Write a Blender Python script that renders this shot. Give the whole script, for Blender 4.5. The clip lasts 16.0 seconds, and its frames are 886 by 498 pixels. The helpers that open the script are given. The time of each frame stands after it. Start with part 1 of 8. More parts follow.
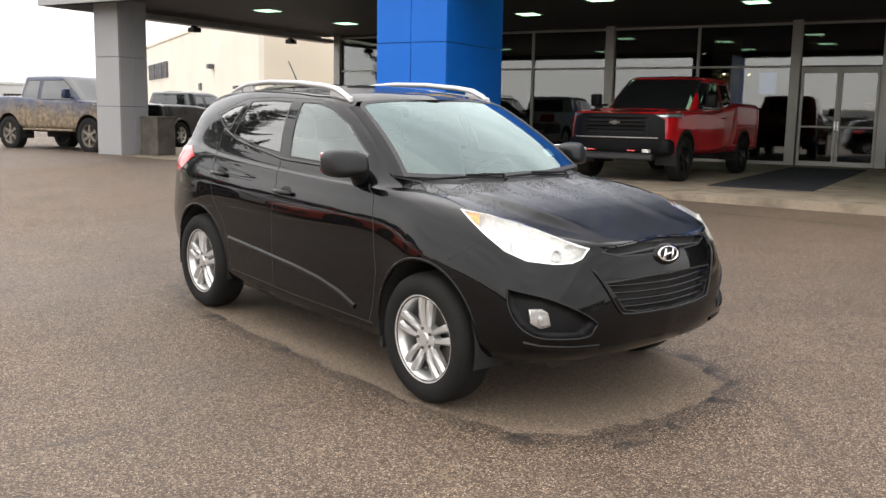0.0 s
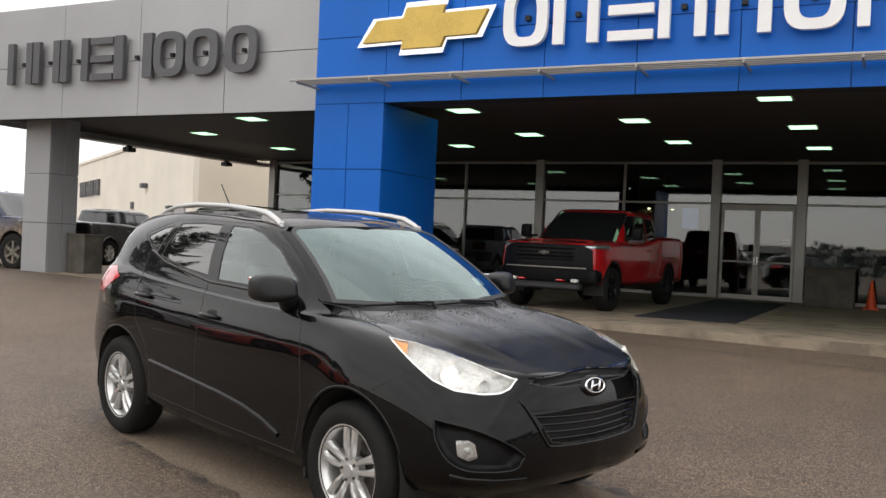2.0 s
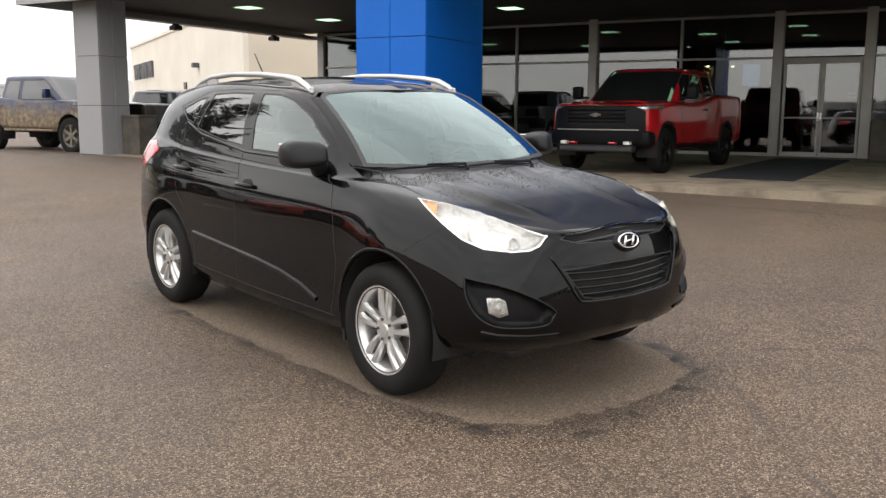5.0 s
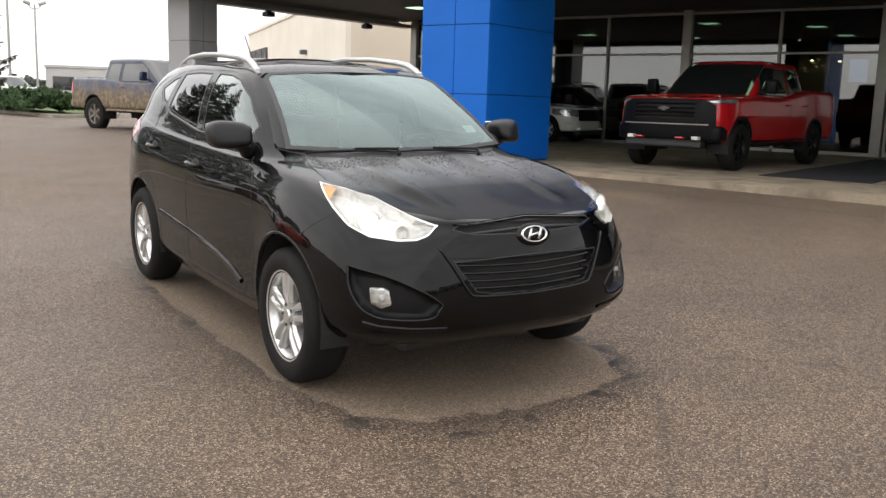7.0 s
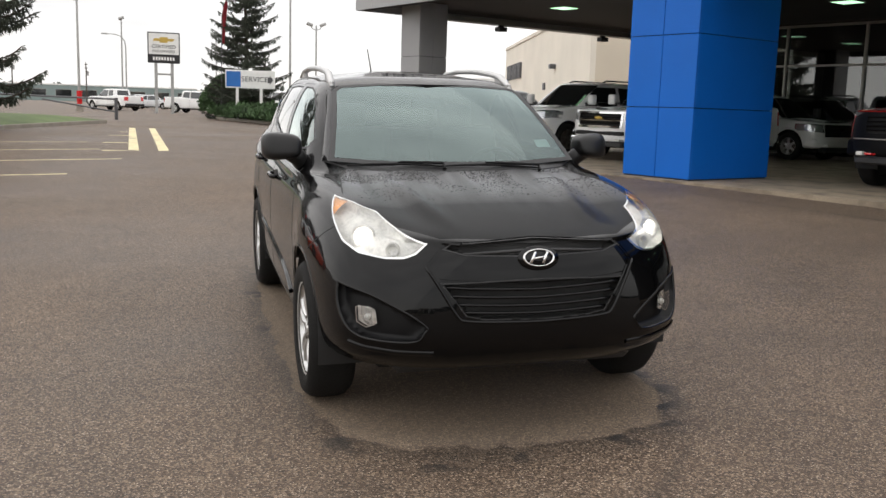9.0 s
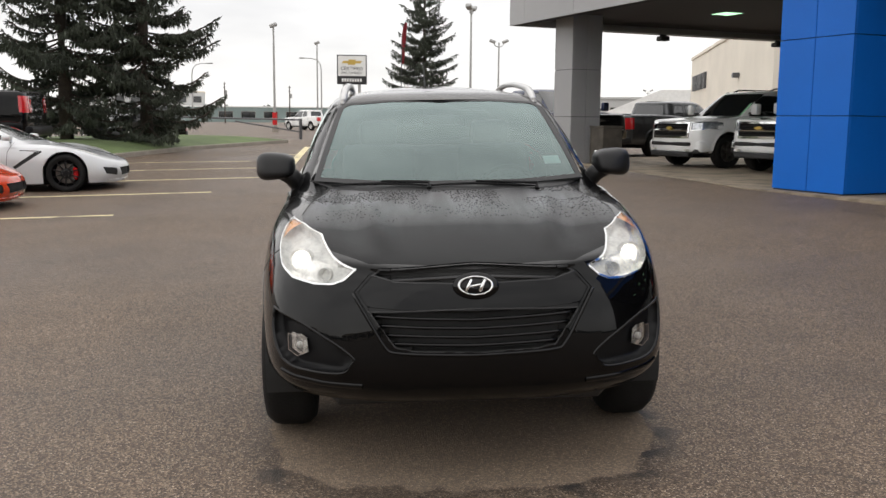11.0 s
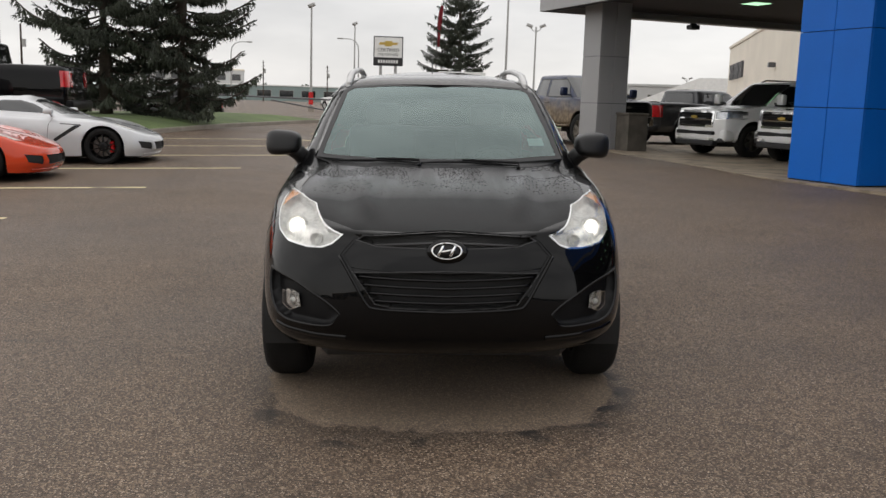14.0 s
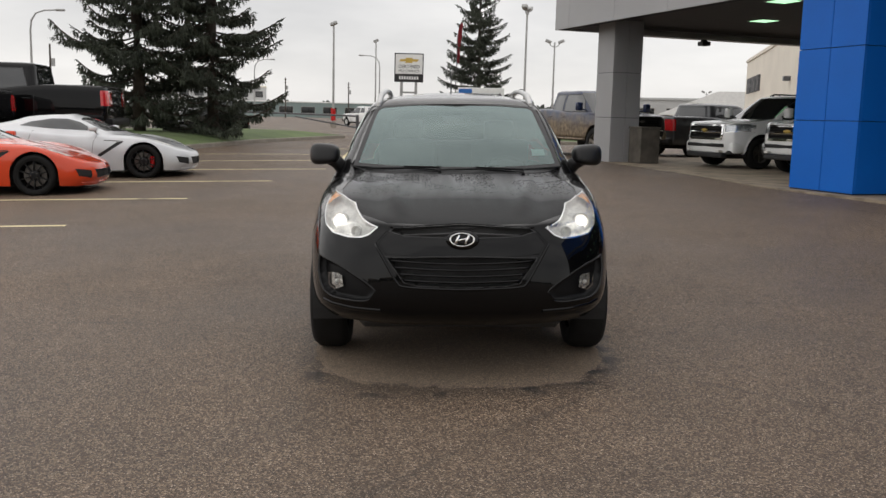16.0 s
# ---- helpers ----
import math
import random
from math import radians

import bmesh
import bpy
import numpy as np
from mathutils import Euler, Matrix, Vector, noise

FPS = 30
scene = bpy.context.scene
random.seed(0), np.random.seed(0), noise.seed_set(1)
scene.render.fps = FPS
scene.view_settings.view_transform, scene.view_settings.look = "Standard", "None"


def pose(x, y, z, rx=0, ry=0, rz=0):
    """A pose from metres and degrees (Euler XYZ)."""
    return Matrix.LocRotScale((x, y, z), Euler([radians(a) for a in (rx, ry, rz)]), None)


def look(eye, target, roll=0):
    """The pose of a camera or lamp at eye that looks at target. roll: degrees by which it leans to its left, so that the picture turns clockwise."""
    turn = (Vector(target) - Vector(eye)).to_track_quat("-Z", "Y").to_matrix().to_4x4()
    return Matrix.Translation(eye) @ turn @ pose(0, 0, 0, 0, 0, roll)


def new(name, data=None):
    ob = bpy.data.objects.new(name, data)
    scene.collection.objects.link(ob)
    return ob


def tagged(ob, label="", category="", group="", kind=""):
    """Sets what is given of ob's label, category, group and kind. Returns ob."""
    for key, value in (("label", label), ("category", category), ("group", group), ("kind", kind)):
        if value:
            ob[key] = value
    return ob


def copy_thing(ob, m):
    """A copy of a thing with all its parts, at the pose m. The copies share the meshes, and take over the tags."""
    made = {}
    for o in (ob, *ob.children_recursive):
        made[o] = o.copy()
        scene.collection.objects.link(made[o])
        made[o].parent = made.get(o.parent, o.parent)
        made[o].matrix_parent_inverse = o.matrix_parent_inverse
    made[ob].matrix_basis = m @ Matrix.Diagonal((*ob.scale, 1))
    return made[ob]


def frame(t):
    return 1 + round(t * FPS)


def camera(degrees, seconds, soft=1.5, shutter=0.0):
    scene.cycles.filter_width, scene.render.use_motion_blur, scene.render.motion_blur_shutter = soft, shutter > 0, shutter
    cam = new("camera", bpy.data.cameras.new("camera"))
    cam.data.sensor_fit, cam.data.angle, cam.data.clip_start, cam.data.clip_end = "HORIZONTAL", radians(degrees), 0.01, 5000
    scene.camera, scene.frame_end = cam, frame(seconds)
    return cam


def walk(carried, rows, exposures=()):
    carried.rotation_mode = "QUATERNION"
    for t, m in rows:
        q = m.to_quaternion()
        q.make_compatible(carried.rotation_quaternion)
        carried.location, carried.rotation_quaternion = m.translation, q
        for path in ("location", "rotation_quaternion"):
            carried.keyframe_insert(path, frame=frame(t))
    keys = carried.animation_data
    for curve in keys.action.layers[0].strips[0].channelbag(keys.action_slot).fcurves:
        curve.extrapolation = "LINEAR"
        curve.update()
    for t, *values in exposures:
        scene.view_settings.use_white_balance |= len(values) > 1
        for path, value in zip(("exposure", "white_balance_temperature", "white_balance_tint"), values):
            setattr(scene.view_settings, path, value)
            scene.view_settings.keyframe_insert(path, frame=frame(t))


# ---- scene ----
cam = camera(52.1, 16.0, shutter=0.0)
PATH = [
    (0, (0.09, -0.034, 1.637), (0.071, 1.945, 1.348), 1.1),
    (0.5, (0.089, -0.032, 1.633), (0.053, 1.953, 1.387), 1.1),
    (1, (0.089, -0.033, 1.649), (0.064, 1.965, 1.558), 1.4),
    (1.5, (0.091, -0.032, 1.651), (0.114, 1.967, 1.674), 2.2),
    (2, (0.105, -0.025, 1.652), (0.227, 1.971, 1.642), 2.6),
    (2.5, (0.112, -0.017, 1.628), (0.253, 1.975, 1.501), 2.1),
    (3, (0.116, -0.05, 1.631), (0.182, 1.94, 1.444), 1.2),
    (3.5, (0.109, -0.048, 1.621), (0.177, 1.94, 1.416), 1.2),
    (4, (0.098, -0.041, 1.606), (0.174, 1.94, 1.342), 0.6),
    (6.5, (0.986, 0.17, 1.584), (0.801, 2.137, 1.273), 1.5),
    (7, (1.302, 0.245, 1.574), (1.05, 2.204, 1.255), 1.7),
    (7.5, (1.561, 0.394, 1.57), (1.2, 2.341, 1.289), 1.1),
    (8, (1.805, 0.523, 1.6), (1.398, 2.465, 1.347), 1.4),
    (8.5, (2.106, 0.635, 1.601), (1.487, 2.516, 1.323), 1.7),
    (11, (3.181, 1.57, 1.626), (2.012, 3.167, 1.344), 0.5),
    (11.5, (3.34, 1.702, 1.645), (2.066, 3.219, 1.37), 0.2),
    (12, (3.489, 1.764, 1.642), (2.172, 3.235, 1.32), 1.0),
    (12.5, (3.536, 1.737, 1.644), (2.248, 3.227, 1.296), 1.6),
    (13, (3.572, 1.583, 1.638), (2.302, 3.087, 1.282), 1.9),
    (13.5, (3.608, 1.449, 1.644), (2.368, 2.981, 1.302), 1.9),
    (14, (3.672, 1.345, 1.636), (2.447, 2.894, 1.316), 1.8),
    (14.5, (3.814, 1.136, 1.636), (2.589, 2.684, 1.319), 1.2),
    (15, (3.91, 0.975, 1.644), (2.69, 2.526, 1.317), 0.6),
    (15.5, (4.08, 0.765, 1.632), (2.861, 2.314, 1.295), 0.9),
    (16, (4.298, 0.602, 1.649), (3.034, 2.125, 1.36), 1.4),
]
EXPOSURES = [(0, 1.27), (1.0, 1.0), (1.6, 0.55), (2.2, 0.88), (2.6, 1.14), (3.0, 1.25), (3.6, 1.2), (4.2, 1.1), (6.5, 1.02), (7.5, 0.97), (8.5, 0.66), (11, 0.56), (11.5, 0.29), (12.2, 0.26), (13, 0.22), (16, 0.2)]
walk(cam, [(t, look(eye, target, roll)) for t, eye, target, roll in PATH], EXPOSURES)

# ---------------------------------------------------------------- light
world = bpy.data.worlds.new("overcast_sky")
scene.world = world
world.use_nodes = True
wn, wl = world.node_tree.nodes, world.node_tree.links
wn.clear()
w_out = wn.new("ShaderNodeOutputWorld")
w_bg = wn.new("ShaderNodeBackground")
w_sky = wn.new("ShaderNodeTexSky")
w_sky.sky_type = "NISHITA"
w_sky.sun_disc = False
w_sky.sun_elevation = radians(48)
w_sky.sun_rotation = radians(200)
w_scale = wn.new("ShaderNodeMixRGB")
w_scale.blend_type = "MULTIPLY"
w_scale.inputs[0].default_value = 1.0
w_scale.inputs[2].default_value = (0.10, 0.10, 0.10, 1)
w_tc = wn.new("ShaderNodeTexCoord")
w_map = wn.new("ShaderNodeMapping")
w_map.inputs["Scale"].default_value = (1.0, 1.0, 3.4)
w_noise = wn.new("ShaderNodeTexNoise")
w_noise.inputs["Scale"].default_value = 2.3
w_noise.inputs["Detail"].default_value = 5
w_noise.inputs["Roughness"].default_value = 0.55
w_ramp = wn.new("ShaderNodeValToRGB")
w_ramp.color_ramp.elements[0].position = 0.32
w_ramp.color_ramp.elements[0].color = (0.635, 0.622, 0.62, 1)
w_ramp.color_ramp.elements[1].position = 0.66
w_ramp.color_ramp.elements[1].color = (0.925, 0.90, 0.88, 1)
w_mix = wn.new("ShaderNodeMixRGB")
w_mix.inputs[0].default_value = 0.90
wl.new(w_tc.outputs["Generated"], w_map.inputs["Vector"])
wl.new(w_map.outputs[0], w_noise.inputs["Vector"])
wl.new(w_noise.outputs[0], w_ramp.inputs[0])
wl.new(w_sky.outputs[0], w_scale.inputs[1])
wl.new(w_scale.outputs[0], w_mix.inputs[1])
wl.new(w_ramp.outputs[0], w_mix.inputs[2])
wl.new(w_mix.outputs[0], w_bg.inputs["Color"])
# an overcast sky brightens towards the zenith
w_xyz = wn.new("ShaderNodeSeparateXYZ")
w_up = wn.new("ShaderNodeMath")
w_up.operation = "MAXIMUM"
w_up.inputs[1].default_value = 0.0
w_grade = wn.new("ShaderNodeMath")
w_grade.operation = "MULTIPLY_ADD"
w_grade.inputs[1].default_value, w_grade.inputs[2].default_value = 0.45, 0.95
wl.new(w_tc.outputs["Generated"], w_xyz.inputs[0])
wl.new(w_xyz.outputs["Z"], w_up.inputs[0])
wl.new(w_up.outputs[0], w_grade.inputs[0])
wl.new(w_grade.outputs[0], w_bg.inputs["Strength"])
wl.new(w_bg.outputs[0], w_out.inputs["Surface"])

sun = new("sun", bpy.data.lights.new("sun", "SUN"))
sun.data.energy = 0.6
sun.data.angle = radians(140)
sun.data.color = (1.0, 0.95, 0.88)
sun.matrix_world = look((-11, -10, 17), (0, 0, 0))

# ---------------------------------------------------------------- helpers of this scene
def part(name, bm, material, parent, label="", smooth=False, kind=""):
    me = bpy.data.meshes.new(name)
    bm.normal_update()
    bm.to_mesh(me)
    bm.free()
    me.materials.append(material)
    if smooth:
        me.shade_smooth()
    ob = new(name, me)
    ob.parent = parent
    return tagged(ob, label, kind=kind)


def thing(name, label, category, m=None, group="", kind=""):
    ob = new(name)
    ob.empty_display_size = 0.2
    ob.matrix_basis = m if m is not None else Matrix()
    return tagged(ob, label, category, group, kind)


def solid(name, bm, material, label, category, m=None, group="", kind="", smooth=False):
    ob = part(name, bm, material, None, "", smooth)
    if m is not None:
        ob.matrix_basis = m
    return tagged(ob, label, category, group, kind)


def box(bm, x0, x1, y0, y1, z0, z1, bevel=0.0, seg=1):
    made = bmesh.ops.create_cube(bm, size=1)["verts"]
    for v in made:
        v.co = Vector((x0 + (v.co.x + 0.5) * (x1 - x0), y0 + (v.co.y + 0.5) * (y1 - y0), z0 + (v.co.z + 0.5) * (z1 - z0)))
    if bevel:
        edges = list({e for v in made for e in v.link_edges})
        bmesh.ops.bevel(bm, geom=edges, offset=bevel, segments=seg, profile=0.5, affect="EDGES")
    return bm


def a_box(*a, **k):
    return box(bmesh.new(), *a, **k)


def rod(bm, a, b, r0, r1=None, n=10, caps=True):
    a, b = Vector(a), Vector(b)
    r1 = r0 if r1 is None else r1
    turn = (b - a).to_track_quat("Z", "Y")
    rings = []
    for p, r in ((a, r0), (b, r1)):
        rings.append([bm.verts.new(p + turn @ Vector((r * math.cos(2 * math.pi * i / n), r * math.sin(2 * math.pi * i / n), 0))) for i in range(n)])
    for i in range(n):
        bm.faces.new((rings[0][i], rings[0][(i + 1) % n], rings[1][(i + 1) % n], rings[1][i]))
    if caps:
        bm.faces.new(rings[0][::-1])
        bm.faces.new(rings[1])
    return bm


def tube(bm, pts, radii, n=8, squash=1.0):
    """A tube through the points; squash flattens it upright."""
    pts = [Vector(p) for p in pts]
    if not isinstance(radii, (list, tuple)):
        radii = [radii] * len(pts)
    rings = []
    for i, p in enumerate(pts):
        d = (pts[min(i + 1, len(pts) - 1)] - pts[max(i - 1, 0)]).normalized()
        side = d.cross(Vector((0, 0, 1)))
        side = side.normalized() if side.length > 1e-4 else Vector((1, 0, 0))
        up = side.cross(d)
        rings.append([bm.verts.new(p + radii[i] * (math.cos(2 * math.pi * k / n) * side + squash * math.sin(2 * math.pi * k / n) * up)) for k in range(n)])
    for a, b in zip(rings, rings[1:]):
        for k in range(n):
            bm.faces.new((a[k], a[(k + 1) % n], b[(k + 1) % n], b[k]))
    bm.faces.new(rings[0][::-1])
    bm.faces.new(rings[-1])
    return bm


def prism(bm, outline, y0, y1, axes="xz"):
    """A flat outline given in two axes, thick along the third."""
    ids = ["xyz".index(c) for c in axes]
    third = ({0, 1, 2} - set(ids)).pop()
    sides = []
    for t in (y0, y1):
        ring = []
        for p in outline:
            co = [0, 0, 0]
            co[ids[0]], co[ids[1]], co[third] = p[0], p[1], t
            ring.append(bm.verts.new(co))
        sides.append(ring)
    n = len(outline)
    for i in range(n):
        bm.faces.new((sides[0][i], sides[0][(i + 1) % n], sides[1][(i + 1) % n], sides[1][i]))
    bm.faces.new(sides[0][::-1])
    bm.faces.new(sides[1])
    bmesh.ops.recalc_face_normals(bm, faces=bm.faces)
    return bm


def spin(bm, profile, n=40, axis="y", full=2 * math.pi):
    """Turns a profile of (radius, along) round an axis."""
    rings = []
    for i in range(n):
        a = full * i / n
        ring = []
        for r, y in profile:
            p = (r * math.cos(a), y, r * math.sin(a)) if axis == "y" else (r * math.cos(a), r * math.sin(a), y)
            ring.append(bm.verts.new(p))
        rings.append(ring)
    for i in range(n):
        a, b = rings[i], rings[(i + 1) % n]
        for k in range(len(profile) - 1):
            bm.faces.new((a[k], b[k], b[k + 1], a[k + 1]))
    bmesh.ops.recalc_face_normals(bm, faces=bm.faces)
    return bm


def spline(pts, t):
    """Catmull-Rom through the points, t from 0 to 1."""
    n = len(pts) - 1
    x = min(max(t * n, 0), n - 1e-9)
    i = int(x)
    u = x - i
    p1, p2 = pts[i], pts[i + 1]
    p0 = pts[i - 1] if i else p1 * 2 - p2
    p3 = pts[i + 2] if i + 2 <= n else p2 * 2 - p1
    return 0.5 * ((2 * p1) + (p2 - p0) * u + (2 * p0 - 5 * p1 + 4 * p2 - p3) * u * u + (3 * p1 - p0 - 3 * p2 + p3) * u ** 3)


# ---------------------------------------------------------------- materials
def node_mat(name):
    m = bpy.data.materials.new(name)
    m.use_nodes = True
    nt = m.node_tree
    return m, nt, nt.nodes["Principled BSDF"]


def stuff_mat(name, base, rough=0.6, metal=0.0, vary=0.12, scale=3.0, fine=60.0, bump=0.0, coat=0.0, rough_vary=0.1, tint=None, dirt=None):
    """A surface with a coarse and a fine variation of colour and gloss, and fine relief. dirt: (colour, amount)."""
    m, nt, bsdf = node_mat(name)
    n, l = nt.nodes, nt.links
    tc = n.new("ShaderNodeTexCoord")
    big = n.new("ShaderNodeTexNoise")
    big.inputs["Scale"].default_value = scale
    big.inputs["Detail"].default_value = 5
    small = n.new("ShaderNodeTexNoise")
    small.inputs["Scale"].default_value = fine
    small.inputs["Detail"].default_value = 3
    for t in (big, small):
        l.new(tc.outputs["Object"], t.inputs["Vector"])
    add = n.new("ShaderNodeMath")
    add.operation = "MULTIPLY_ADD"
    add.inputs[1].default_value = 0.6
    l.new(big.outputs[0], add.inputs[0])
    half = n.new("ShaderNodeMath")
    half.operation = "MULTIPLY"
    half.inputs[1].default_value = 0.4
    l.new(small.outputs[0], half.inputs[0])
    l.new(half.outputs[0], add.inputs[2])
    ramp = n.new("ShaderNodeValToRGB")
    lo = [max(0, c * (1 - 2 * vary)) for c in base]
    hi = [min(1, c * (1 + 2 * vary)) for c in (tint or base)]
    ramp.color_ramp.elements[0].position, ramp.color_ramp.elements[0].color = 0.3, (*lo, 1)
    ramp.color_ramp.elements[1].position, ramp.color_ramp.elements[1].color = 0.7, (*hi, 1)
    l.new(add.outputs[0], ramp.inputs[0])
    col = ramp.outputs[0]
    if dirt:
        mask = n.new("ShaderNodeTexNoise")
        mask.inputs["Scale"].default_value = 2.2
        mask.inputs["Detail"].default_value = 7
        l.new(tc.outputs["Object"], mask.inputs["Vector"])
        mr = n.new("ShaderNodeMapRange")
        mr.inputs[1].default_value, mr.inputs[2].default_value = 0.62 - 0.4 * dirt[1], 0.8 - 0.4 * dirt[1]
        l.new(mask.outputs[0], mr.inputs[0])
        mx = n.new("ShaderNodeMixRGB")
        l.new(mr.outputs[0], mx.inputs[0])
        l.new(col, mx.inputs[1])
        mx.inputs[2].default_value = (*dirt[0], 1)
        col = mx.outputs[0]
    l.new(col, bsdf.inputs["Base Color"])
    rr = n.new("ShaderNodeMapRange")
    rr.inputs[3].default_value, rr.inputs[4].default_value = max(0.02, rough - rough_vary), min(1, rough + rough_vary)
    l.new(add.outputs[0], rr.inputs[0])
    l.new(rr.outputs[0], bsdf.inputs["Roughness"])
    bsdf.inputs["Metallic"].default_value = metal
    bsdf.inputs["Coat Weight"].default_value = coat
    bsdf.inputs["Coat Roughness"].default_value = 0.04
    if bump:
        b = n.new("ShaderNodeBump")
        b.inputs["Strength"].default_value = bump
        b.inputs["Distance"].default_value = 0.01
        l.new(small.outputs[0], b.inputs["Height"])
        l.new(b.outputs[0], bsdf.inputs["Normal"])
    return m


def paint_mat(name, base, rough=0.25, metal=0.0, dirt=None):
    m = stuff_mat(name, base, rough, metal, 0.06, 1.5, 300.0, 0.0, 1.0, 0.05, dirt=dirt)
    b = m.node_tree.nodes["Principled BSDF"]
    b.inputs["Specular IOR Level"].default_value = 0.1
    b.inputs["Coat Roughness"].default_value = 0.015
    if dirt:
        b.inputs["Coat Weight"].default_value = 0.25
    return m


def pane_mat(name, tint, gloss=0.02, mirror=1.6, sheen=(1, 1, 1)):
    """A thin pane: tinted see-through and mirror, mixed by Fresnel."""
    m = bpy.data.materials.new(name)
    m.use_nodes = True
    n, l = m.node_tree.nodes, m.node_tree.links
    n.clear()
    out = n.new("ShaderNodeOutputMaterial")
    mix = n.new("ShaderNodeMixShader")
    fr = n.new("ShaderNodeFresnel")
    fr.inputs[0].default_value = 1.55
    tr = n.new("ShaderNodeBsdfTransparent")
    tr.inputs[0].default_value = (*tint, 1)
    gl = n.new("ShaderNodeBsdfGlossy")
    gl.inputs["Roughness"].default_value = gloss
    boost = n.new("ShaderNodeMath")
    boost.operation = "MULTIPLY_ADD"
    boost.use_clamp = True
    boost.inputs[1].default_value, boost.inputs[2].default_value = mirror, 0.03
    gl.inputs["Color"].default_value = (*sheen, 1)
    l.new(fr.outputs[0], boost.inputs[0])
    l.new(boost.outputs[0], mix.inputs[0])
    l.new(tr.outputs[0], mix.inputs[1])
    l.new(gl.outputs[0], mix.inputs[2])
    l.new(mix.outputs[0], out.inputs[0])
    return m


def glow_mat(name, colour, strength):
    m, nt, bsdf = node_mat(name)
    bsdf.inputs["Base Color"].default_value = (*colour, 1)
    bsdf.inputs["Emission Color"].default_value = (*colour, 1)
    bsdf.inputs["Emission Strength"].default_value = strength
    return m


M_BLACK_PAINT = paint_mat("black_car_paint", (0.0022, 0.0022, 0.0025), 0.3)
M_BLACK_PAINT.node_tree.nodes["Principled BSDF"].inputs["Coat Weight"].default_value = 1.0
M_BLACK_PAINT.node_tree.nodes["Principled BSDF"].inputs["Coat IOR"].default_value = 1.34
M_BLACK_PAINT.node_tree.nodes["Principled BSDF"].inputs["Specular IOR Level"].default_value = 0.02


def beaded_mat(name, base):
    """Wet black paint under fine beads of rain, with sky glare painted in near the screen."""
    m = paint_mat(name, base, 0.3)
    n, l = m.node_tree.nodes, m.node_tree.links
    bsdf = n["Principled BSDF"]
    tc = n.new("ShaderNodeTexCoord")
    vo = n.new("ShaderNodeTexVoronoi")
    vo.inputs["Scale"].default_value = 190.0
    l.new(tc.outputs["Object"], vo.inputs["Vector"])
    mr = n.new("ShaderNodeMapRange")
    mr.inputs[1].default_value, mr.inputs[2].default_value = 0.50, 0.10
    l.new(vo.outputs["Distance"], mr.inputs[0])
    ns = n.new("ShaderNodeTexNoise")
    ns.inputs["Scale"].default_value, ns.inputs["Detail"].default_value = 6.0, 4
    l.new(tc.outputs["Object"], ns.inputs["Vector"])
    mk = n.new("ShaderNodeMapRange")
    mk.inputs[1].default_value, mk.inputs[2].default_value = 0.35, 0.60
    l.new(ns.outputs[0], mk.inputs[0])
    mul = n.new("ShaderNodeMath")
    mul.operation = "MULTIPLY"
    l.new(mr.outputs[0], mul.inputs[0])
    l.new(mk.outputs[0], mul.inputs[1])
    bp = n.new("ShaderNodeBump")
    bp.inputs["Strength"].default_value, bp.inputs["Distance"].default_value = 0.14, 0.002
    l.new(mul.outputs[0], bp.inputs["Height"])
    l.new(bp.outputs[0], bsdf.inputs["Normal"])
    l.new(bp.outputs[0], bsdf.inputs["Coat Normal"])
    bsdf.inputs["Coat Weight"].default_value = 0.14
    bsdf.inputs["Coat IOR"].default_value = 1.42
    bsdf.inputs["Coat Roughness"].default_value = 0.08
    bsdf.inputs["Specular IOR Level"].default_value = 0.85
    # the film of fine drops under the gloss is densest towards the screen
    xyz = n.new("ShaderNodeSeparateXYZ")
    l.new(tc.outputs["Object"], xyz.inputs[0])
    film = n.new("ShaderNodeMapRange")
    film.inputs[1].default_value, film.inputs[2].default_value = 1.05, 1.75
    film.inputs[3].default_value, film.inputs[4].default_value = 0.62, 0.34
    l.new(xyz.outputs["X"], film.inputs[0])
    l.new(film.outputs[0], bsdf.inputs["Roughness"])
    thick = n.new("ShaderNodeMapRange")
    thick.inputs[1].default_value, thick.inputs[2].default_value = 1.05, 1.65
    thick.inputs[3].default_value, thick.inputs[4].default_value = 1.0, 0.03
    l.new(xyz.outputs["X"], thick.inputs[0])
    l.new(thick.outputs[0], bsdf.inputs["Specular IOR Level"])
    # streaky paling and sheen towards the screen imitate sky glare on the drops
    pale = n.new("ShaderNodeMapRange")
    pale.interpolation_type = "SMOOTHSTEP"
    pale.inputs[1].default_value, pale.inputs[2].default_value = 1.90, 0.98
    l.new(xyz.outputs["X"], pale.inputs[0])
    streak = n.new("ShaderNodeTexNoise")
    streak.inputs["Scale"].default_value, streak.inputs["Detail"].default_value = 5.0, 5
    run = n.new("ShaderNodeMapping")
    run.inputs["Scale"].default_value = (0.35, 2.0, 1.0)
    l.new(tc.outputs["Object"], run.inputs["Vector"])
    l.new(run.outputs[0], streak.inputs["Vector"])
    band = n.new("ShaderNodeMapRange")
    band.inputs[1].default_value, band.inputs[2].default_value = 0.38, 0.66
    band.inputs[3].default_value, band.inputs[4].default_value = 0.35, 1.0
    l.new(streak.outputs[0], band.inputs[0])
    sky_glare = n.new("ShaderNodeMath")
    sky_glare.operation = "MULTIPLY"
    l.new(pale.outputs[0], sky_glare.inputs[0])
    l.new(band.outputs[0], sky_glare.inputs[1])
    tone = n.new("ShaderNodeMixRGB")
    l.new(sky_glare.outputs[0], tone.inputs[0])
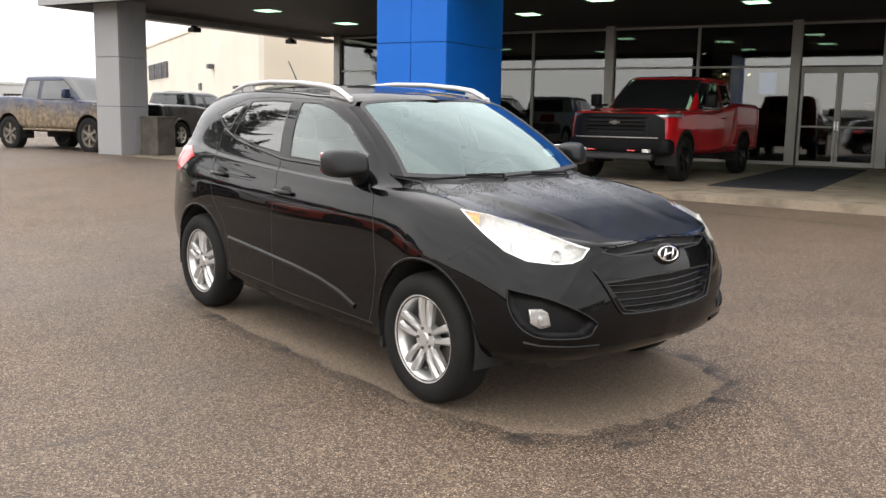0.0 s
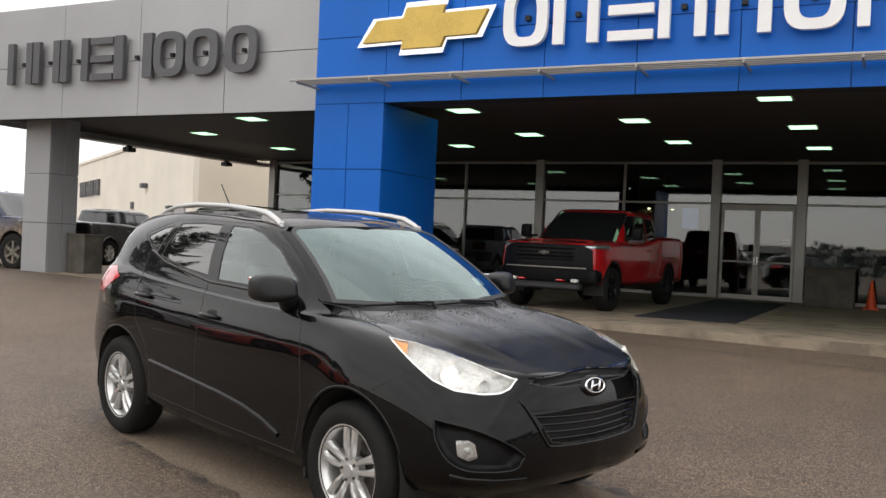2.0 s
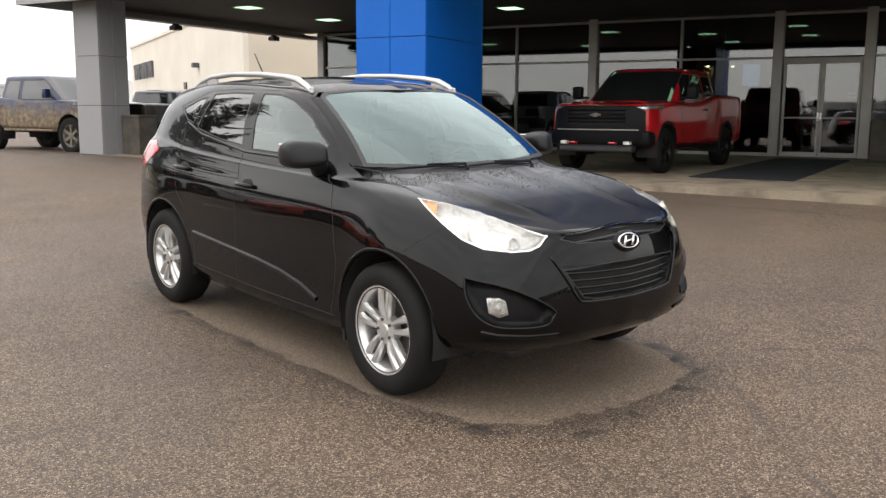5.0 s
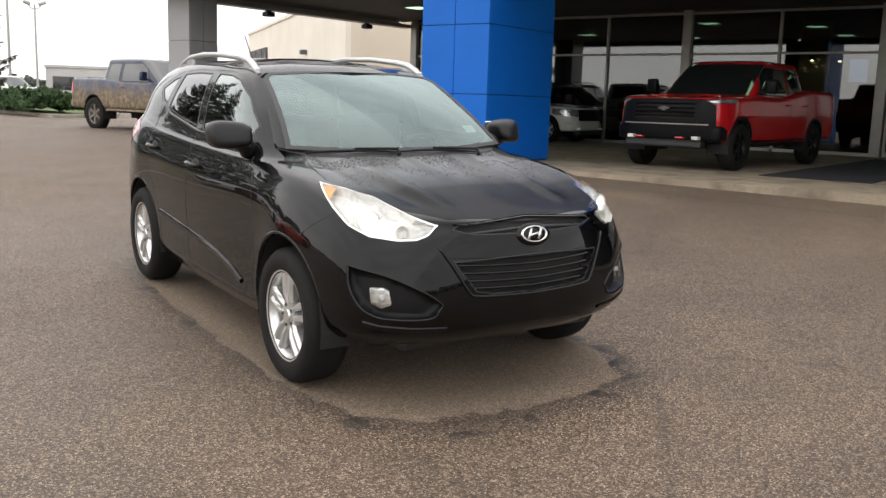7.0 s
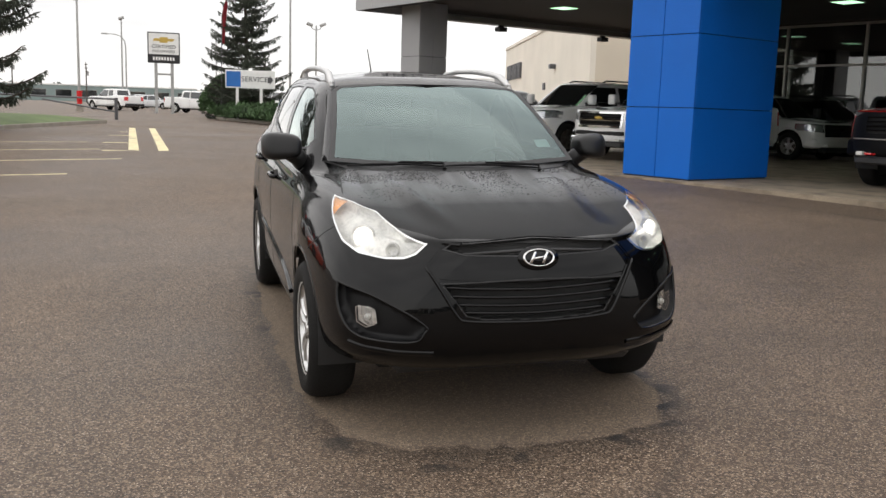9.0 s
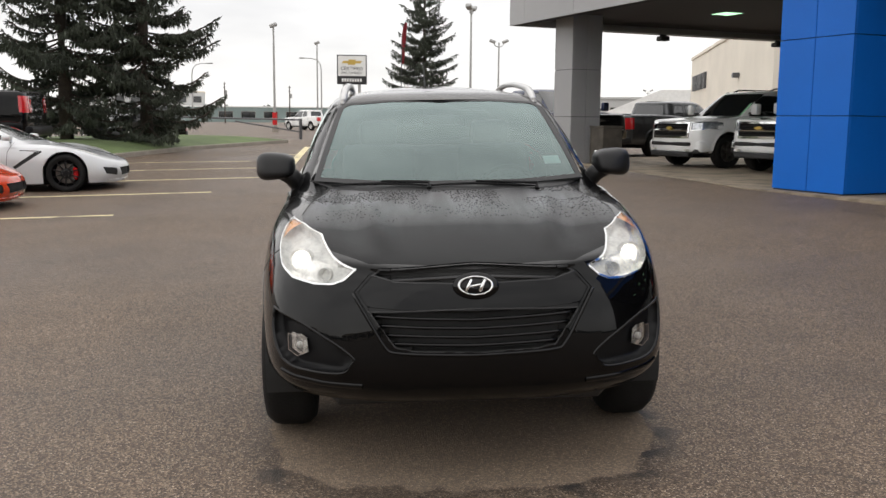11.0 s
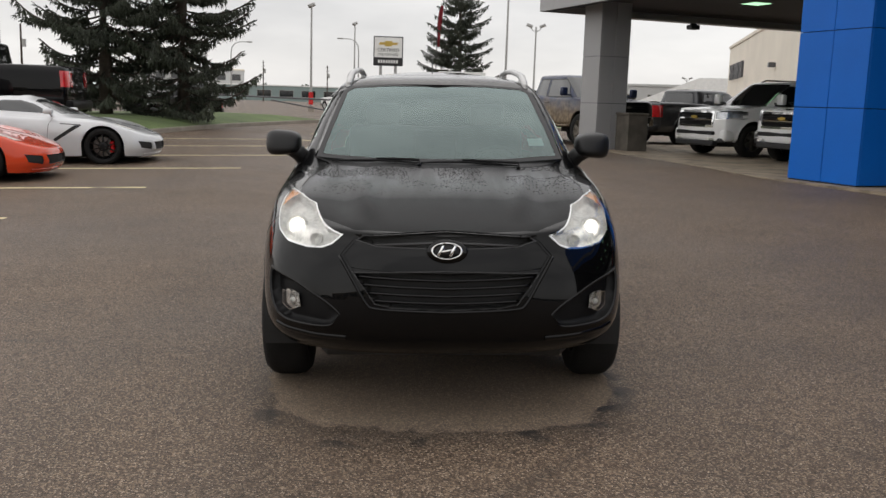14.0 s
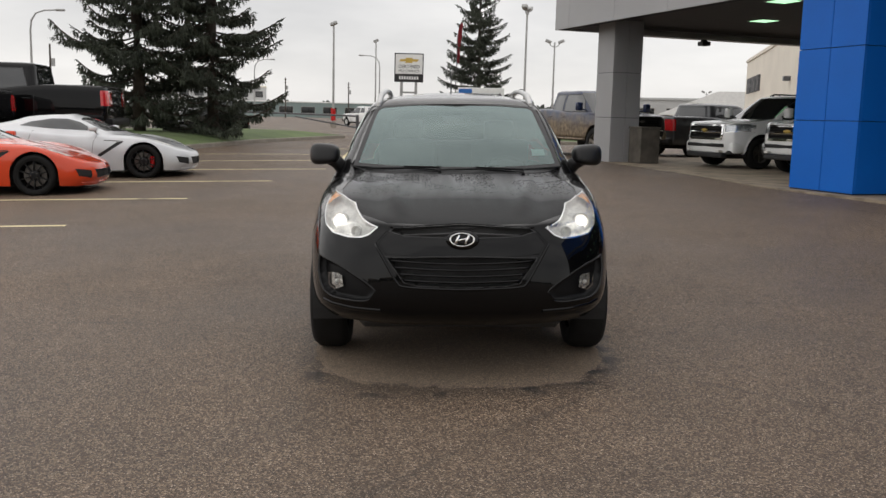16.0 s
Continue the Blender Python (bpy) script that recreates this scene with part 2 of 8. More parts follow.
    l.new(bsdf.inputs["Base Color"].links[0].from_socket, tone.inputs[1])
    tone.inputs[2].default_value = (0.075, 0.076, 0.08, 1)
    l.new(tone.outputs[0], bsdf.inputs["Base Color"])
    l.new(sky_glare.outputs[0], bsdf.inputs["Sheen Weight"])
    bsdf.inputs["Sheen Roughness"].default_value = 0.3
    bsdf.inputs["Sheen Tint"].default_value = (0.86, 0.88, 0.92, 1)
    return m


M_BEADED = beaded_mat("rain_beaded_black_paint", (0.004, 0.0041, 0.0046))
M_BLACK_TRIM = stuff_mat("black_plastic_trim", (0.02, 0.02, 0.021), 0.5, 0, 0.15, 4, 200, 0.1)
M_MIRROR = stuff_mat("satin_black_mirror_shell", (0.008, 0.008, 0.0085), 0.38, 0, 0.1, 4, 80)
M_MIRROR.node_tree.nodes["Principled BSDF"].inputs["Specular IOR Level"].default_value = 0.3
M_SATIN = stuff_mat("satin_black_plastic", (0.005, 0.005, 0.0055), 0.45, 0, 0.1, 6, 90)
M_SATIN.node_tree.nodes["Principled BSDF"].inputs["Specular IOR Level"].default_value = 0.2
M_DARK = stuff_mat("dark_cavity", (0.014, 0.0138, 0.0135), 0.8)
M_RUBBER = stuff_mat("tyre_rubber", (0.010, 0.0097, 0.0093), 0.75, 0, 0.2, 6, 90, 0.25)
M_RUBBER.node_tree.nodes["Principled BSDF"].inputs["Specular IOR Level"].default_value = 0.2
M_ALLOY = stuff_mat("silver_alloy", (0.66, 0.66, 0.65), 0.3, 0.75, 0.05, 4, 200)
M_BLACK_ALLOY = stuff_mat("black_alloy", (0.007, 0.007, 0.0075), 0.35, 0.0, 0.1, 5, 100)
M_BLACK_ALLOY.node_tree.nodes["Principled BSDF"].inputs["Specular IOR Level"].default_value = 0.2
M_STEEL_DARK = stuff_mat("brake_steel", (0.12, 0.11, 0.10), 0.45, 0.8, 0.2, 8, 90)
M_CHROME = stuff_mat("chrome", (0.8, 0.8, 0.8), 0.08, 1.0, 0.02, 4, 100, rough_vary=0.03)
M_RAIL = stuff_mat("satin_silver_rail", (0.52, 0.52, 0.515), 0.32, 0.6, 0.04, 4, 200)
M_GLASS_CLEAR = pane_mat("windscreen_glass", (0.40, 0.54, 0.52), 0.012, 1.8, (0.80, 0.97, 0.96))
M_GLASS_SIDE = pane_mat("side_window_glass", (0.45, 0.58, 0.56), 0.012, 1.9, (0.88, 0.96, 0.94))
M_GLASS_DARK = pane_mat("privacy_glass", (0.05, 0.055, 0.055))
M_LENS = pane_mat("lamp_lens", (0.95, 0.96, 0.97), 0.02, 0.8)
M_REFLECTOR = stuff_mat("lamp_reflector", (0.68, 0.67, 0.63), 0.34, 0.12, 0.2, 12, 60)
M_FOG_BOWL = stuff_mat("fog_lamp_bowl", (0.62, 0.62, 0.60), 0.16, 0.85, 0.3, 40, 120)
M_AMBER = stuff_mat("amber_lens", (0.80, 0.34, 0.05), 0.15, 0, 0.1, 10, 80, coat=1)
M_RED_LENS = stuff_mat("red_lamp_lens", (0.55, 0.012, 0.015), 0.12, 0, 0.1, 10, 80, coat=1)
M_LAMP_ON = glow_mat("lit_headlamp_bulb", (1.0, 0.97, 0.92), 6.0)
M_SEAT = stuff_mat("grey_cloth_seat", (0.085, 0.085, 0.083), 0.85, 0, 0.15, 8, 150, 0.2)
M_DASH = stuff_mat("dark_dashboard", (0.03, 0.03, 0.03), 0.6, 0, 0.1, 6, 120, 0.1)
M_WHITE = stuff_mat("white_paint", (0.78, 0.78, 0.76), 0.45, 0, 0.05, 3, 80)
M_BLUE_PANEL = stuff_mat("blue_composite_panel", (0.003, 0.12, 0.52), 0.42, 0, 0.04, 0.8, 40, rough_vary=0.06)
M_BLUE_PANEL.node_tree.nodes["Principled BSDF"].inputs["Specular IOR Level"].default_value = 0.25
M_GREY_PANEL = stuff_mat("silver_grey_composite_panel", (0.36, 0.36, 0.365), 0.42, 0.25, 0.035, 0.7, 40)
M_JOINT = stuff_mat("panel_joint", (0.02, 0.022, 0.025), 0.8)
M_SOFFIT = stuff_mat("dark_brown_soffit", (0.044, 0.039, 0.037), 0.7, 0, 0.15, 2, 40, 0.05)
M_ALU = stuff_mat("weathered_aluminium_mullion", (0.36, 0.345, 0.32), 0.45, 0.5, 0.06, 3, 80)
M_SHOWROOM_GLASS = pane_mat("showroom_glass", (0.36, 0.40, 0.40))
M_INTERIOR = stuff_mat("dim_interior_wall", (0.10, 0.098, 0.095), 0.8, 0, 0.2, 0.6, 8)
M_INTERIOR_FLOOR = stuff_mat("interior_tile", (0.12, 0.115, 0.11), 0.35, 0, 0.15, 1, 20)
M_CONCRETE = stuff_mat("worn_concrete", (0.235, 0.187, 0.135), 0.75, 0, 0.14, 0.9, 55, 0.15, tint=(0.27, 0.22, 0.16), dirt=((0.145, 0.115, 0.084), 0.35))
M_BIN = stuff_mat("dark_aggregate", (0.085, 0.075, 0.062), 0.85, 0, 0.3, 3, 70, 0.5)
M_KERB = stuff_mat("kerb_concrete", (0.28, 0.25, 0.21), 0.8, 0, 0.15, 2, 40, 0.2)
M_MAT = stuff_mat("navy_entrance_mat", (0.012, 0.013, 0.022), 0.95, 0, 0.2, 5, 160, 0.4)
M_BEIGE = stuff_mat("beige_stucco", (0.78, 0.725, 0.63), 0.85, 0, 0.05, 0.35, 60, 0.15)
# same finish as M_BEIGE in a darker tan
M_BEIGE_DARK = stuff_mat("darker_tan_wall", (0.66, 0.585, 0.47), 0.85, 0, 0.05, 0.35, 60, 0.15)
M_POLE = stuff_mat("galvanised_pole", (0.38, 0.38, 0.37), 0.5, 0.5, 0.08, 3, 60)
M_LETTER_GREY = stuff_mat("charcoal_letter", (0.085, 0.085, 0.09), 0.45, 0.1, 0.08, 2, 60)
M_LETTER_WHITE = stuff_mat("white_letter", (0.82, 0.82, 0.82), 0.35, 0, 0.03, 2, 60)
M_GOLD = stuff_mat("gold_emblem", (0.55, 0.38, 0.085), 0.35, 0.35, 0.12, 1.6, 40)
M_YELLOW_LINE = stuff_mat("faded_yellow_line", (0.74, 0.64, 0.38), 0.7, 0, 0.12, 3, 60, dirt=((0.12, 0.10, 0.075), 0.15))
M_BARK = stuff_mat("spruce_bark", (0.055, 0.042, 0.032), 0.9, 0, 0.25, 6, 40, 0.5)
M_NEEDLE = stuff_mat("spruce_needles", (0.030, 0.040, 0.027), 0.75, 0, 0.35, 0.7, 9, tint=(0.044, 0.052, 0.034))
M_GRASS = stuff_mat("lawn", (0.095, 0.135, 0.045), 0.9, 0, 0.25, 0.6, 30, 0.3)
# leaf colour greyed and paled, distance haze painted in
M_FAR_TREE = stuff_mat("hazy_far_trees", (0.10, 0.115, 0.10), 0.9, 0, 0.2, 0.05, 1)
M_SHRUB = stuff_mat("juniper_hedge", (0.045, 0.085, 0.03), 0.8, 0, 0.35, 1.2, 12)

# ---------------------------------------------------------------- ground
SLOPE = 0.03


def rise(x, y):
    """Height of the ground: the lot falls away gently from the building."""
    k = 0.6
    soft = lambda a: math.log1p(math.exp(-abs(a) / k)) * k + max(a, 0)
    return SLOPE * (-6 + soft(y + 6) - soft(y - 17))


CAR_AT, CAR_TURN = Vector((-0.218, 6.187, rise(-0.218, 6.187))), radians(-49.5)
CAR_M = Matrix.Translation(CAR_AT) @ Matrix.Rotation(math.atan(SLOPE), 4, "X") @ Matrix.Rotation(CAR_TURN, 4, "Z")


def asphalt_mat():
    m, nt, bsdf = node_mat("worn_asphalt")
    n, l = nt.nodes, nt.links
    tc = n.new("ShaderNodeTexCoord")

    def tex(kind, scale, detail=4, vec=None):
        t = n.new(kind)
        t.inputs["Scale"].default_value = scale
        if "Detail" in t.inputs:
            t.inputs["Detail"].default_value = detail
        l.new(vec or tc.outputs["Object"], t.inputs["Vector"])
        return t

    def ramp(src, stops):
        r = n.new("ShaderNodeValToRGB")
        e = r.color_ramp.elements
        e[0].position, e[0].color = stops[0][0], (*stops[0][1], 1)
        e[1].position, e[1].color = stops[-1][0], (*stops[-1][1], 1)
        for p, c in stops[1:-1]:
            q = e.new(p)
            q.color = (*c, 1)
        l.new(src, r.inputs[0])
        return r.outputs[0]

    def mixc(fac, a, b, mode="MIX"):
        x = n.new("ShaderNodeMixRGB")
        x.blend_type = mode
        if isinstance(fac, float):
            x.inputs[0].default_value = fac
        else:
            l.new(fac, x.inputs[0])
        l.new(a, x.inputs[1])
        if isinstance(b, tuple):
            x.inputs[2].default_value = (*b, 1)
        else:
            l.new(b, x.inputs[2])
        return x.outputs[0]

    def calc(op, a, b=0.0, clamp=False):
        x = n.new("ShaderNodeMath")
        x.operation = op
        x.use_clamp = clamp
        for i, v in enumerate((a, b)):
            if isinstance(v, float):
                x.inputs[i].default_value = v
            else:
                l.new(v, x.inputs[i])
        return x.outputs[0]

    stones = n.new("ShaderNodeTexVoronoi")
    stones.inputs["Scale"].default_value = 125
    l.new(tc.outputs["Object"], stones.inputs["Vector"])
    sep = n.new("ShaderNodeSeparateColor")
    l.new(stones.outputs["Color"], sep.inputs[0])
    grit = tex("ShaderNodeTexNoise", 260, 3)
    fine = ramp(grit.outputs[0], [(0.3, (0.72, 0.72, 0.72)), (0.7, (1.28, 1.28, 1.28))])
    body = mixc(1.0, ramp(sep.outputs[0], [(0.0, (0.032, 0.0215, 0.0145)), (0.35, (0.079, 0.054, 0.036)), (0.7, (0.131, 0.091, 0.061)), (1.0, (0.30, 0.228, 0.162))]), fine, "MULTIPLY")
    specks = ramp(sep.outputs[1], [(0.84, (0, 0, 0)), (0.97, (1, 1, 1))])
    near = ramp(stones.outputs["Distance"], [(0.30, (1, 1, 1)), (0.60, (0, 0, 0))])
    speck = calc("MULTIPLY", specks, near)
    col = mixc(speck, body, (0.56, 0.47, 0.37))
    wide = tex("ShaderNodeTexNoise", 0.22, 6)
    shade = ramp(wide.outputs[0], [(0.3, (0.75, 0.745, 0.75)), (0.7, (1.13, 1.10, 1.06))])
    col = mixc(1.0, mixc(1.0, col, (0.90, 0.895, 0.895), "MULTIPLY"), shade, "MULTIPLY")
    mid = tex("ShaderNodeTexNoise", 1.7, 6)
    col = mixc(1.0, col, ramp(mid.outputs[0], [(0.3, (0.86, 0.86, 0.86)), (0.7, (1.12, 1.12, 1.12))]), "MULTIPLY")
    # hairline cracks
    wob = tex("ShaderNodeTexNoise", 0.8, 4)
    warp = n.new("ShaderNodeMixRGB")
    warp.inputs[0].default_value = 0.25
    l.new(tc.outputs["Object"], warp.inputs[1])
    l.new(wob.outputs["Color"], warp.inputs[2])
    cr = n.new("ShaderNodeTexVoronoi")
    cr.feature = "DISTANCE_TO_EDGE"
    cr.inputs["Scale"].default_value = 0.16
    l.new(warp.outputs[0], cr.inputs["Vector"])
    patchy = tex("ShaderNodeTexNoise", 0.9, 3)
    crack = calc("MULTIPLY", ramp(cr.outputs["Distance"], [(0.0002, (1, 1, 1)), (0.0007, (0, 0, 0))]), ramp(patchy.outputs[0], [(0.52, (0, 0, 0)), (0.6, (1, 1, 1))]))
    col = mixc(calc("MULTIPLY", crack, 0.4), col, (0.02, 0.017, 0.014))
    # dry, sheltered asphalt where the car has stood in the rain, with a damp rim
    mp = n.new("ShaderNodeMapping")
    mp.vector_type = "TEXTURE"
    mp.inputs["Location"].default_value = (CAR_AT.x, CAR_AT.y, 0)
    mp.inputs["Rotation"].default_value = (0, 0, CAR_TURN)
    l.new(tc.outputs["Object"], mp.inputs["Vector"])
    xyz = n.new("ShaderNodeSeparateXYZ")
    l.new(mp.outputs[0], xyz.inputs[0])
    px = calc("POWER", calc("ABSOLUTE", calc("DIVIDE", xyz.outputs[0], 2.20)), 4.1)
    py = calc("POWER", calc("ABSOLUTE", calc("DIVIDE", xyz.outputs[1], 0.965)), 4.1)
    wig = tex("ShaderNodeTexNoise", 4.5, 8)
    rim = calc("ADD", calc("ADD", px, py), calc("MULTIPLY", wig.outputs[0], 0.8))
    dry = n.new("ShaderNodeMapRange")
    dry.inputs[1].default_value, dry.inputs[2].default_value = 1.42, 1.36
    l.new(rim, dry.inputs[0])
    edge = n.new("ShaderNodeMapRange")
    edge.inputs[1].default_value, edge.inputs[2].default_value = 2.0, 1.45
    l.new(rim, edge.inputs[0])
    col = mixc(calc("MULTIPLY", edge.outputs[0], 0.62), col, mixc(0.7, col, (0.03, 0.025, 0.02)))
    col = mixc(dry.outputs[0], col, mixc(0.35, mixc(1.0, col, (1.42, 1.35, 1.25), "MULTIPLY"), (0.25, 0.20, 0.15)))
    spots = tex("ShaderNodeTexNoise", 5.0, 2)
    blot = calc("MULTIPLY", ramp(spots.outputs[0], [(0.54, (0, 0, 0)), (0.60, (1, 1, 1))]), calc("MULTIPLY", edge.outputs[0], calc("SUBTRACT", 1.0, dry.outputs[0], True)))
    col = mixc(blot, col, (0.018, 0.015, 0.013))
    l.new(col, bsdf.inputs["Base Color"])
    damp = ramp(wide.outputs[0], [(0.35, (0.52, 0.52, 0.52)), (0.65, (0.72, 0.72, 0.72))])
    l.new(calc("ADD", damp, calc("MULTIPLY", dry.outputs[0], 0.2), True), bsdf.inputs["Roughness"])
    bsdf.inputs["Specular IOR Level"].default_value = 0.45
    bp = n.new("ShaderNodeBump")
    bp.inputs["Strength"].default_value = 0.55
    bp.inputs["Distance"].default_value = 0.006
    l.new(stones.outputs["Distance"], bp.inputs["Height"])
    l.new(bp.outputs[0], bsdf.inputs["Normal"])
    return m


def ground_sheet():
    def steps(fine0, fine1, d, far):
        a = list(np.arange(fine0, fine1 + d / 2, d))
        w = d
        lo, hi = [], []
        while not lo or lo[-1] > -far:
            w *= 1.5
            lo.append((lo[-1] if lo else a[0]) - w)
            hi.append((hi[-1] if hi else a[-1]) + w)
        return lo[::-1] + a + hi
    xs, ys = steps(-24, 18, 1.0, 2500), steps(-8, 24, 1.0, 2500)
    bm = bmesh.new()
    rows = [[bm.verts.new((x, y, rise(x, y))) for x in xs] for y in ys]
    for a, b in zip(rows, rows[1:]):
        for i in range(len(xs) - 1):
            bm.faces.new((a[i], a[i + 1], b[i + 1], b[i]))
    return solid("ground", bm, asphalt_mat(), "worn brown-grey asphalt lot with pale aggregate, damp in patches", "ground", kind="structure", smooth=True)


ground_sheet()

# ---------------------------------------------------------------- dealership building: u along the front, v inwards
B0 = Vector((-1.375, 17.153, 0.51))
BM = Matrix.Translation(B0) @ Matrix.Rotation(radians(-29.7), 4, "Z")
SOFFIT, GLASS_V, U_LEFT, U_RIGHT = 3.66, 11.8, -10.66, 18.0


def on_building(u, v, z=0.0, turn=0.0):
    return BM @ Matrix.Translation((u, v, z)) @ Matrix.Rotation(radians(turn), 4, "Z")


def panel_wall(name, label, material, u0, u1, v_face, z0, z1, us, zs, depth, joint=0.012):
    """A clad front: panels proud of a dark backing, with open joints."""
    root = thing(name, label, "wall", BM, kind="structure")
    part("backing", a_box(u0 + 0.01, u1 - 0.01, v_face + 0.03, v_face + depth, z0 + 0.01, z1 - 0.01), M_JOINT, root)
    us, zs = [u0, *us, u1], [z0, *zs, z1]
    for i in range(len(us) - 1):
        for j in range(len(zs) - 1):
            a = joint / 2 if i else 0
            b = joint / 2 if i < len(us) - 2 else 0
            c = joint / 2 if j else 0
            d = joint / 2 if j < len(zs) - 2 else 0
            part("panel", a_box(us[i] + a, us[i + 1] - b, v_face, v_face + 0.04, zs[j] + c, zs[j + 1] - d, bevel=0.004), material, root)
    return root


def building():
    # slab under the canopy
    bm = bmesh.new()
    outline = [(-12, 3.2), (-9.5, 1.6), (-3.2, 0.45), (-0.4, -0.25), (U_RIGHT, -0.15), (U_RIGHT, GLASS_V), (-12, GLASS_V)]
    prism(bm, outline, -0.30, 0.012, "xy")
    solid("pavement", bm, M_CONCRETE, "worn tan concrete slab under the canopy", "pavement", BM, kind="structure")
    # the seam of the patched strip in front
    bm = bmesh.new()
    rnd = random.Random(5)
    pts = [(2.6 + 0.6 * i, -1.25 - 0.03 * i + rnd.uniform(-0.04, 0.04)) for i in range(24)]
    for a, b in zip(pts, pts[1:]):
        ring = []
        for (u, v), s in ((a, -1), (b, -1), (b, 1), (a, 1)):
            p = BM @ Vector((u, v + s * rnd.uniform(0.012, 0.022), 0))
            ring.append(bm.verts.new((p.x, p.y, rise(p.x, p.y) + 0.004)))
        bm.faces.new(ring)
    solid("seam", bm, M_JOINT, "dark tar seam in the asphalt before the canopy", "seam", kind="structure")

    # canopy
    canopy = thing("canopy", "dark soffit of a deep flat entrance canopy with recessed lamps", "canopy", BM, kind="structure")
    part("soffit", a_box(U_LEFT + 0.1, U_RIGHT, 0.75, GLASS_V + 0.3, SOFFIT + 0.18, SOFFIT + 0.4), M_SOFFIT, canopy)
    part("roof_deck", a_box(U_LEFT + 0.1, U_RIGHT, 0.75, GLASS_V + 0.3, 5.6, 5.8), M_SOFFIT, canopy)
    part("edge_beam", a_box(U_LEFT + 0.35, U_LEFT + 0.75, 2.9, GLASS_V, SOFFIT - 0.07, SOFFIT + 0.05, bevel=0.01), M_ALU, canopy)
    part("front_lip", a_box(0.3, U_RIGHT, 0.05, 0.75, SOFFIT + 0.02, SOFFIT + 0.12, bevel=0.01), M_SOFFIT, canopy)
    # grey fascia with its return round the corner
    panel_wall("wall_grey_fascia", "silver-grey composite panel fascia with open joints", M_GREY_PANEL, U_LEFT, -0.02, 0.64, SOFFIT, 6.26, [-9.86, -7.46, -5.12, -2.73], [4.87], 0.3)
    side = thing("wall_canopy_return", "silver-grey panel end of the canopy", "wall", BM, kind="structure")
    for v0, v1 in ((0.69, 3.4), (3.41, 6.1), (6.11, 8.8), (8.81, 11.9)):
        for z0, z1 in ((SOFFIT, 4.864), (4.876, 6.26)):
            part("panel", a_box(U_LEFT, U_LEFT + 0.08, v0, v1, z0, z1, bevel=0.004), M_GREY_PANEL, side)
    # blue front
    panel_wall("wall_blue_fascia", "bright blue composite panel fascia over the entrance", M_BLUE_PANEL, 0.0, U_RIGHT, 0.0, SOFFIT, 6.5, [1.5, 3.03, 4.53, 6.08, 7.65, 9.2, 10.7, 12.2, 13.7, 15.2, 16.7], [4.88, 6.08], 0.5)
    blue = thing("entrance_column", "wide blue panel-clad column, stacked panels", "column", BM)
    part("core", a_box(0.03, 1.46, 0.03, 2.17, 0.0, SOFFIT), M_JOINT, blue)
    for z0, z1 in ((0.035, 1.222), (1.234, 2.442), (2.454, SOFFIT - 0.006)):
        for u0, u1 in ((0.0, 0.736), (0.748, 1.49)):
            part("panel", a_box(u0, u1, 0.0, 0.04, z0, z1, bevel=0.004), M_BLUE_PANEL, blue)
        part("panel", a_box(1.45, 1.49, 0.043, 2.2, z0, z1, bevel=0.004), M_BLUE_PANEL, blue)
        part("panel", a_box(0.0, 0.04, 0.043, 2.2, z0, z1, bevel=0.004), M_BLUE_PANEL, blue)
    part("base_trim", a_box(0.02, 1.47, 0.01, 2.18, 0.0, 0.03), M_JOINT, blue)
    grey = thing("canopy_column", "square silver-grey panel-clad column with dark joints", "column", BM)
    gu0, gu1, gv0, gv1 = -9.67, -8.80, 1.5, 2.40
    part("core", a_box(gu0 + 0.03, gu1 - 0.03, gv0 + 0.03, gv1 - 0.03, 0, SOFFIT + 0.18), M_JOINT, grey)
    for z0, z1 in ((0.01, 1.222), (1.234, 2.442), (2.454, SOFFIT + 0.18)):
        part("panel", a_box(gu0, gu1, gv0, gv0 + 0.04, z0, z1, bevel=0.004), M_GREY_PANEL, grey)
        gm = (gv0 + gv1) / 2
        part("panel", a_box(gu1 - 0.04, gu1, gv0 + 0.043, gm - 0.006, z0, z1, bevel=0.004), M_GREY_PANEL, grey)
        part("panel", a_box(gu1 - 0.04, gu1, gm + 0.006, gv1, z0, z1, bevel=0.004), M_GREY_PANEL, grey)
        part("panel", a_box(gu0, gu0 + 0.04, gv0 + 0.043, gv1, z0, z1, bevel=0.004), M_GREY_PANEL, grey)
    # sun-shade fins over the entrance
    fins = thing("sunshade", "slim silver louvre fins along the blue fascia", "sunshade", BM)
    for k in range(4):
        part("fin", a_box(-0.1, U_RIGHT, -0.72 + 0.19 * k, -0.66 + 0.19 * k, 3.97 + 0.012 * k, 4.01 + 0.012 * k, bevel=0.008), M_ALU, fins)
    for k in range(12):
        u = 0.05 + 1.55 * k
        part("bracket", a_box(u, u + 0.03, -0.74, 0.0, 3.93, 3.97), M_ALU, fins)
    # lamps in the soffit
    lens = glow_mat("soffit_lamp_lens", (0.56, 1.0, 0.62), 1.05)
    first = None
    for u, v in ((2.05, 2.2), (2.05, 5.9), (5.05, 4.0), (5.18, 7.6), (7.97, 1.75), (8.13, 5.35), (8.2, 9.0), (-0.7, 8.0), (-3.5, 2.55), (-6.85, 4.8), (-6.85, 8.3), (11.2, 3.9), (11.2, 7.8), (14.2, 5.6)):
        m = on_building(u, v, SOFFIT + 0.18)
        if first:
            copy_thing(first, m)
            continue
        first = thing("soffit_lamp", "square recessed soffit lamp, lit greenish white", "lamp", m, "soffit lamps")
        part("trim_ring", a_box(-0.30, 0.30, -0.30, 0.30, -0.012, 0.0, bevel=0.004), M_ALU, first)
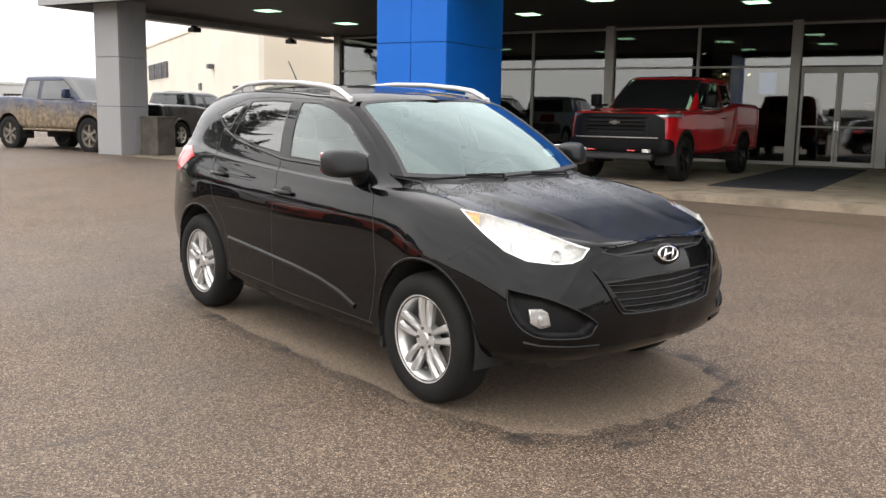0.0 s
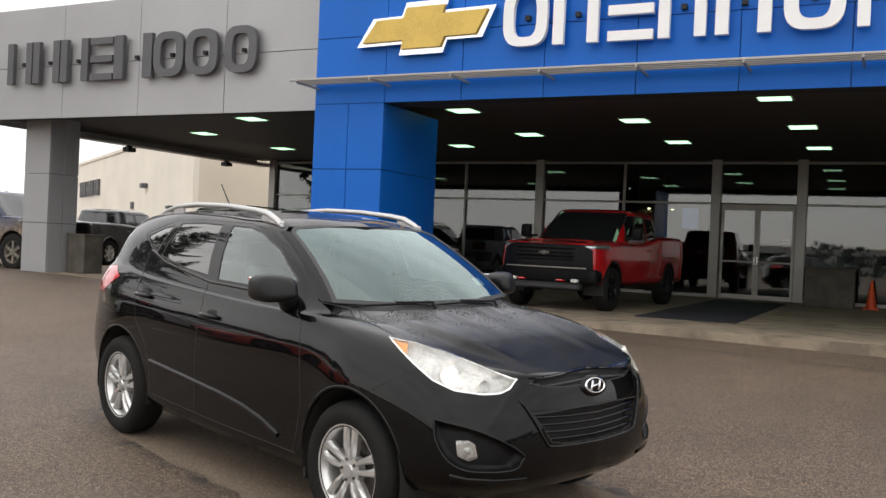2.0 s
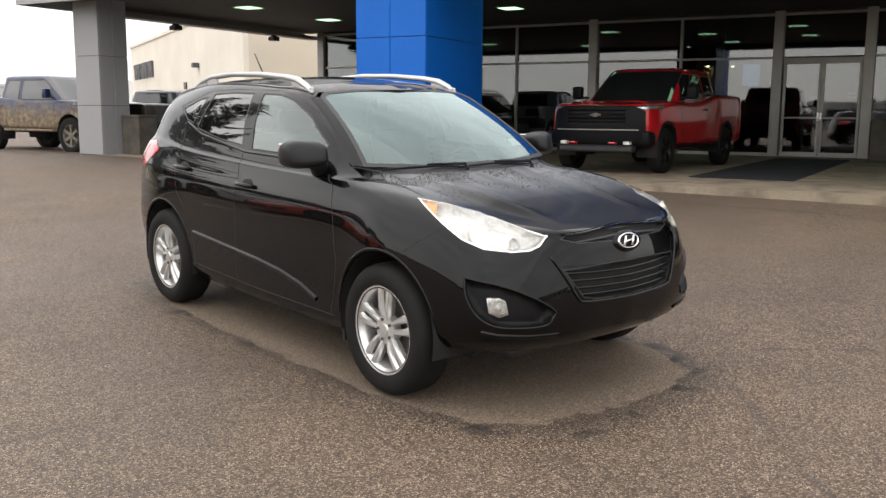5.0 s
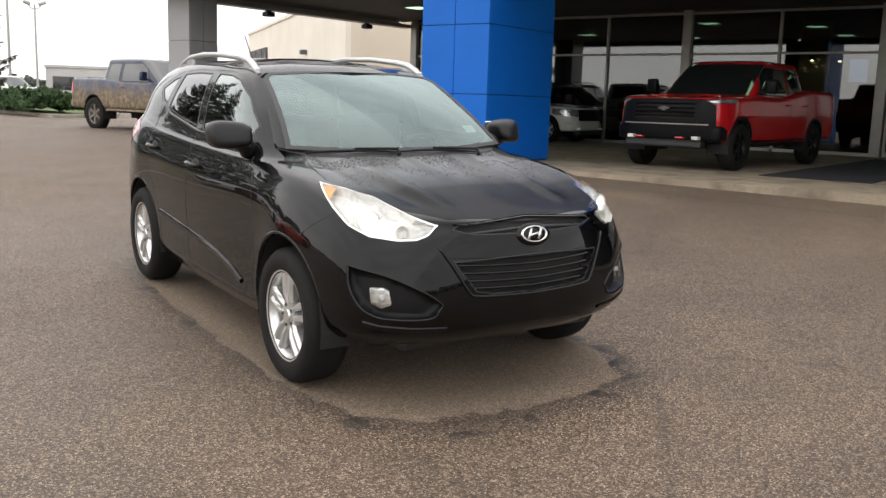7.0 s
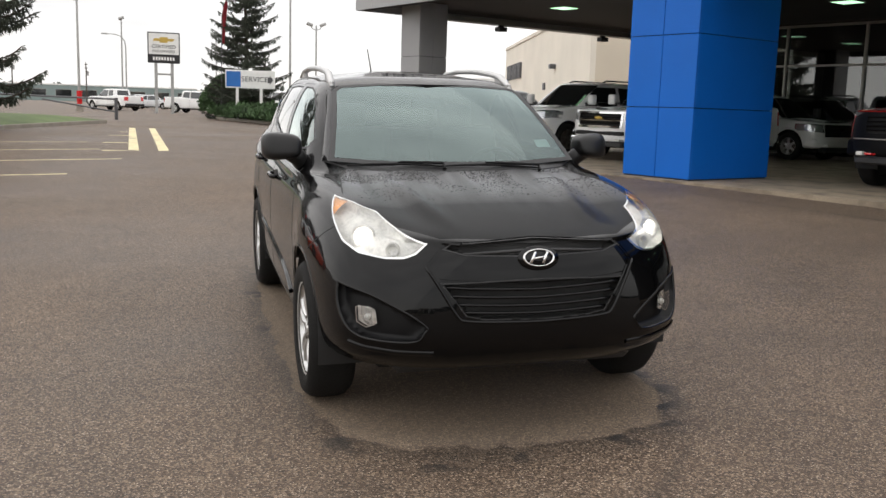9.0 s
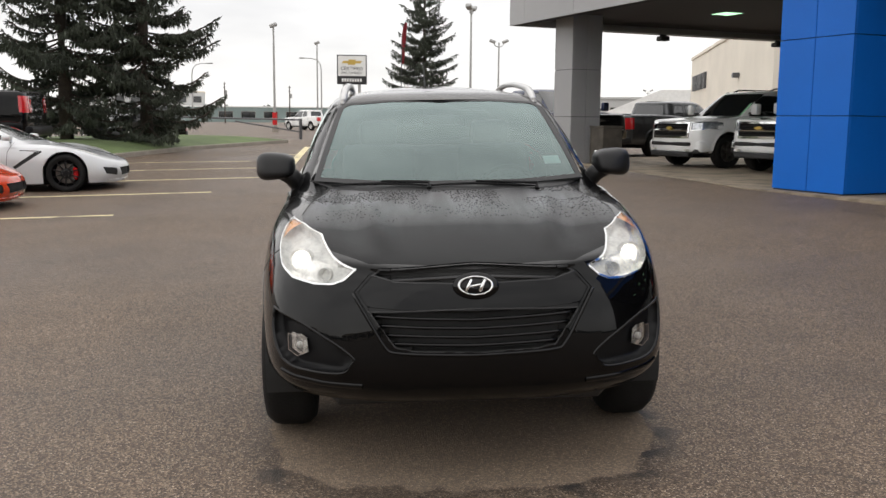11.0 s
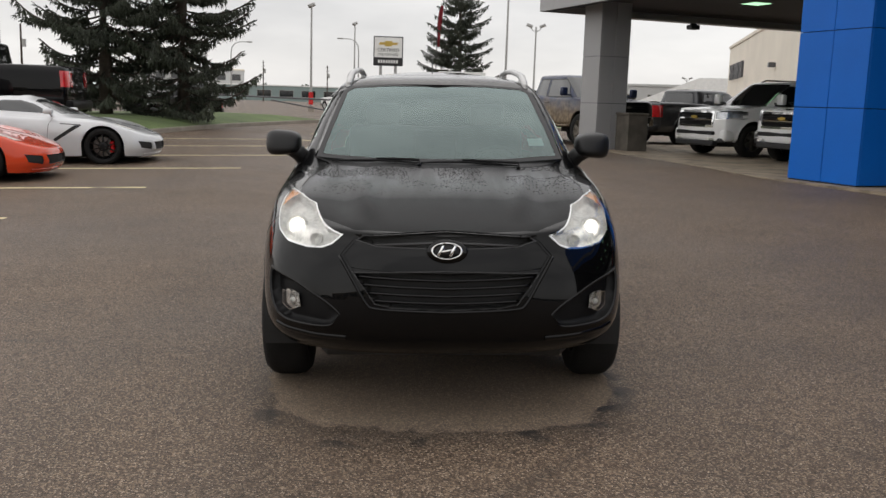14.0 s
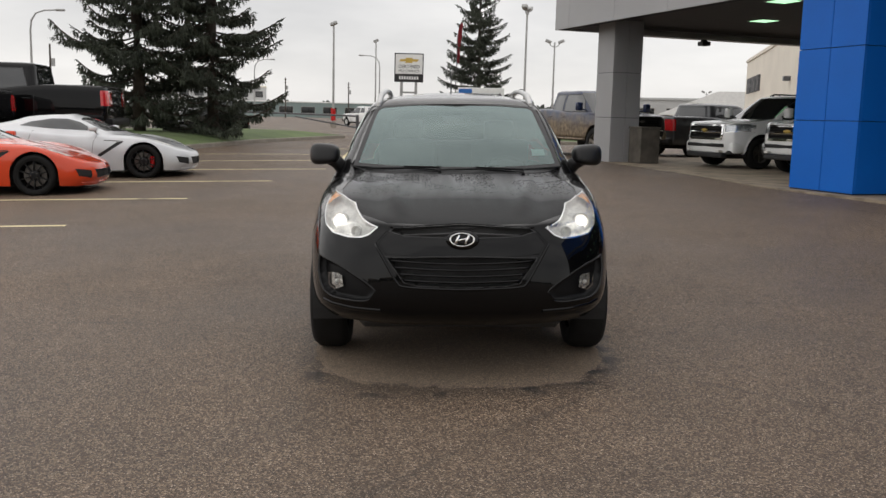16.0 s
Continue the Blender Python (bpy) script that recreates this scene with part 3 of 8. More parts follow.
        part("lens", a_box(-0.26, 0.26, -0.26, 0.26, -0.02, -0.013, bevel=0.003), lens, first)
    # floodlights under the canopy's edge
    first = None
    for v in (5.3, 9.6):
        m = on_building(-10.05, v, SOFFIT - 0.08)
        if first:
            copy_thing(first, m)
            continue
        first = thing("floodlight", "small dark box floodlight hung below the canopy edge", "floodlight", m, "canopy floodlights")
        part("housing", a_box(-0.13, 0.13, -0.15, 0.15, -0.17, -0.04, bevel=0.02), M_BLACK_TRIM, first)
        part("yoke", a_box(-0.03, 0.03, -0.1, 0.1, -0.06, 0.02), M_BLACK_TRIM, first)
    showroom()


def showroom():
    root = thing("window_1", "dark showroom glazing in weathered aluminium frames", "window", BM, kind="structure")
    z_head, z_mid = 3.72, 2.63
    posts = [-9.72, 0.25, 5.45, 7.68]          # wide posts
    thin = [-7.2, -4.7, -2.28, 2.81, 10.3, 12.9, 15.5]
    for u in posts:
        part("post", a_box(u - 0.16, u + 0.1, GLASS_V - 0.12, GLASS_V + 0.14, 0.012, SOFFIT + 0.18, bevel=0.008), M_ALU, root)
    for u in thin:
        part("mullion", a_box(u - 0.035, u + 0.035, GLASS_V - 0.05, GLASS_V + 0.1, 0.1, z_head, bevel=0.006), M_ALU, root)
    part("head", a_box(U_LEFT + 0.9, U_RIGHT, GLASS_V - 0.08, GLASS_V + 0.12, z_head, z_head + 0.06, bevel=0.006), M_ALU, root)
    part("bulkhead", a_box(U_LEFT + 0.9, U_RIGHT, GLASS_V - 0.03, GLASS_V + 0.12, z_head + 0.06, SOFFIT + 0.18), M_SOFFIT, root)
    stops = sorted(posts + thin + [U_RIGHT])
    for a, b in zip(stops, stops[1:]):
        if (a, b) == (5.45, 7.68):
            part("pane", a_box(a + 0.1, b - 0.16, GLASS_V + 0.02, GLASS_V + 0.03, z_mid + 0.02, z_head), M_SHOWROOM_GLASS, root)
            continue
        part("sill", a_box(a + 0.035, b - 0.035, GLASS_V - 0.06, GLASS_V + 0.1, 0.012, 0.1, bevel=0.006), M_ALU, root)
        part("transom", a_box(a + 0.035, b - 0.035, GLASS_V - 0.045, GLASS_V + 0.09, z_mid - 0.03, z_mid + 0.03, bevel=0.006), M_ALU, root)
        part("pane", a_box(a + 0.035, b - 0.035, GLASS_V + 0.02, GLASS_V + 0.03, 0.1, z_mid - 0.03), M_SHOWROOM_GLASS, root)
        part("pane", a_box(a + 0.035, b - 0.035, GLASS_V + 0.02, GLASS_V + 0.03, z_mid + 0.03, z_head), M_SHOWROOM_GLASS, root)
    door = thing("door_1", "pair of glazed aluminium entrance doors, closed", "door", BM, kind="structure")
    u0, u1, zt = 5.58, 7.5, 2.53
    part("door_head", a_box(u0, u1, GLASS_V - 0.06, GLASS_V + 0.1, zt, zt + 0.08, bevel=0.006), M_ALU, door)
    for a, b, h in ((u0, (u0 + u1) / 2 - 0.005, 1), ((u0 + u1) / 2 + 0.005, u1, 0)):
        leaf = part("leaf", a_box(a, a + 0.07, GLASS_V - 0.04, GLASS_V + 0.04, 0.02, zt, bevel=0.006), M_ALU, door)
        part("stile", a_box(b - 0.07, b, GLASS_V - 0.04, GLASS_V + 0.04, 0.02, zt, bevel=0.006), M_ALU, leaf)
        part("rail", a_box(a + 0.07, b - 0.07, GLASS_V - 0.04, GLASS_V + 0.04, 0.02, 0.14), M_ALU, leaf)
        part("rail", a_box(a + 0.07, b - 0.07, GLASS_V - 0.04, GLASS_V + 0.04, zt - 0.08, zt), M_ALU, leaf)
        part("push_bar", a_box(a + 0.07, b - 0.07, GLASS_V - 0.09, GLASS_V - 0.05, 1.02, 1.07, bevel=0.01), M_ALU, leaf)
        part("pane", a_box(a + 0.07, b - 0.07, GLASS_V, GLASS_V + 0.01, 0.14, zt - 0.08), M_SHOWROOM_GLASS, leaf)
        hx = b - 0.035 if h else a + 0.035
        part("pull_handle", a_box(hx - 0.03, hx + 0.03, GLASS_V - 0.1, GLASS_V - 0.045, 0.95, 1.2, bevel=0.012), M_CHROME, leaf)
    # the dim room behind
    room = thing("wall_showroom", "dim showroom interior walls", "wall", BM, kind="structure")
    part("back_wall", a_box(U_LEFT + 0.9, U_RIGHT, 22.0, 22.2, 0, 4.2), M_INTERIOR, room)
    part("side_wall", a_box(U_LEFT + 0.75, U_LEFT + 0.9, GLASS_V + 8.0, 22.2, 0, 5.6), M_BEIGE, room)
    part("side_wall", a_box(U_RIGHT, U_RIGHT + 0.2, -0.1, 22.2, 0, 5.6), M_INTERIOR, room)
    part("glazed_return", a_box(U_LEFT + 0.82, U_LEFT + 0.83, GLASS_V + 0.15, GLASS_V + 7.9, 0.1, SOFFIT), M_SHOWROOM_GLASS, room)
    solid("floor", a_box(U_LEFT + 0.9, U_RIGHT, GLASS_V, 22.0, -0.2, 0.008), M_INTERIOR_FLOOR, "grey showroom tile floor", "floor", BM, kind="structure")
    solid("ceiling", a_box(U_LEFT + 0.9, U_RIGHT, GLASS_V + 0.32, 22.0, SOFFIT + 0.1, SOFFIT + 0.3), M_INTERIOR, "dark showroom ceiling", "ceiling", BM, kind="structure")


building()


def showroom_things():
    """What shows dimly through the glazing."""
    screen = thing("digital_display", "upright display screen on a floor stand, lit pale blue", "display", on_building(4.1, 15.0, 0.008))
    part("foot", a_box(-0.25, 0.25, -0.2, 0.2, 0, 0.03, bevel=0.01), M_BLACK_TRIM, screen)
    part("stand", a_box(-0.04, 0.04, 0.03, 0.07, 0.03, 2.2), M_BLACK_TRIM, screen)
    case = part("case", a_box(-0.28, 0.28, -0.03, 0.03, 1.95, 2.67, bevel=0.012), M_BLACK_TRIM, screen)
    part("screen", a_box(-0.25, 0.25, -0.036, -0.03, 1.99, 2.63), glow_mat("pale_blue_screen", (0.45, 0.58, 1.0), 0.35), case)
    cream = stuff_mat("cream_partition", (0.62, 0.52, 0.33), 0.8, 0, 0.06, 1.5, 40)
    solid("wall_partition", a_box(2.35, 3.2, 15.2, 15.35, 0.008, 3.75), cream, "cream partition wall inside the showroom", "wall", BM, kind="structure")
    first = None
    for u, v in ((2.8, 14.9), (3.45, 15.4), (4.6, 16.2)):
        m = on_building(u, v, SOFFIT + 0.1)
        if first:
            copy_thing(first, m)
            continue
        first = thing("pendant_lamp", "small warm pendant lamp on a thin cord", "lamp", m, "pendant lamps")
        part("cord", rod(bmesh.new(), (0, 0, -1.05), (0, 0, 0), 0.006, n=6), M_BLACK_TRIM, first)
        part("shade", spin(bmesh.new(), [(0.03, -1.03), (0.07, -1.06), (0.09, -1.14), (0.08, -1.14), (0.06, -1.07), (0.03, -1.04)], 16, "z"), M_BLACK_TRIM, first, smooth=True)
        bulb = bmesh.new()
        bmesh.ops.create_uvsphere(bulb, u_segments=12, v_segments=8, radius=0.05, matrix=Matrix.Translation((0, 0, -1.13)))
        part("bulb", bulb, glow_mat("warm_pendant_bulb", (1.0, 0.80, 0.45), 14.0), first, smooth=True)
    poster = thing("door_poster", "small red poster with pale bars behind the door glass", "poster", on_building(7.27, GLASS_V + 0.06, 1.63))
    part("sheet", a_box(-0.15, 0.15, -0.004, 0.004, -0.22, 0.22), M_POSTER, poster)
    for z, w in ((0.05, 0.10), (-0.05, 0.11), (-0.13, 0.07)):
        part("print_bar", a_box(-w, w, -0.007, -0.004, z - 0.02, z + 0.02), M_WHITE, poster)


M_POSTER = stuff_mat("red_poster_paper", (0.50, 0.05, 0.03), 0.7, 0, 0.06, 4, 60)
showroom_things()

# ---------------------------------------------------------------- vehicle shells: a cage of rows and columns, smoothed
def cage(rows, across, down):
    """Half a shell from rows of corner points (x, y, z), each row from the front centre round to the back, smoothed both ways and mirrored."""
    arr = [[Vector(p) for p in r] for r in rows]
    wide = [[spline(r, i / across) for i in range(across + 1)] for r in arr]
    grid = []
    for j in range(down + 1):
        grid.append([spline([wide[k][i] for k in range(len(wide))], j / down) for i in range(across + 1)])
    bm = bmesh.new()
    bm.faces.layers.int.new("mark")
    for sgn in (1, -1):
        vs = [[bm.verts.new((p.x, sgn * (p.y if 0 < i < across else 0.0), p.z)) for i, p in enumerate(r)] for r in grid]
        for a, b in zip(vs, vs[1:]):
            for i in range(across):
                q = (a[i], a[i + 1], b[i + 1], b[i])
                bm.faces.new(q if sgn < 0 else q[::-1])
    bmesh.ops.remove_doubles(bm, verts=bm.verts, dist=1e-4)
    bmesh.ops.dissolve_degenerate(bm, edges=bm.edges, dist=1e-5)
    bmesh.ops.recalc_face_normals(bm, faces=bm.faces)
    return bm


def carve(bm, outline, flat, keep):
    """Cuts a convex outline, seen along an axis, into the shell and returns the faces inside. flat(co) gives the two seen coordinates,
    keep(co) picks the side of the shell; both are linear."""
    mark = bm.faces.layers.int["mark"]
    c = [sum(p[k] for p in outline) / len(outline) for k in (0, 1)]
    o, ex, ey = Vector(flat(Vector())), Vector(flat(Vector((1, 0, 0)))), Vector(flat(Vector((0, 1, 0))))
    ez = Vector(flat(Vector((0, 0, 1))))
    gx = Vector((ex[0] - o[0], ey[0] - o[0], ez[0] - o[0]))
    gy = Vector((ex[1] - o[1], ey[1] - o[1], ez[1] - o[1]))
    lo = [min(p[k] for p in outline) - 0.02 for k in (0, 1)]
    hi = [max(p[k] for p in outline) + 0.02 for k in (0, 1)]
    faces = []
    for f in bm.faces:
        if not keep(f.calc_center_median()):
            continue
        q = [flat(v.co) for v in f.verts]
        if all(max(a[k] for a in q) >= lo[k] and min(a[k] for a in q) <= hi[k] for k in (0, 1)):
            faces.append(f)
    n = len(outline)
    for i in range(n):
        (ax, ay), (bx, by) = outline[i], outline[(i + 1) % n]
        nx, ny = by - ay, ax - bx
        if (c[0] - ax) * nx + (c[1] - ay) * ny < 0:
            nx, ny = -nx, -ny
        normal = gx * nx + gy * ny
        if normal.length < 1e-9:
            continue
        # a point with flat() = a
        k = nx * ax + ny * ay - (nx * o[0] + ny * o[1])
        point = normal * (k / normal.length_squared)
        geom = list({e for f in faces for e in f.edges} | {v for f in faces for v in f.verts}) + faces
        for f in faces:
            f[mark] = 7
        bmesh.ops.bisect_plane(bm, geom=geom, plane_co=point, plane_no=normal, dist=1e-5)
        faces = [f for f in bm.faces if f[mark] == 7]
        for f in faces:
            f[mark] = 0
        faces = [f for f in faces if (f.calc_center_median() - point).dot(normal) > 0]
    return faces


def lift(bm, faces, out=0.0, keep=False, thick=0.0):
    """Takes the faces out of the shell into a bmesh of their own, moved along their normals."""
    other = bmesh.new()
    seen = {}
    bm.normal_update()
    norm = {}
    for f in faces:
        for v in f.verts:
            norm[v] = norm.get(v, Vector()) + f.normal
    for f in faces:
        ring = []
        for v in f.verts:
            if v not in seen:
                seen[v] = other.verts.new(v.co + norm[v].normalized() * out)
            ring.append(seen[v])
        other.faces.new(ring)
    other.faces.layers.int.new("mark")
    if not keep:
        bmesh.ops.delete(bm, geom=faces, context="FACES")
    if thick:
        other.normal_update()
        bmesh.ops.solidify(other, geom=other.faces[:], thickness=thick)
    return other


def rim_of(bm, width, out):
    """A thin raised band along the open border of a patch."""
    bm.normal_update()
    other = bmesh.new()
    for e in bm.edges:
        if len(e.link_faces) == 1:
            f = e.link_faces[0]
            a, b = e.verts
            inn = (f.calc_center_median() - (a.co + b.co) / 2)
            d = (b.co - a.co).normalized()
            inn = (inn - d * inn.dot(d)).normalized() * width
            up = f.normal * out
            q = [other.verts.new(p) for p in (a.co + up, b.co + up, b.co + inn + up, a.co + inn + up)]
            other.faces.new(q)
    bmesh.ops.remove_doubles(other, verts=other.verts, dist=min(0.006, width * 0.3))
    bmesh.ops.recalc_face_normals(other, faces=other.faces)
    return other


SIDE = lambda co: (co.x, co.z)
FRONT = lambda co: (co.y, co.z)
TOP = lambda co: (co.x, co.y)


def arch(cx, cz, r, n=18, low=-0.2):
    return [(cx + r, low)] + [(cx + r * math.cos(math.pi * i / n), cz + r * math.sin(math.pi * i / n)) for i in range(n + 1)] + [(cx - r, low)]


def wheel(parent, x, y, r, width, rim_r, side, spoke_mat, style="twin", name="wheel", caliper=None, z=None):
    """A wheel on its axle at (x, y); side is +1 or -1 for the outward direction."""
    at = Matrix.Translation((x, y, r if z is None else z)) @ Matrix.Rotation(0 if side > 0 else math.pi, 4, "Z")
    root = new(name)
    root.parent = parent
    root.matrix_basis = at
    h = width / 2
    prof = [(rim_r - 0.012, -h + 0.02), (rim_r + 0.02, -h + 0.004), (r - 0.035, -h), (r - 0.008, -h + 0.03), (r, -h + 0.06), (r, h - 0.06), (r - 0.008, h - 0.03), (r - 0.035, h), (rim_r + 0.02, h - 0.004), (rim_r - 0.012, h - 0.02)]
    part("tyre", spin(bmesh.new(), prof, 56), M_RUBBER, root, smooth=True)
    bm = bmesh.new()
    spin(bm, [(rim_r - 0.012, h - 0.022), (rim_r, h - 0.012), (rim_r + 0.006, h - 0.016), (rim_r - 0.02, h - 0.03), (rim_r - 0.03, h - 0.08), (rim_r - 0.035, -h + 0.03)], 48)
    rim = part("rim", bm, spoke_mat, root, smooth=True)
    # disc and hub
    part("brake_disc", spin(bmesh.new(), [(0.05, h - 0.1), (rim_r * 0.72, h - 0.1), (rim_r * 0.72, h - 0.125), (0.05, h - 0.125)], 36), M_STEEL_DARK, root)
    part("well", spin(bmesh.new(), [(0.001, -h + 0.03), (rim_r - 0.03, -h + 0.03)], 24), M_DARK, root)
    bm = bmesh.new()
    yo = h - 0.03
    if style == "twin":
        for k in range(5):
            for s in (-1, 1):
                a = 2 * math.pi * k / 5 + math.pi / 2
                a1, a0 = a + s * 0.15, a + s * 0.32
                # each half spoke bows from hub to rim
                hub = Vector((0.055 * math.cos(a0), yo - 0.004, 0.055 * math.sin(a0)))
                end = Vector(((rim_r - 0.012) * math.cos(a1), yo + 0.004, (rim_r - 0.012) * math.sin(a1)))
                d = (end - hub).normalized()
                w = Vector((-d.z, 0, d.x))
                pts = []
                for t, wd in ((0, 0.012), (0.35, 0.0165), (0.75, 0.021), (1, 0.027)):
                    c = hub.lerp(end, t) + w * (s * 0.006 * math.sin(math.pi * t))
                    bow = 0.014 * math.sin(math.pi * min(1, t * 1.1))
                    pts.append((c + w * wd + Vector((0, -0.012, 0)), c + w * wd * 0.5 + Vector((0, bow * 0.7, 0)), c - w * wd * 0.5 + Vector((0, bow * 0.7, 0)), c - w * wd + Vector((0, -0.012, 0)), c - w * wd * 0.8 + Vector((0, -0.04, 0)), c + w * wd * 0.8 + Vector((0, -0.04, 0))))
                vs = [[bm.verts.new(p) for p in ring] for ring in pts]
                for p, q in zip(vs, vs[1:]):
                    for i in range(6):
                        bm.faces.new((p[i], p[(i + 1) % 6], q[(i + 1) % 6], q[i]))
        spin(bm, [(0.001, yo + 0.006), (0.03, yo + 0.006), (0.034, yo - 0.002), (0.075, yo - 0.006), (0.08, yo - 0.05)], 24)
    else:
        cnt = {"six": 6, "ten": 10, "five": 5}[style]
        for k in range(cnt):
            a = 2 * math.pi * k / cnt + math.pi / 2
            wd = 0.26 * rim_r if cnt <= 6 else 0.085 * rim_r
            d = Vector((math.cos(a), 0, math.sin(a)))
            w = Vector((-d.z, 0, d.x))
            rings = []
            for t, k2, o in ((0.05, 0.5, -0.01), (0.5, 0.42, 0.008), (rim_r - 0.012, 0.5, 0.0)):
                t = t if t > 0.06 else 0.06
                c = d * (t if t < rim_r else rim_r) + Vector((0, yo + o, 0))
                if t == 0.5:
                    c = d * rim_r * 0.55 + Vector((0, yo + o, 0))
                rings.append([bm.verts.new(p) for p in (c + w * wd * k2, c - w * wd * k2, c - w * wd * k2 - Vector((0, 0.04, 0)), c + w * wd * k2 - Vector((0, 0.04, 0)))])
            for p, q in zip(rings, rings[1:]):
                for i in range(4):
                    bm.faces.new((p[i], p[(i + 1) % 4], q[(i + 1) % 4], q[i]))
        spin(bm, [(0.001, yo + 0.004), (0.05, yo + 0.004), (0.085, yo - 0.01), (0.09, yo - 0.05)], 24)
    bmesh.ops.recalc_face_normals(bm, faces=bm.faces)
    part("spokes", bm, spoke_mat, rim, smooth=False)
    for k in range(5):
        a = 2 * math.pi * k / 5
        part("lug_nut", rod(bmesh.new(), (0.055 * math.cos(a), yo - 0.01, 0.055 * math.sin(a)), (0.055 * math.cos(a), yo + 0.004, 0.055 * math.sin(a)), 0.009, n=6), M_STEEL_DARK, rim)
    if caliper:
        part("caliper", a_box(-rim_r * 0.8, -rim_r * 0.45, h - 0.13, h - 0.075, -0.11, 0.11, bevel=0.02), caliper, root, "red painted brake caliper")
    return root


def suv_rows():
    """The black crossover's cage. x forward, y to its side, z up."""
    return [
        # bottom edge
        [(2.03, 0, 0.315), (2.01, 0.36, 0.315), (1.93, 0.64, 0.325), (1.77, 0.79, 0.335), (1.32, 0.86, 0.30), (0.85, 0.85, 0.255), (0, 0.855, 0.255), (-0.95, 0.85, 0.27), (-1.5, 0.845, 0.30), (-1.98, 0.72, 0.33), (-2.10, 0.4, 0.34), (-2.12, 0, 0.34)],
        [(2.145, 0, 0.385), (2.12, 0.36, 0.385), (2.035, 0.64, 0.395), (1.845, 0.825, 0.405), (1.34, 0.912, 0.36), (0.86, 0.885, 0.34), (0, 0.885, 0.34), (-0.95, 0.89, 0.36), (-1.52, 0.905, 0.40), (-2.03, 0.75, 0.43), (-2.17, 0.42, 0.43), (-2.19, 0, 0.43)],
        [(2.195, 0, 0.50), (2.165, 0.37, 0.50), (2.07, 0.65, 0.505), (1.86, 0.845, 0.52), (1.34, 0.926, 0.56), (0.87, 0.895, 0.50), (0, 0.897, 0.50), (-0.96, 0.90, 0.54), (-1.54, 0.915, 0.60), (-2.04, 0.775, 0.60), (-2.18, 0.43, 0.58), (-2.20, 0, 0.58)],
        [(2.185, 0, 0.70), (2.145, 0.37, 0.70), (2.035, 0.65, 0.71), (1.81, 0.842, 0.735), (1.33, 0.922, 0.78), (0.87, 0.905, 0.72), (0, 0.91, 0.72), (-0.97, 0.91, 0.76), (-1.56, 0.905, 0.82), (-2.02, 0.77, 0.82), (-2.14, 0.43, 0.80), (-2.16, 0, 0.80)],
        [(2.145, 0, 0.865), (2.10, 0.36, 0.87), (1.965, 0.62, 0.885), (1.73, 0.80, 0.915), (1.31, 0.885, 0.95), (0.87, 0.895, 0.92), (0, 0.90, 0.93), (-0.98, 0.90, 0.97), (-1.58, 0.885, 1.03), (-2.0, 0.75, 1.02), (-2.11, 0.42, 1.0), (-2.13, 0, 1.0)],
        # bonnet lip, wing top, waist
        [(2.09, 0, 0.915), (2.035, 0.35, 0.925), (1.89, 0.575, 0.95), (1.64, 0.735, 1.00), (1.26, 0.83, 1.04), (0.84, 0.865, 1.03), (0, 0.87, 1.04), (-0.99, 0.865, 1.08), (-1.6, 0.845, 1.13), (-1.98, 0.72, 1.10), (-2.08, 0.40, 1.08), (-2.10, 0, 1.08)],
        [(1.60, 0, 1.020), (1.56, 0.30, 1.022), (1.44, 0.50, 1.040), (1.32, 0.665, 1.064), (1.08, 0.775, 1.083), (0.80, 0.845, 1.08), (-0.02, 0.855, 1.09), (-1.0, 0.85, 1.13), (-1.62, 0.805, 1.18), (-1.96, 0.69, 1.16), (-2.06, 0.38, 1.14), (-2.08, 0, 1.14)],
        # cowl and window base
        [(1.07, 0, 1.12), (1.045, 0.28, 1.12), (0.98, 0.47, 1.117), (0.93, 0.645, 1.115), (0.84, 0.75, 1.115), (0.64, 0.81, 1.125), (-0.04, 0.82, 1.14), (-1.01, 0.815, 1.18), (-1.64, 0.765, 1.23), (-1.92, 0.66, 1.21), (-2.03, 0.36, 1.19), (-2.05, 0, 1.19)],
        [(0.70, 0, 1.36), (0.675, 0.25, 1.36), (0.61, 0.43, 1.36), (0.56, 0.60, 1.36), (0.47, 0.695, 1.36), (0.22, 0.742, 1.365), (-0.18, 0.752, 1.375), (-1.03, 0.74, 1.40), (-1.64, 0.685, 1.41), (-1.86, 0.58, 1.40), (-1.96, 0.32, 1.39), (-1.98, 0, 1.39)],
        # roof edge
        [(0.26, 0, 1.575), (0.235, 0.22, 1.573), (0.18, 0.38, 1.57), (0.15, 0.53, 1.565), (0.06, 0.612, 1.555), (-0.14, 0.637, 1.553), (-0.48, 0.645, 1.566), (-1.06, 0.635, 1.57), (-1.60, 0.575, 1.54), (-1.76, 0.49, 1.535), (-1.85, 0.28, 1.54), (-1.87, 0, 1.54)],
        [(-0.06, 0, 1.625), (-0.07, 0.18, 1.623), (-0.10, 0.31, 1.62), (-0.15, 0.40, 1.612), (-0.23, 0.455, 1.605), (-0.34, 0.475, 1.605), (-0.58, 0.48, 1.615), (-1.06, 0.475, 1.615), (-1.46, 0.445, 1.59), (-1.60, 0.38, 1.585), (-1.68, 0.22, 1.585), (-1.70, 0, 1.585)],
        [(-0.42, 0, 1.65), (-0.42, 0.08, 1.65), (-0.43, 0.14, 1.648), (-0.46, 0.18, 1.647), (-0.5, 0.20, 1.646), (-0.58, 0.20, 1.646), (-0.72, 0.20, 1.648), (-1.06, 0.20, 1.642), (-1.28, 0.18, 1.63), (-1.38, 0.15, 1.625), (-1.44, 0.09, 1.622), (-1.46, 0, 1.62)],
    ]


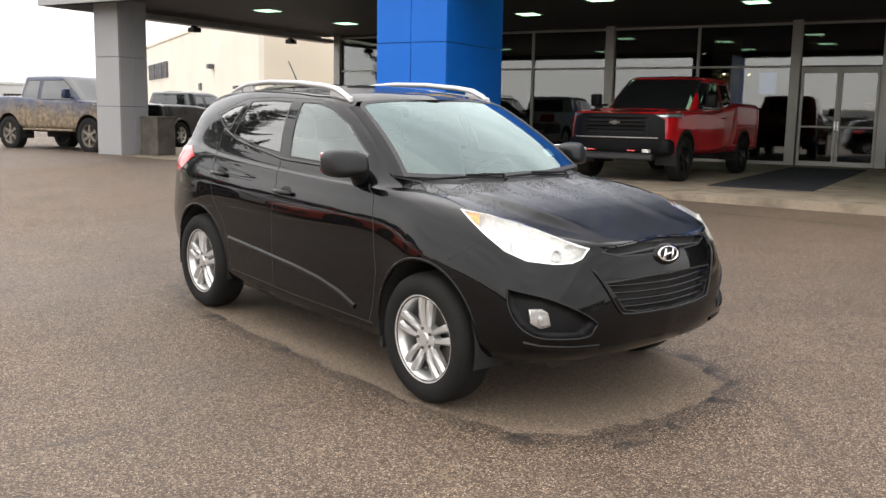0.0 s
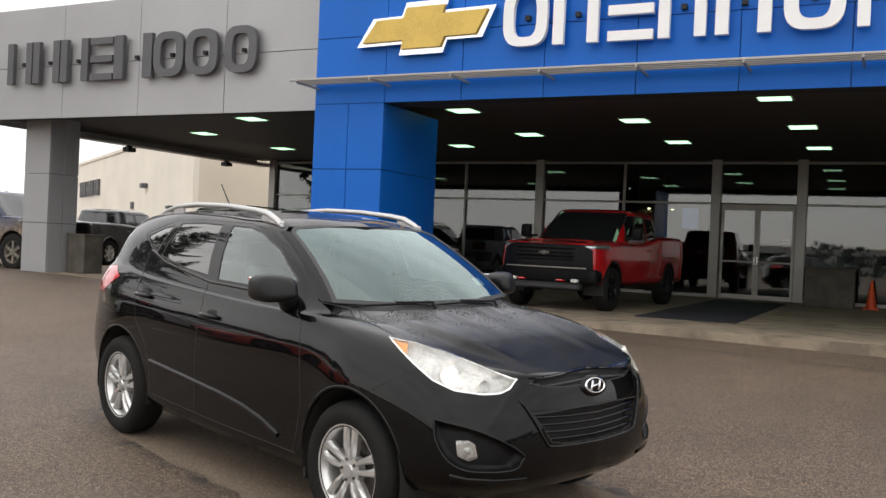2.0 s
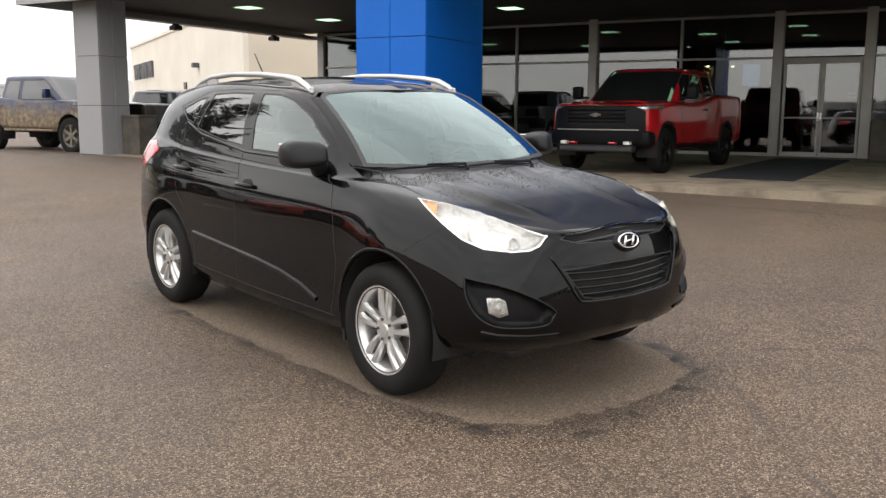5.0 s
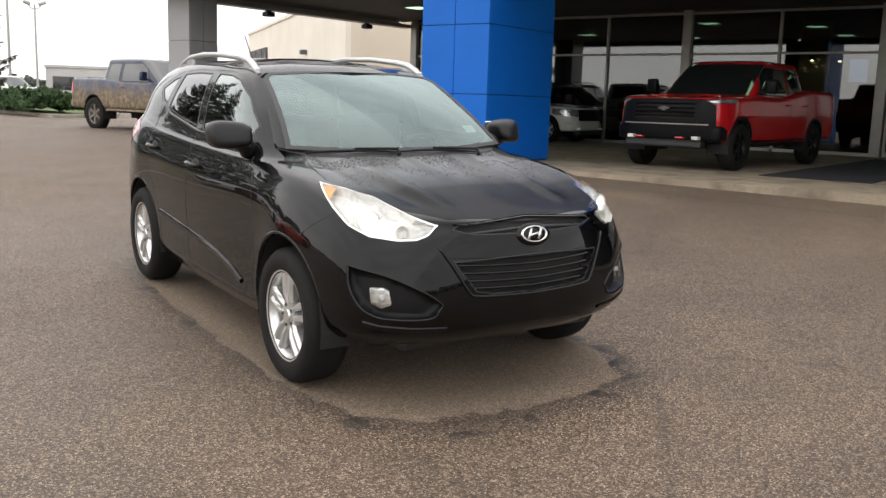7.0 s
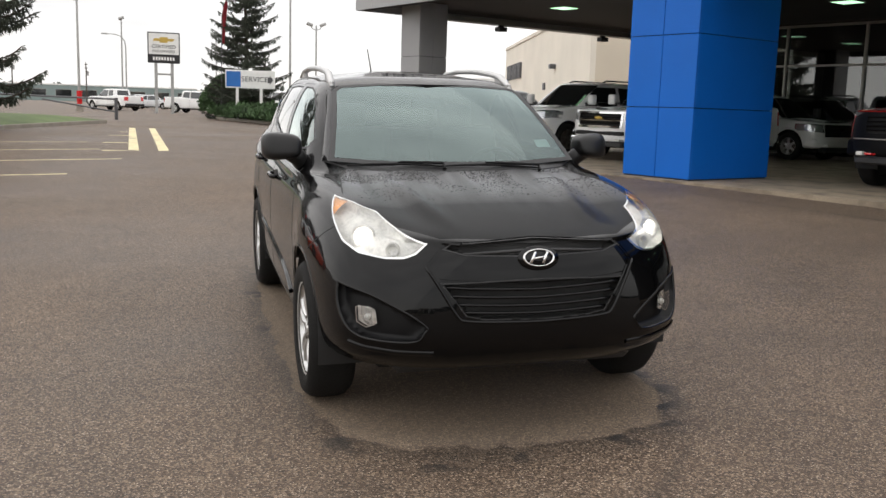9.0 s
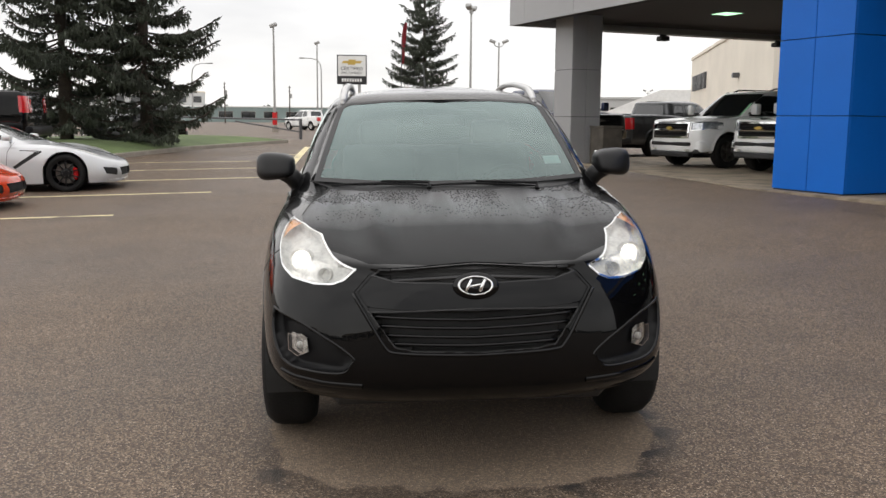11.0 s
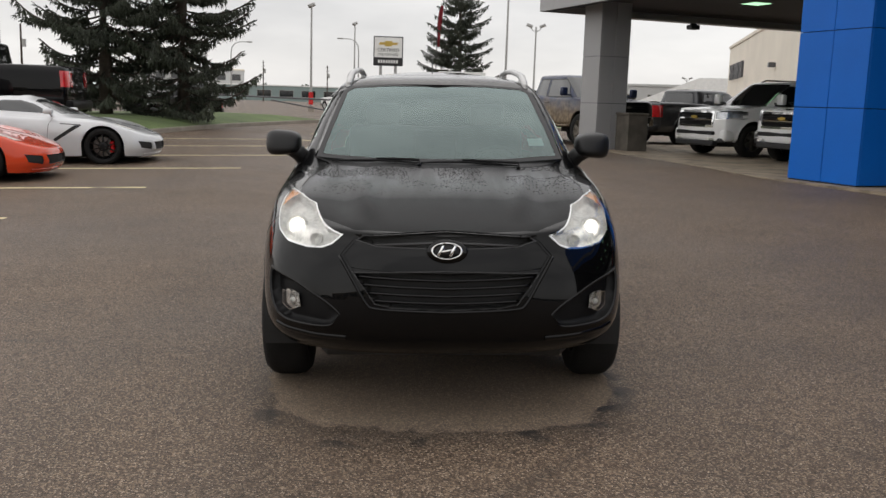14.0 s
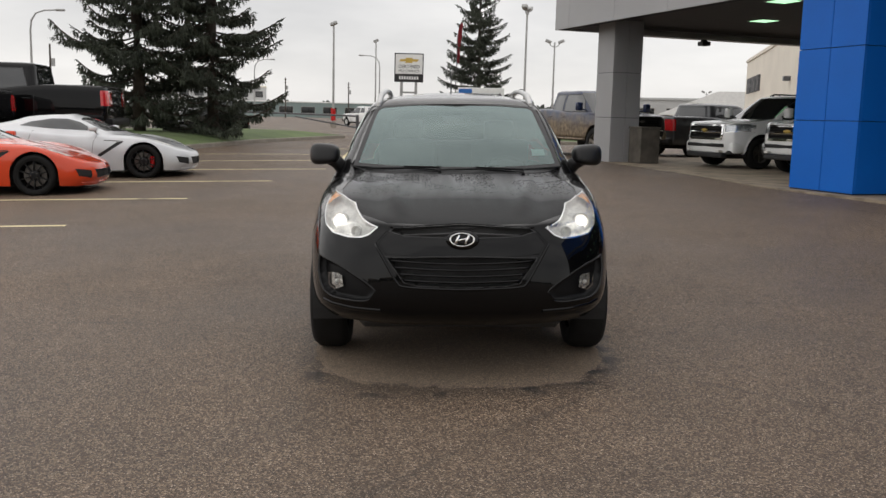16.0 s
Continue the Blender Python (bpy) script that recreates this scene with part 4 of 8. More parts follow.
def ease(bm):
    """The windscreen as an even pane: x as a quadratic of y and z."""
    co = np.array([v.co[:] for v in bm.verts])
    terms = lambda c: np.stack([np.ones(len(c)), c[:, 2], c[:, 2] ** 2, c[:, 1] ** 2], 1)
    k = np.linalg.lstsq(terms(co), co[:, 0], rcond=None)[0]
    k[0] += 0.10 * k[3] * np.mean(co[:, 1] ** 2)
    k[3] *= 0.52
    out = bmesh.new()
    out.faces.layers.int.new("mark")
    rows = []
    for j in range(25):
        t = j / 24
        row = []
        for i in range(41):
            c = i / 20 - 1
            a = abs(c)
            low = 1.132 + 0.018 * max(0, a - 0.5) / 0.5
            top = 1.566 - 0.018 * min(1, max(0, a - 0.5) / 0.42) - 0.03 * max(0, a - 0.92) / 0.08
            y = c * (0.715 - 0.115 * t)
            z = low + (top - low) * t
            row.append(out.verts.new((k[0] + k[1] * z + k[2] * z * z + k[3] * y * y, y, z)))
        rows.append(row)
    for p, q in zip(rows, rows[1:]):
        for i in range(40):
            out.faces.new((p[i], p[i + 1], q[i + 1], q[i]))
    bm.free()
    return out


class Skin:
    """The finished shell, to lay things onto."""

    def __init__(self, bm):
        from mathutils.bvhtree import BVHTree
        self.tree = BVHTree.FromBMesh(bm)

    def at(self, origin, way):
        p, n, _, _ = self.tree.ray_cast(Vector(origin), Vector(way).normalized())
        if p is not None and n.dot(Vector(way)) > 0:
            n = -n
        return p, n

    def side(self, x, z, s):
        return self.at((x, s * 2.5, z), (0, -s, 0))

    def top(self, x, y):
        return self.at((x, y, 3), (0, 0, -1))

    def nose(self, y, z):
        return self.at((4, y, z), (-1, 0, 0))

    def line(self, kind, pts, s=1, steps=8):
        out = []
        for a, b in zip(pts, pts[1:]):
            for i in range(steps):
                t = i / steps
                q = (a[0] + (b[0] - a[0]) * t, a[1] + (b[1] - a[1]) * t)
                out.append(q)
        out.append(pts[-1])
        res = []
        for q in out:
            p, n = self.side(q[0], q[1], s) if kind == "side" else self.top(q[0], s * q[1]) if kind == "top" else self.nose(s * q[0], q[1])
            if p is not None:
                res.append((p, n))
        return res


def strip_on(bm, line, width, out, sink=0.004):
    """A low ribbon along a line on the shell, with sides."""
    rings = []
    for i, (p, n) in enumerate(line):
        d = (line[min(i + 1, len(line) - 1)][0] - line[max(i - 1, 0)][0]).normalized()
        w = d.cross(n).normalized() * width / 2
        rings.append([bm.verts.new(q) for q in (p + w - n * sink, p + w * 0.6 + n * out, p - w * 0.6 + n * out, p - w - n * sink)])
    for a, b in zip(rings, rings[1:]):
        for k in range(3):
            bm.faces.new((a[k], a[k + 1], b[k + 1], b[k]))
    bmesh.ops.recalc_face_normals(bm, faces=bm.faces)
    return bm


def corner_view(s):
    return lambda co: (0.7071 * (co.x - s * co.y), co.z)


LAMP = [(1.116, 0.893), (0.923, 0.948), (0.771, 0.990), (0.614, 1.019), (0.475, 1.035), (0.608, 0.940), (0.709, 0.874), (0.818, 0.835), (0.951, 0.822), (1.035, 0.827), (1.081, 0.847)]
POCKET = [(0.728, 0.706), (0.92, 0.668), (1.08, 0.602), (1.16, 0.545), (1.157, 0.52), (1.115, 0.476), (0.958, 0.472), (0.861, 0.487), (0.785, 0.535), (0.735, 0.62)]
FOG = [(0.838, 0.612), (0.90, 0.612), (0.928, 0.60), (0.942, 0.54), (0.90, 0.524), (0.848, 0.545)]
GRILLE = [(-0.487, 0.806), (-0.43, 0.870), (-0.385, 0.902), (0, 0.919), (0.385, 0.902), (0.43, 0.870), (0.487, 0.806), (0.335, 0.579), (0.26, 0.565), (0, 0.558), (-0.26, 0.565), (-0.335, 0.579)]
SLOT = [(-0.415, 0.870), (-0.375, 0.899), (0, 0.914), (0.375, 0.899), (0.415, 0.870), (0.32, 0.845), (0, 0.838), (-0.32, 0.845)]
MOUTH = [(-0.458, 0.765), (0, 0.748), (0.458, 0.765), (0.325, 0.586), (0.25, 0.573), (0, 0.566), (-0.25, 0.573), (-0.325, 0.586)]
SCREEN = [(-0.715, 1.150), (-0.36, 1.132), (0.36, 1.132), (0.715, 1.150), (0.60, 1.52), (0.55, 1.548), (0.3, 1.566), (-0.3, 1.566), (-0.55, 1.548), (-0.60, 1.52)]
DLO = [(-0.22, 1.170), (0.62, 1.160), (0.665, 1.25), (0.38, 1.43), (0.12, 1.528), (-0.08, 1.556), (-0.62, 1.562), (-0.98, 1.545), (-1.385, 1.435), (-1.2, 1.32)]
FRONT_GLASS = [(-0.185, 1.188), (0.44, 1.180), (0.575, 1.20), (0.60, 1.255), (0.34, 1.415), (0.10, 1.508), (-0.06, 1.535), (-0.255, 1.540)]
REAR_GLASS = [(-0.30, 1.205), (-0.365, 1.540), (-0.62, 1.543), (-0.90, 1.530), (-1.005, 1.275), (-0.8, 1.243)]
QUARTER_GLASS = [(-1.075, 1.318), (-0.985, 1.510), (-1.12, 1.490), (-1.335, 1.42), (-1.20, 1.343)]
TAIL = [(-1.455, 1.115), (-1.62, 1.180), (-1.97, 1.15), (-2.0, 1.0), (-1.70, 0.985)]


def black_suv():
    root = thing("crossover_car", "glossy black compact crossover with rain drops on its bonnet", "car", CAR_M)
    bm = cage([[(x, y * 1.012, z) for x, y, z in row] for row in suv_rows()], 120, 96)
    low = [e for e in bm.edges if e.is_boundary and all(v.co.z > 1.5 for v in e.verts)]
    if low:
        bmesh.ops.contextual_create(bm, geom=low)
    for v in bm.verts:
        # two soft ridges along the bonnet
        if 0.95 < v.co.x < 1.98 and v.co.z > 0.93:
            y0 = 0.50 - 0.16 * (v.co.x - 0.95)
            w = math.sin(math.pi * min(1, (v.co.x - 0.95) / 0.5) / 2) * min(1, (1.98 - v.co.x) / 0.25)
            d = abs(v.co.y) - y0
            v.co.z += w * (0.018 * math.exp(-(d / 0.042) ** 2) - 0.011 * math.exp(-((d - 0.11) / 0.07) ** 2))
    skin = Skin(bm)
    nose = lambda co: co.x > 1.2
    g_bm = lift(bm, carve(bm, GRILLE, FRONT, nose), -0.006)
    ws = lift(bm, carve(bm, SCREEN, FRONT, lambda co: 0 < co.x < 1.2 and co.z > 1.1), -0.004)
    for s in (1, -1):
        half = lambda co, s=s: co.y * s > 0.42
        for cx, r in ((1.32, 0.402), (-1.32, 0.408)):
            bmesh.ops.delete(bm, geom=carve(bm, arch(cx, 0.365, r), SIDE, half), context="FACES")
        front = lambda co, s=s: co.y * s > 0.2 and co.x > 1.2
        view = corner_view(s)
        # headlamp
        lens = lift(bm, carve(bm, LAMP, view, front), 0.002)
        lamp = new("headlamp")
        lamp.parent = root
        tagged(lamp, "clear headlamp with an amber corner, lit low")
        back = lens.copy()
        back.normal_update()
        for v in back.verts:
            if not v.is_boundary:
                v.co -= v.normal * 0.045
        part("reflector", back, M_REFLECTOR, lamp, smooth=True)
        part("chrome_edge", rim_of(lens, 0.007, 0.001), M_CHROME, lamp)
        amb = lens.copy()
        am = carve(amb, [(0.40, 0.9), (0.565, 0.9), (0.58, 1.06), (0.40, 1.06)], view, lambda co: True)
        part("turn_signal", lift(amb, am, -0.008, keep=True), M_AMBER, lamp, "amber turn signal", smooth=True)
        amb.free()
        part("lens", lens, M_LENS, lamp, smooth=True).visible_shadow = False
        for t, z, r in ((1.815, 0.915, 0.052), (1.955, 0.872, 0.030)):
            p, n = skin.at((t + 0.5, s * (0.70 if t < 1.9 else 0.60) + s * 0.5, z), (-1, -s, 0))
            if p is None:
                continue
            c = p - n * 0.034
            q = Matrix.Translation(c) @ Vector((1, s * 0.35, 0.05)).to_track_quat("Z", "Y").to_matrix().to_4x4()
            ring = spin(bmesh.new(), [(r * 0.55, -0.02), (r * 0.75, 0.0), (r, 0.014), (r * 1.06, 0.01), (r * 1.05, -0.015)], 28, "z")
            bmesh.ops.transform(ring, matrix=q, verts=ring.verts)
            part("projector_ring", ring, M_REFLECTOR, lamp, smooth=True)
            if r > 0.05:
                bulb = spin(bmesh.new(), [(0.0005, 0.012), (r * 0.26, 0.010), (r * 0.42, 0.0), (r * 0.42, -0.016)], 20, "z")
                bmesh.ops.transform(bulb, matrix=q, verts=bulb.verts)
                part("bulb", bulb, M_LAMP_ON, lamp, "lit low-beam lamp", smooth=True)
        # fog lamp in its pocket
        pk = lift(bm, carve(bm, POCKET, view, front), 0.0)
        rim_line = []
        loop = [Vector(q) for q in (*POCKET, POCKET[0])]
        for i in range(61):
            c, z = spline(loop, i / 60)
            p, n = skin.at((0.7071 * c + 2, s * (2 - 0.7071 * c), z), (-1, -s, 0))
            rim_line.append((p, n))
        part("fog_pocket_edge", strip_on(bmesh.new(), rim_line, 0.012, 0.004, 0.005), M_BLACK_PAINT, root, smooth=True)
        fl = pk.copy()
        fog = lift(fl, carve(fl, FOG, view, front), -0.016)
        fl.free()
        for v in pk.verts:
            if not v.is_boundary:
                v.co.x -= 0.045
                v.co.y -= s * 0.03
        part("fog_pocket", pk, M_SATIN, root, smooth=True)
        fogl = new("fog_lamp")
        fogl.parent = root
        tagged(fogl, "clear four-sided fog lamp")
        fb = fog.copy()
        for v in fb.verts:
            v.co.x -= 0.02
            v.co.y -= s * 0.014
        part("reflector", fb, M_FOG_BOWL, fogl, smooth=True)
        part("chrome_edge", rim_of(fog, 0.003, 0.001), M_CHROME, fogl)
        cc = sum((v.co for v in fog.verts), Vector()) / len(fog.verts)
        ball = bmesh.new()
        bmesh.ops.create_uvsphere(ball, u_segments=12, v_segments=8, radius=0.014, matrix=Matrix.Translation(cc - Vector((0.018, s * 0.012, 0))))
        part("bulb", ball, M_REFLECTOR, fogl, smooth=True)
        part("lens", fog, M_LENS, fogl, smooth=True).visible_shadow = False
        # side glazing
        up = lambda co, s=s: co.y * s > 0.3 and co.z > 1.05
        dlo = lift(bm, carve(bm, DLO, SIDE, up), -0.002)
        for nm, poly, mt in (("front_window", FRONT_GLASS, M_GLASS_SIDE), ("rear_window", REAR_GLASS, M_GLASS_DARK), ("quarter_window", QUARTER_GLASS, M_GLASS_DARK)):
            gl = lift(dlo, carve(dlo, poly, SIDE, up), -0.003)
            part("window_seal", rim_of(gl, 0.010, 0.003), M_BLACK_TRIM, root)
            part(nm, gl, mt, root, smooth=True).visible_shadow = False
        part("window_surround", dlo, M_BLACK_PAINT, root, smooth=True)
        tl = lift(bm, carve(bm, TAIL, SIDE, lambda co, s=s: co.y * s > 0.35 and co.x < -1.4), 0.003)
        part("tail_lamp", tl, M_RED_LENS, root, "red wrap-round tail lamp", smooth=True)
        # seams, trim, handles
        for nm, pts in (("door_seam", [(-0.275, 1.16), (-0.23, 1.03), (-0.235, 0.75), (-0.255, 0.48), (-0.26, 0.33)]), ("door_seam", [(0.72, 1.10), (0.82, 1.05), (0.872, 0.89), (0.905, 0.64), (0.855, 0.42), (0.82, 0.34)]),
                        ("door_seam", [(-1.19, 1.30), (-1.13, 1.04), (-1.09, 0.85), (-0.93, 0.70), (-0.875, 0.55), (-0.86, 0.36)]), ("sill_seam", [(-0.84, 0.365), (0.0, 0.335), (0.85, 0.33)]),
                        ("bumper_seam", [(1.50, 0.79), (1.56, 0.83), (1.70, 0.925)])):
            part(nm, strip_on(bmesh.new(), skin.line("side", pts, s), 0.007, 0.0012, 0.001), M_DARK, root)
        part("bonnet_seam", strip_on(bmesh.new(), skin.line("top", [(0.885, 0.60), (0.96, 0.645), (1.08, 0.685), (1.30, 0.718), (1.44, 0.735)], s), 0.008, 0.0012, 0.001), M_DARK, root)
        part("door_moulding", strip_on(bmesh.new(), skin.line("side", [(-0.86, 0.585), (-0.5, 0.562), (-0.26, 0.545), (0.05, 0.523), (0.30, 0.495), (0.52, 0.45), (0.68, 0.395)], s), 0.035, 0.012, 0.003), M_BLACK_PAINT, root, smooth=True)
        part("waist_moulding", strip_on(bmesh.new(), skin.line("side", [(-1.17, 1.325), (-0.9, 1.253), (-0.25, 1.172), (0.58, 1.160)], s), 0.02, 0.006, 0.003), M_BLACK_PAINT, root, smooth=True)
        part("bumper_crease", strip_on(bmesh.new(), skin.line("nose", [(0.46, 0.422), (0.62, 0.424), (0.74, 0.434), (0.80, 0.45)], s), 0.028, 0.008, 0.004), M_BLACK_PAINT, root, smooth=True)
        for hx, hz in ((-0.10, 0.978), (-1.0, 1.022)):
            p, n = skin.side(hx, hz, s)
            cup = bmesh.new()
            bmesh.ops.create_uvsphere(cup, u_segments=20, v_segments=10, radius=1.0, matrix=Matrix.Translation(p + Vector((0.01, s * -0.008, -0.002))) @ Matrix.Diagonal((0.075, 0.012, 0.042, 1)))
            handle = part("handle_cup", cup, M_DARK, root, smooth=True)
            hb = bmesh.new()
            tube(hb, [p + Vector((-0.10, s * 0.004, 0.006)), p + Vector((-0.075, s * 0.028, 0.006)), p + Vector((0.0, s * 0.038, 0.004)), p + Vector((0.075, s * 0.028, 0.0)), p + Vector((0.10, s * 0.004, -0.002))], [0.010, 0.013, 0.014, 0.013, 0.010], 8, 1.2)
            part("door_handle", hb, M_BLACK_PAINT, root, smooth=True)
        # mirror
        mir = new("mirror")
        mir.parent = root
        sh = bmesh.new()
        bmesh.ops.create_uvsphere(sh, u_segments=28, v_segments=18, radius=1.0)
        for v in sh.verts:
            c = [math.copysign(abs(q) ** 0.62, q) for q in v.co]
            k = (c[1] * s + 1) / 2
            v.co = Vector((0.655 + 0.115 * c[0] * (1.0 if c[0] < 0 else 1 - 0.25 * k) - 0.055 * k * k - 0.02 * c[2] * max(0, c[0]), s * (0.830 + 0.215 * k), 1.212 + 0.082 * c[2] * (0.86 + 0.14 * k) + 0.012 * (1 - k) * max(0, -c[2])))
        bmesh.ops.recalc_face_normals(sh, faces=sh.faces)
        part("mirror_shell", sh, M_MIRROR, mir, smooth=True)
        part("mirror_glass", a_box(0.505, 0.526, min(s * 0.87, s * 1.02), max(s * 0.87, s * 1.02), 1.155, 1.27, bevel=0.005), M_CHROME, mir)
        part("mirror_foot", tube(bmesh.new(), [(0.60, s * 0.78, 1.05), (0.62, s * 0.815, 1.11), (0.645, s * 0.85, 1.155), (0.655, s * 0.90, 1.18)], [0.045, 0.055, 0.055, 0.05], 10, 0.9), M_MIRROR, mir, smooth=True)
        # roof rail
        rail = new("roof_rail")
        rail.parent = root
        tagged(rail, "satin silver roof rail")
        pts = []
        for x, y, h in ((0.17, 0.578, -0.005), (0.10, 0.575, 0.018), (0.0, 0.57, 0.04), (-0.15, 0.565, 0.052), (-0.5, 0.56, 0.056), (-0.9, 0.558, 0.054), (-1.2, 0.555, 0.045), (-1.38, 0.55, 0.022), (-1.5, 0.545, -0.004)):
            p, n = skin.top(x, s * y)
            pts.append(p + Vector((0, 0, h)))
        part("rail_bar", tube(bmesh.new(), pts, [0.016, 0.022, 0.024, 0.023, 0.022, 0.022, 0.022, 0.02, 0.012], 10, 0.85), M_RAIL, rail, smooth=True)
        for k in (1, 2, 6, 7):
            part("rail_foot", a_box(pts[k].x - 0.07, pts[k].x + 0.07, pts[k].y - 0.014, pts[k].y + 0.014, pts[k].z - 0.06, pts[k].z - 0.004, bevel=0.008), M_RAIL, rail)
        # wheel wells
        for cx in (1.32, -1.32):
            well = bmesh.new()
            rad, n = 0.40, 20
            a = [well.verts.new((cx + rad * math.cos(math.pi * (1.15 * i / n - 0.075)), s * 0.90, 0.365 + rad * math.sin(math.pi * (1.15 * i / n - 0.075)))) for i in range(n + 1)]
            b = [well.verts.new((v.co.x, s * 0.55, v.co.z)) for v in a]
            for i in range(n):
                well.faces.new((a[i], a[i + 1], b[i + 1], b[i]))
            well.faces.new(b)
            part("wheel_well", well, M_DARK, root)
            lipb = bmesh.new()
            line = [skin.side(cx + 0.408 * math.cos(math.pi * i / 24), 0.365 + 0.41 * math.sin(math.pi * i / 24), s) for i in range(25)]
            line = [q for q in line if q[0] is not None]
            part("arch_lip", strip_on(lipb, line, 0.018, 0.002, 0.01), M_BLACK_PAINT, root, smooth=True)
        part("mud_flap", a_box(0.85, 0.87, min(s * 0.70, s * 0.845), max(s * 0.70, s * 0.845), 0.18, 0.42, bevel=0.008), M_BLACK_TRIM, root)
    # nose: gloss panel, slot, mouth with slats, badge
    gn = new("grille")
    gn.parent = root
    part("grille_frame", rim_of(g_bm, 0.012, 0.003), M_BLACK_PAINT, gn, smooth=True)
    for poly, deep in ((SLOT, 0.035), (MOUTH, 0.05)):
        hole = lift(g_bm, carve(g_bm, poly, FRONT, nose), 0.0)
        part("opening_edge", rim_of(hole, 0.006, 0.003), M_BLACK_TRIM, gn)
        for v in hole.verts:
            if not v.is_boundary:
                v.co.x -= deep
        part("opening", hole, M_DARK, gn)
    part("grille_panel", g_bm, M_BLACK_PAINT, gn, smooth=True)
    for z, w in ((0.735, 0.435), (0.700, 0.412), (0.665, 0.388), (0.630, 0.36), (0.597, 0.335)):
        pts = []
        for i in range(17):
            y = w * (i / 8 - 1)
            p, n = skin.nose(y, z + 0.012 * (y / 0.4) ** 2)
            pts.append(p - Vector((0.014, 0, 0)))
        part("slat", tube(bmesh.new(), pts, 0.009, 6, 0.8), M_BLACK_PAINT, gn, smooth=True)
    pts = [skin.nose(0.33 * (i / 8 - 1), 0.868 - 0.002 * abs(i - 8))[0] - Vector((0.012, 0, 0)) for i in range(17)]
    part("slat", tube(bmesh.new(), pts, 0.008, 6), M_BLACK_TRIM, gn, smooth=True)
    p, n = skin.nose(0, 0.835)
    q = Matrix.Translation(p + n * 0.006) @ n.to_track_quat("Z", "Y").to_matrix().to_4x4()
    badge = new("badge")
    badge.parent = root
    tagged(badge, "chrome oval emblem on a black disc")
    disc = spin(bmesh.new(), [(0.0005, 0.0), (0.086, 0.0), (0.092, -0.012)], 36, "z")
    bmesh.ops.transform(disc, matrix=q @ Matrix.Diagonal((1.02, 0.60, 1, 1)), verts=disc.verts)
    part("badge_disc", disc, M_BLACK_PAINT, badge, smooth=True)
    ringb = spin(bmesh.new(), [(0.060, 0.004), (0.063, 0.009), (0.068, 0.009), (0.071, 0.002)], 40, "z")
    bmesh.ops.transform(ringb, matrix=q @ Matrix.Diagonal((1.02, 0.56, 1, 1)), verts=ringb.verts)
    part("badge_ring", ringb, M_CHROME, badge, smooth=True)
    for line, r in (([(-0.042, -0.026, 0.006), (-0.03, 0.0, 0.008), (-0.018, 0.026, 0.006)], 0.009), ([(0.018, -0.026, 0.006), (0.03, 0.0, 0.008), (0.042, 0.026, 0.006)], 0.009), ([(-0.03, -0.006, 0.008), (0.0, 0.0, 0.009), (0.03, 0.006, 0.008)], 0.006)):
        bar = tube(bmesh.new(), [(0.9 * x, 0.9 * y, z) for x, y, z in line], r * 0.85, 6)
        bmesh.ops.transform(bar, matrix=q, verts=bar.verts)
        part("badge_bar", bar, M_CHROME, badge, smooth=True)
    edge = [(-0.49, 0.80), (-0.43, 0.70), (-0.365, 0.592), (-0.32, 0.570), (-0.16, 0.562), (0, 0.560), (0.16, 0.562), (0.32, 0.570), (0.365, 0.592), (0.43, 0.70), (0.49, 0.80)]
    part("mouth_moulding", tube(bmesh.new(), [p + n * 0.001 for p, n in skin.line("nose", [tuple(spline([Vector(q) for q in edge], i / 40)) for i in range(41)], 1, 1)], 0.0075, 8), M_BLACK_PAINT, gn, smooth=True)
    # windscreen
    ws = ease(ws)
    # painted pillar edge between the pane and the shell
    ws.verts.ensure_lookup_table()
    for col, s in ((0, -1), (40, 1)):
        strip = bmesh.new()
        last = None
        for j in range(25):
            a = ws.verts[j * 41 + col].co
            p, n = skin.nose(a.y + s * 0.022, a.z)
            if p is None:
                continue
            ring = [strip.verts.new(q) for q in (a + Vector((0.001, -s * 0.004, 0.002)), a.lerp(p, 0.5) + n * 0.006, p + n * 0.002)]
            if last:
                strip.faces.new((last[0], last[1], ring[1], ring[0]))
                strip.faces.new((last[1], last[2], ring[2], ring[1]))
            last = ring
        bmesh.ops.recalc_face_normals(strip, faces=strip.faces)
        part("pillar_edge", strip, M_BLACK_PAINT, root, smooth=True)
    part("screen_seal", rim_of(ws, 0.03, 0.002), M_BLACK_TRIM, root)
    band = ws.copy()
    bf = carve(band, [(-0.8, 1.515), (0.8, 1.515), (0.8, 1.62), (-0.8, 1.62)], FRONT, lambda co: True)
    part("shade_band", lift(band, bf, -0.003, keep=True), M_GLASS_DARK, root, "dark tinted band along the windscreen top", smooth=True)
    band.free()
    part("windscreen", ws, M_GLASS_CLEAR, root, "clear windscreen with a green tint", smooth=True).visible_shadow = False
    part("cowl", strip_on(bmesh.new(), skin.line("top", [(0.80, 0.72), (0.93, 0.60), (1.0, 0.45), (1.055, 0.2), (1.07, 0.0), (1.055, -0.2), (1.0, -0.45), (0.93, -0.60), (0.80, -0.72)]), 0.075, 0.006, 0.01), M_BLACK_TRIM, root)
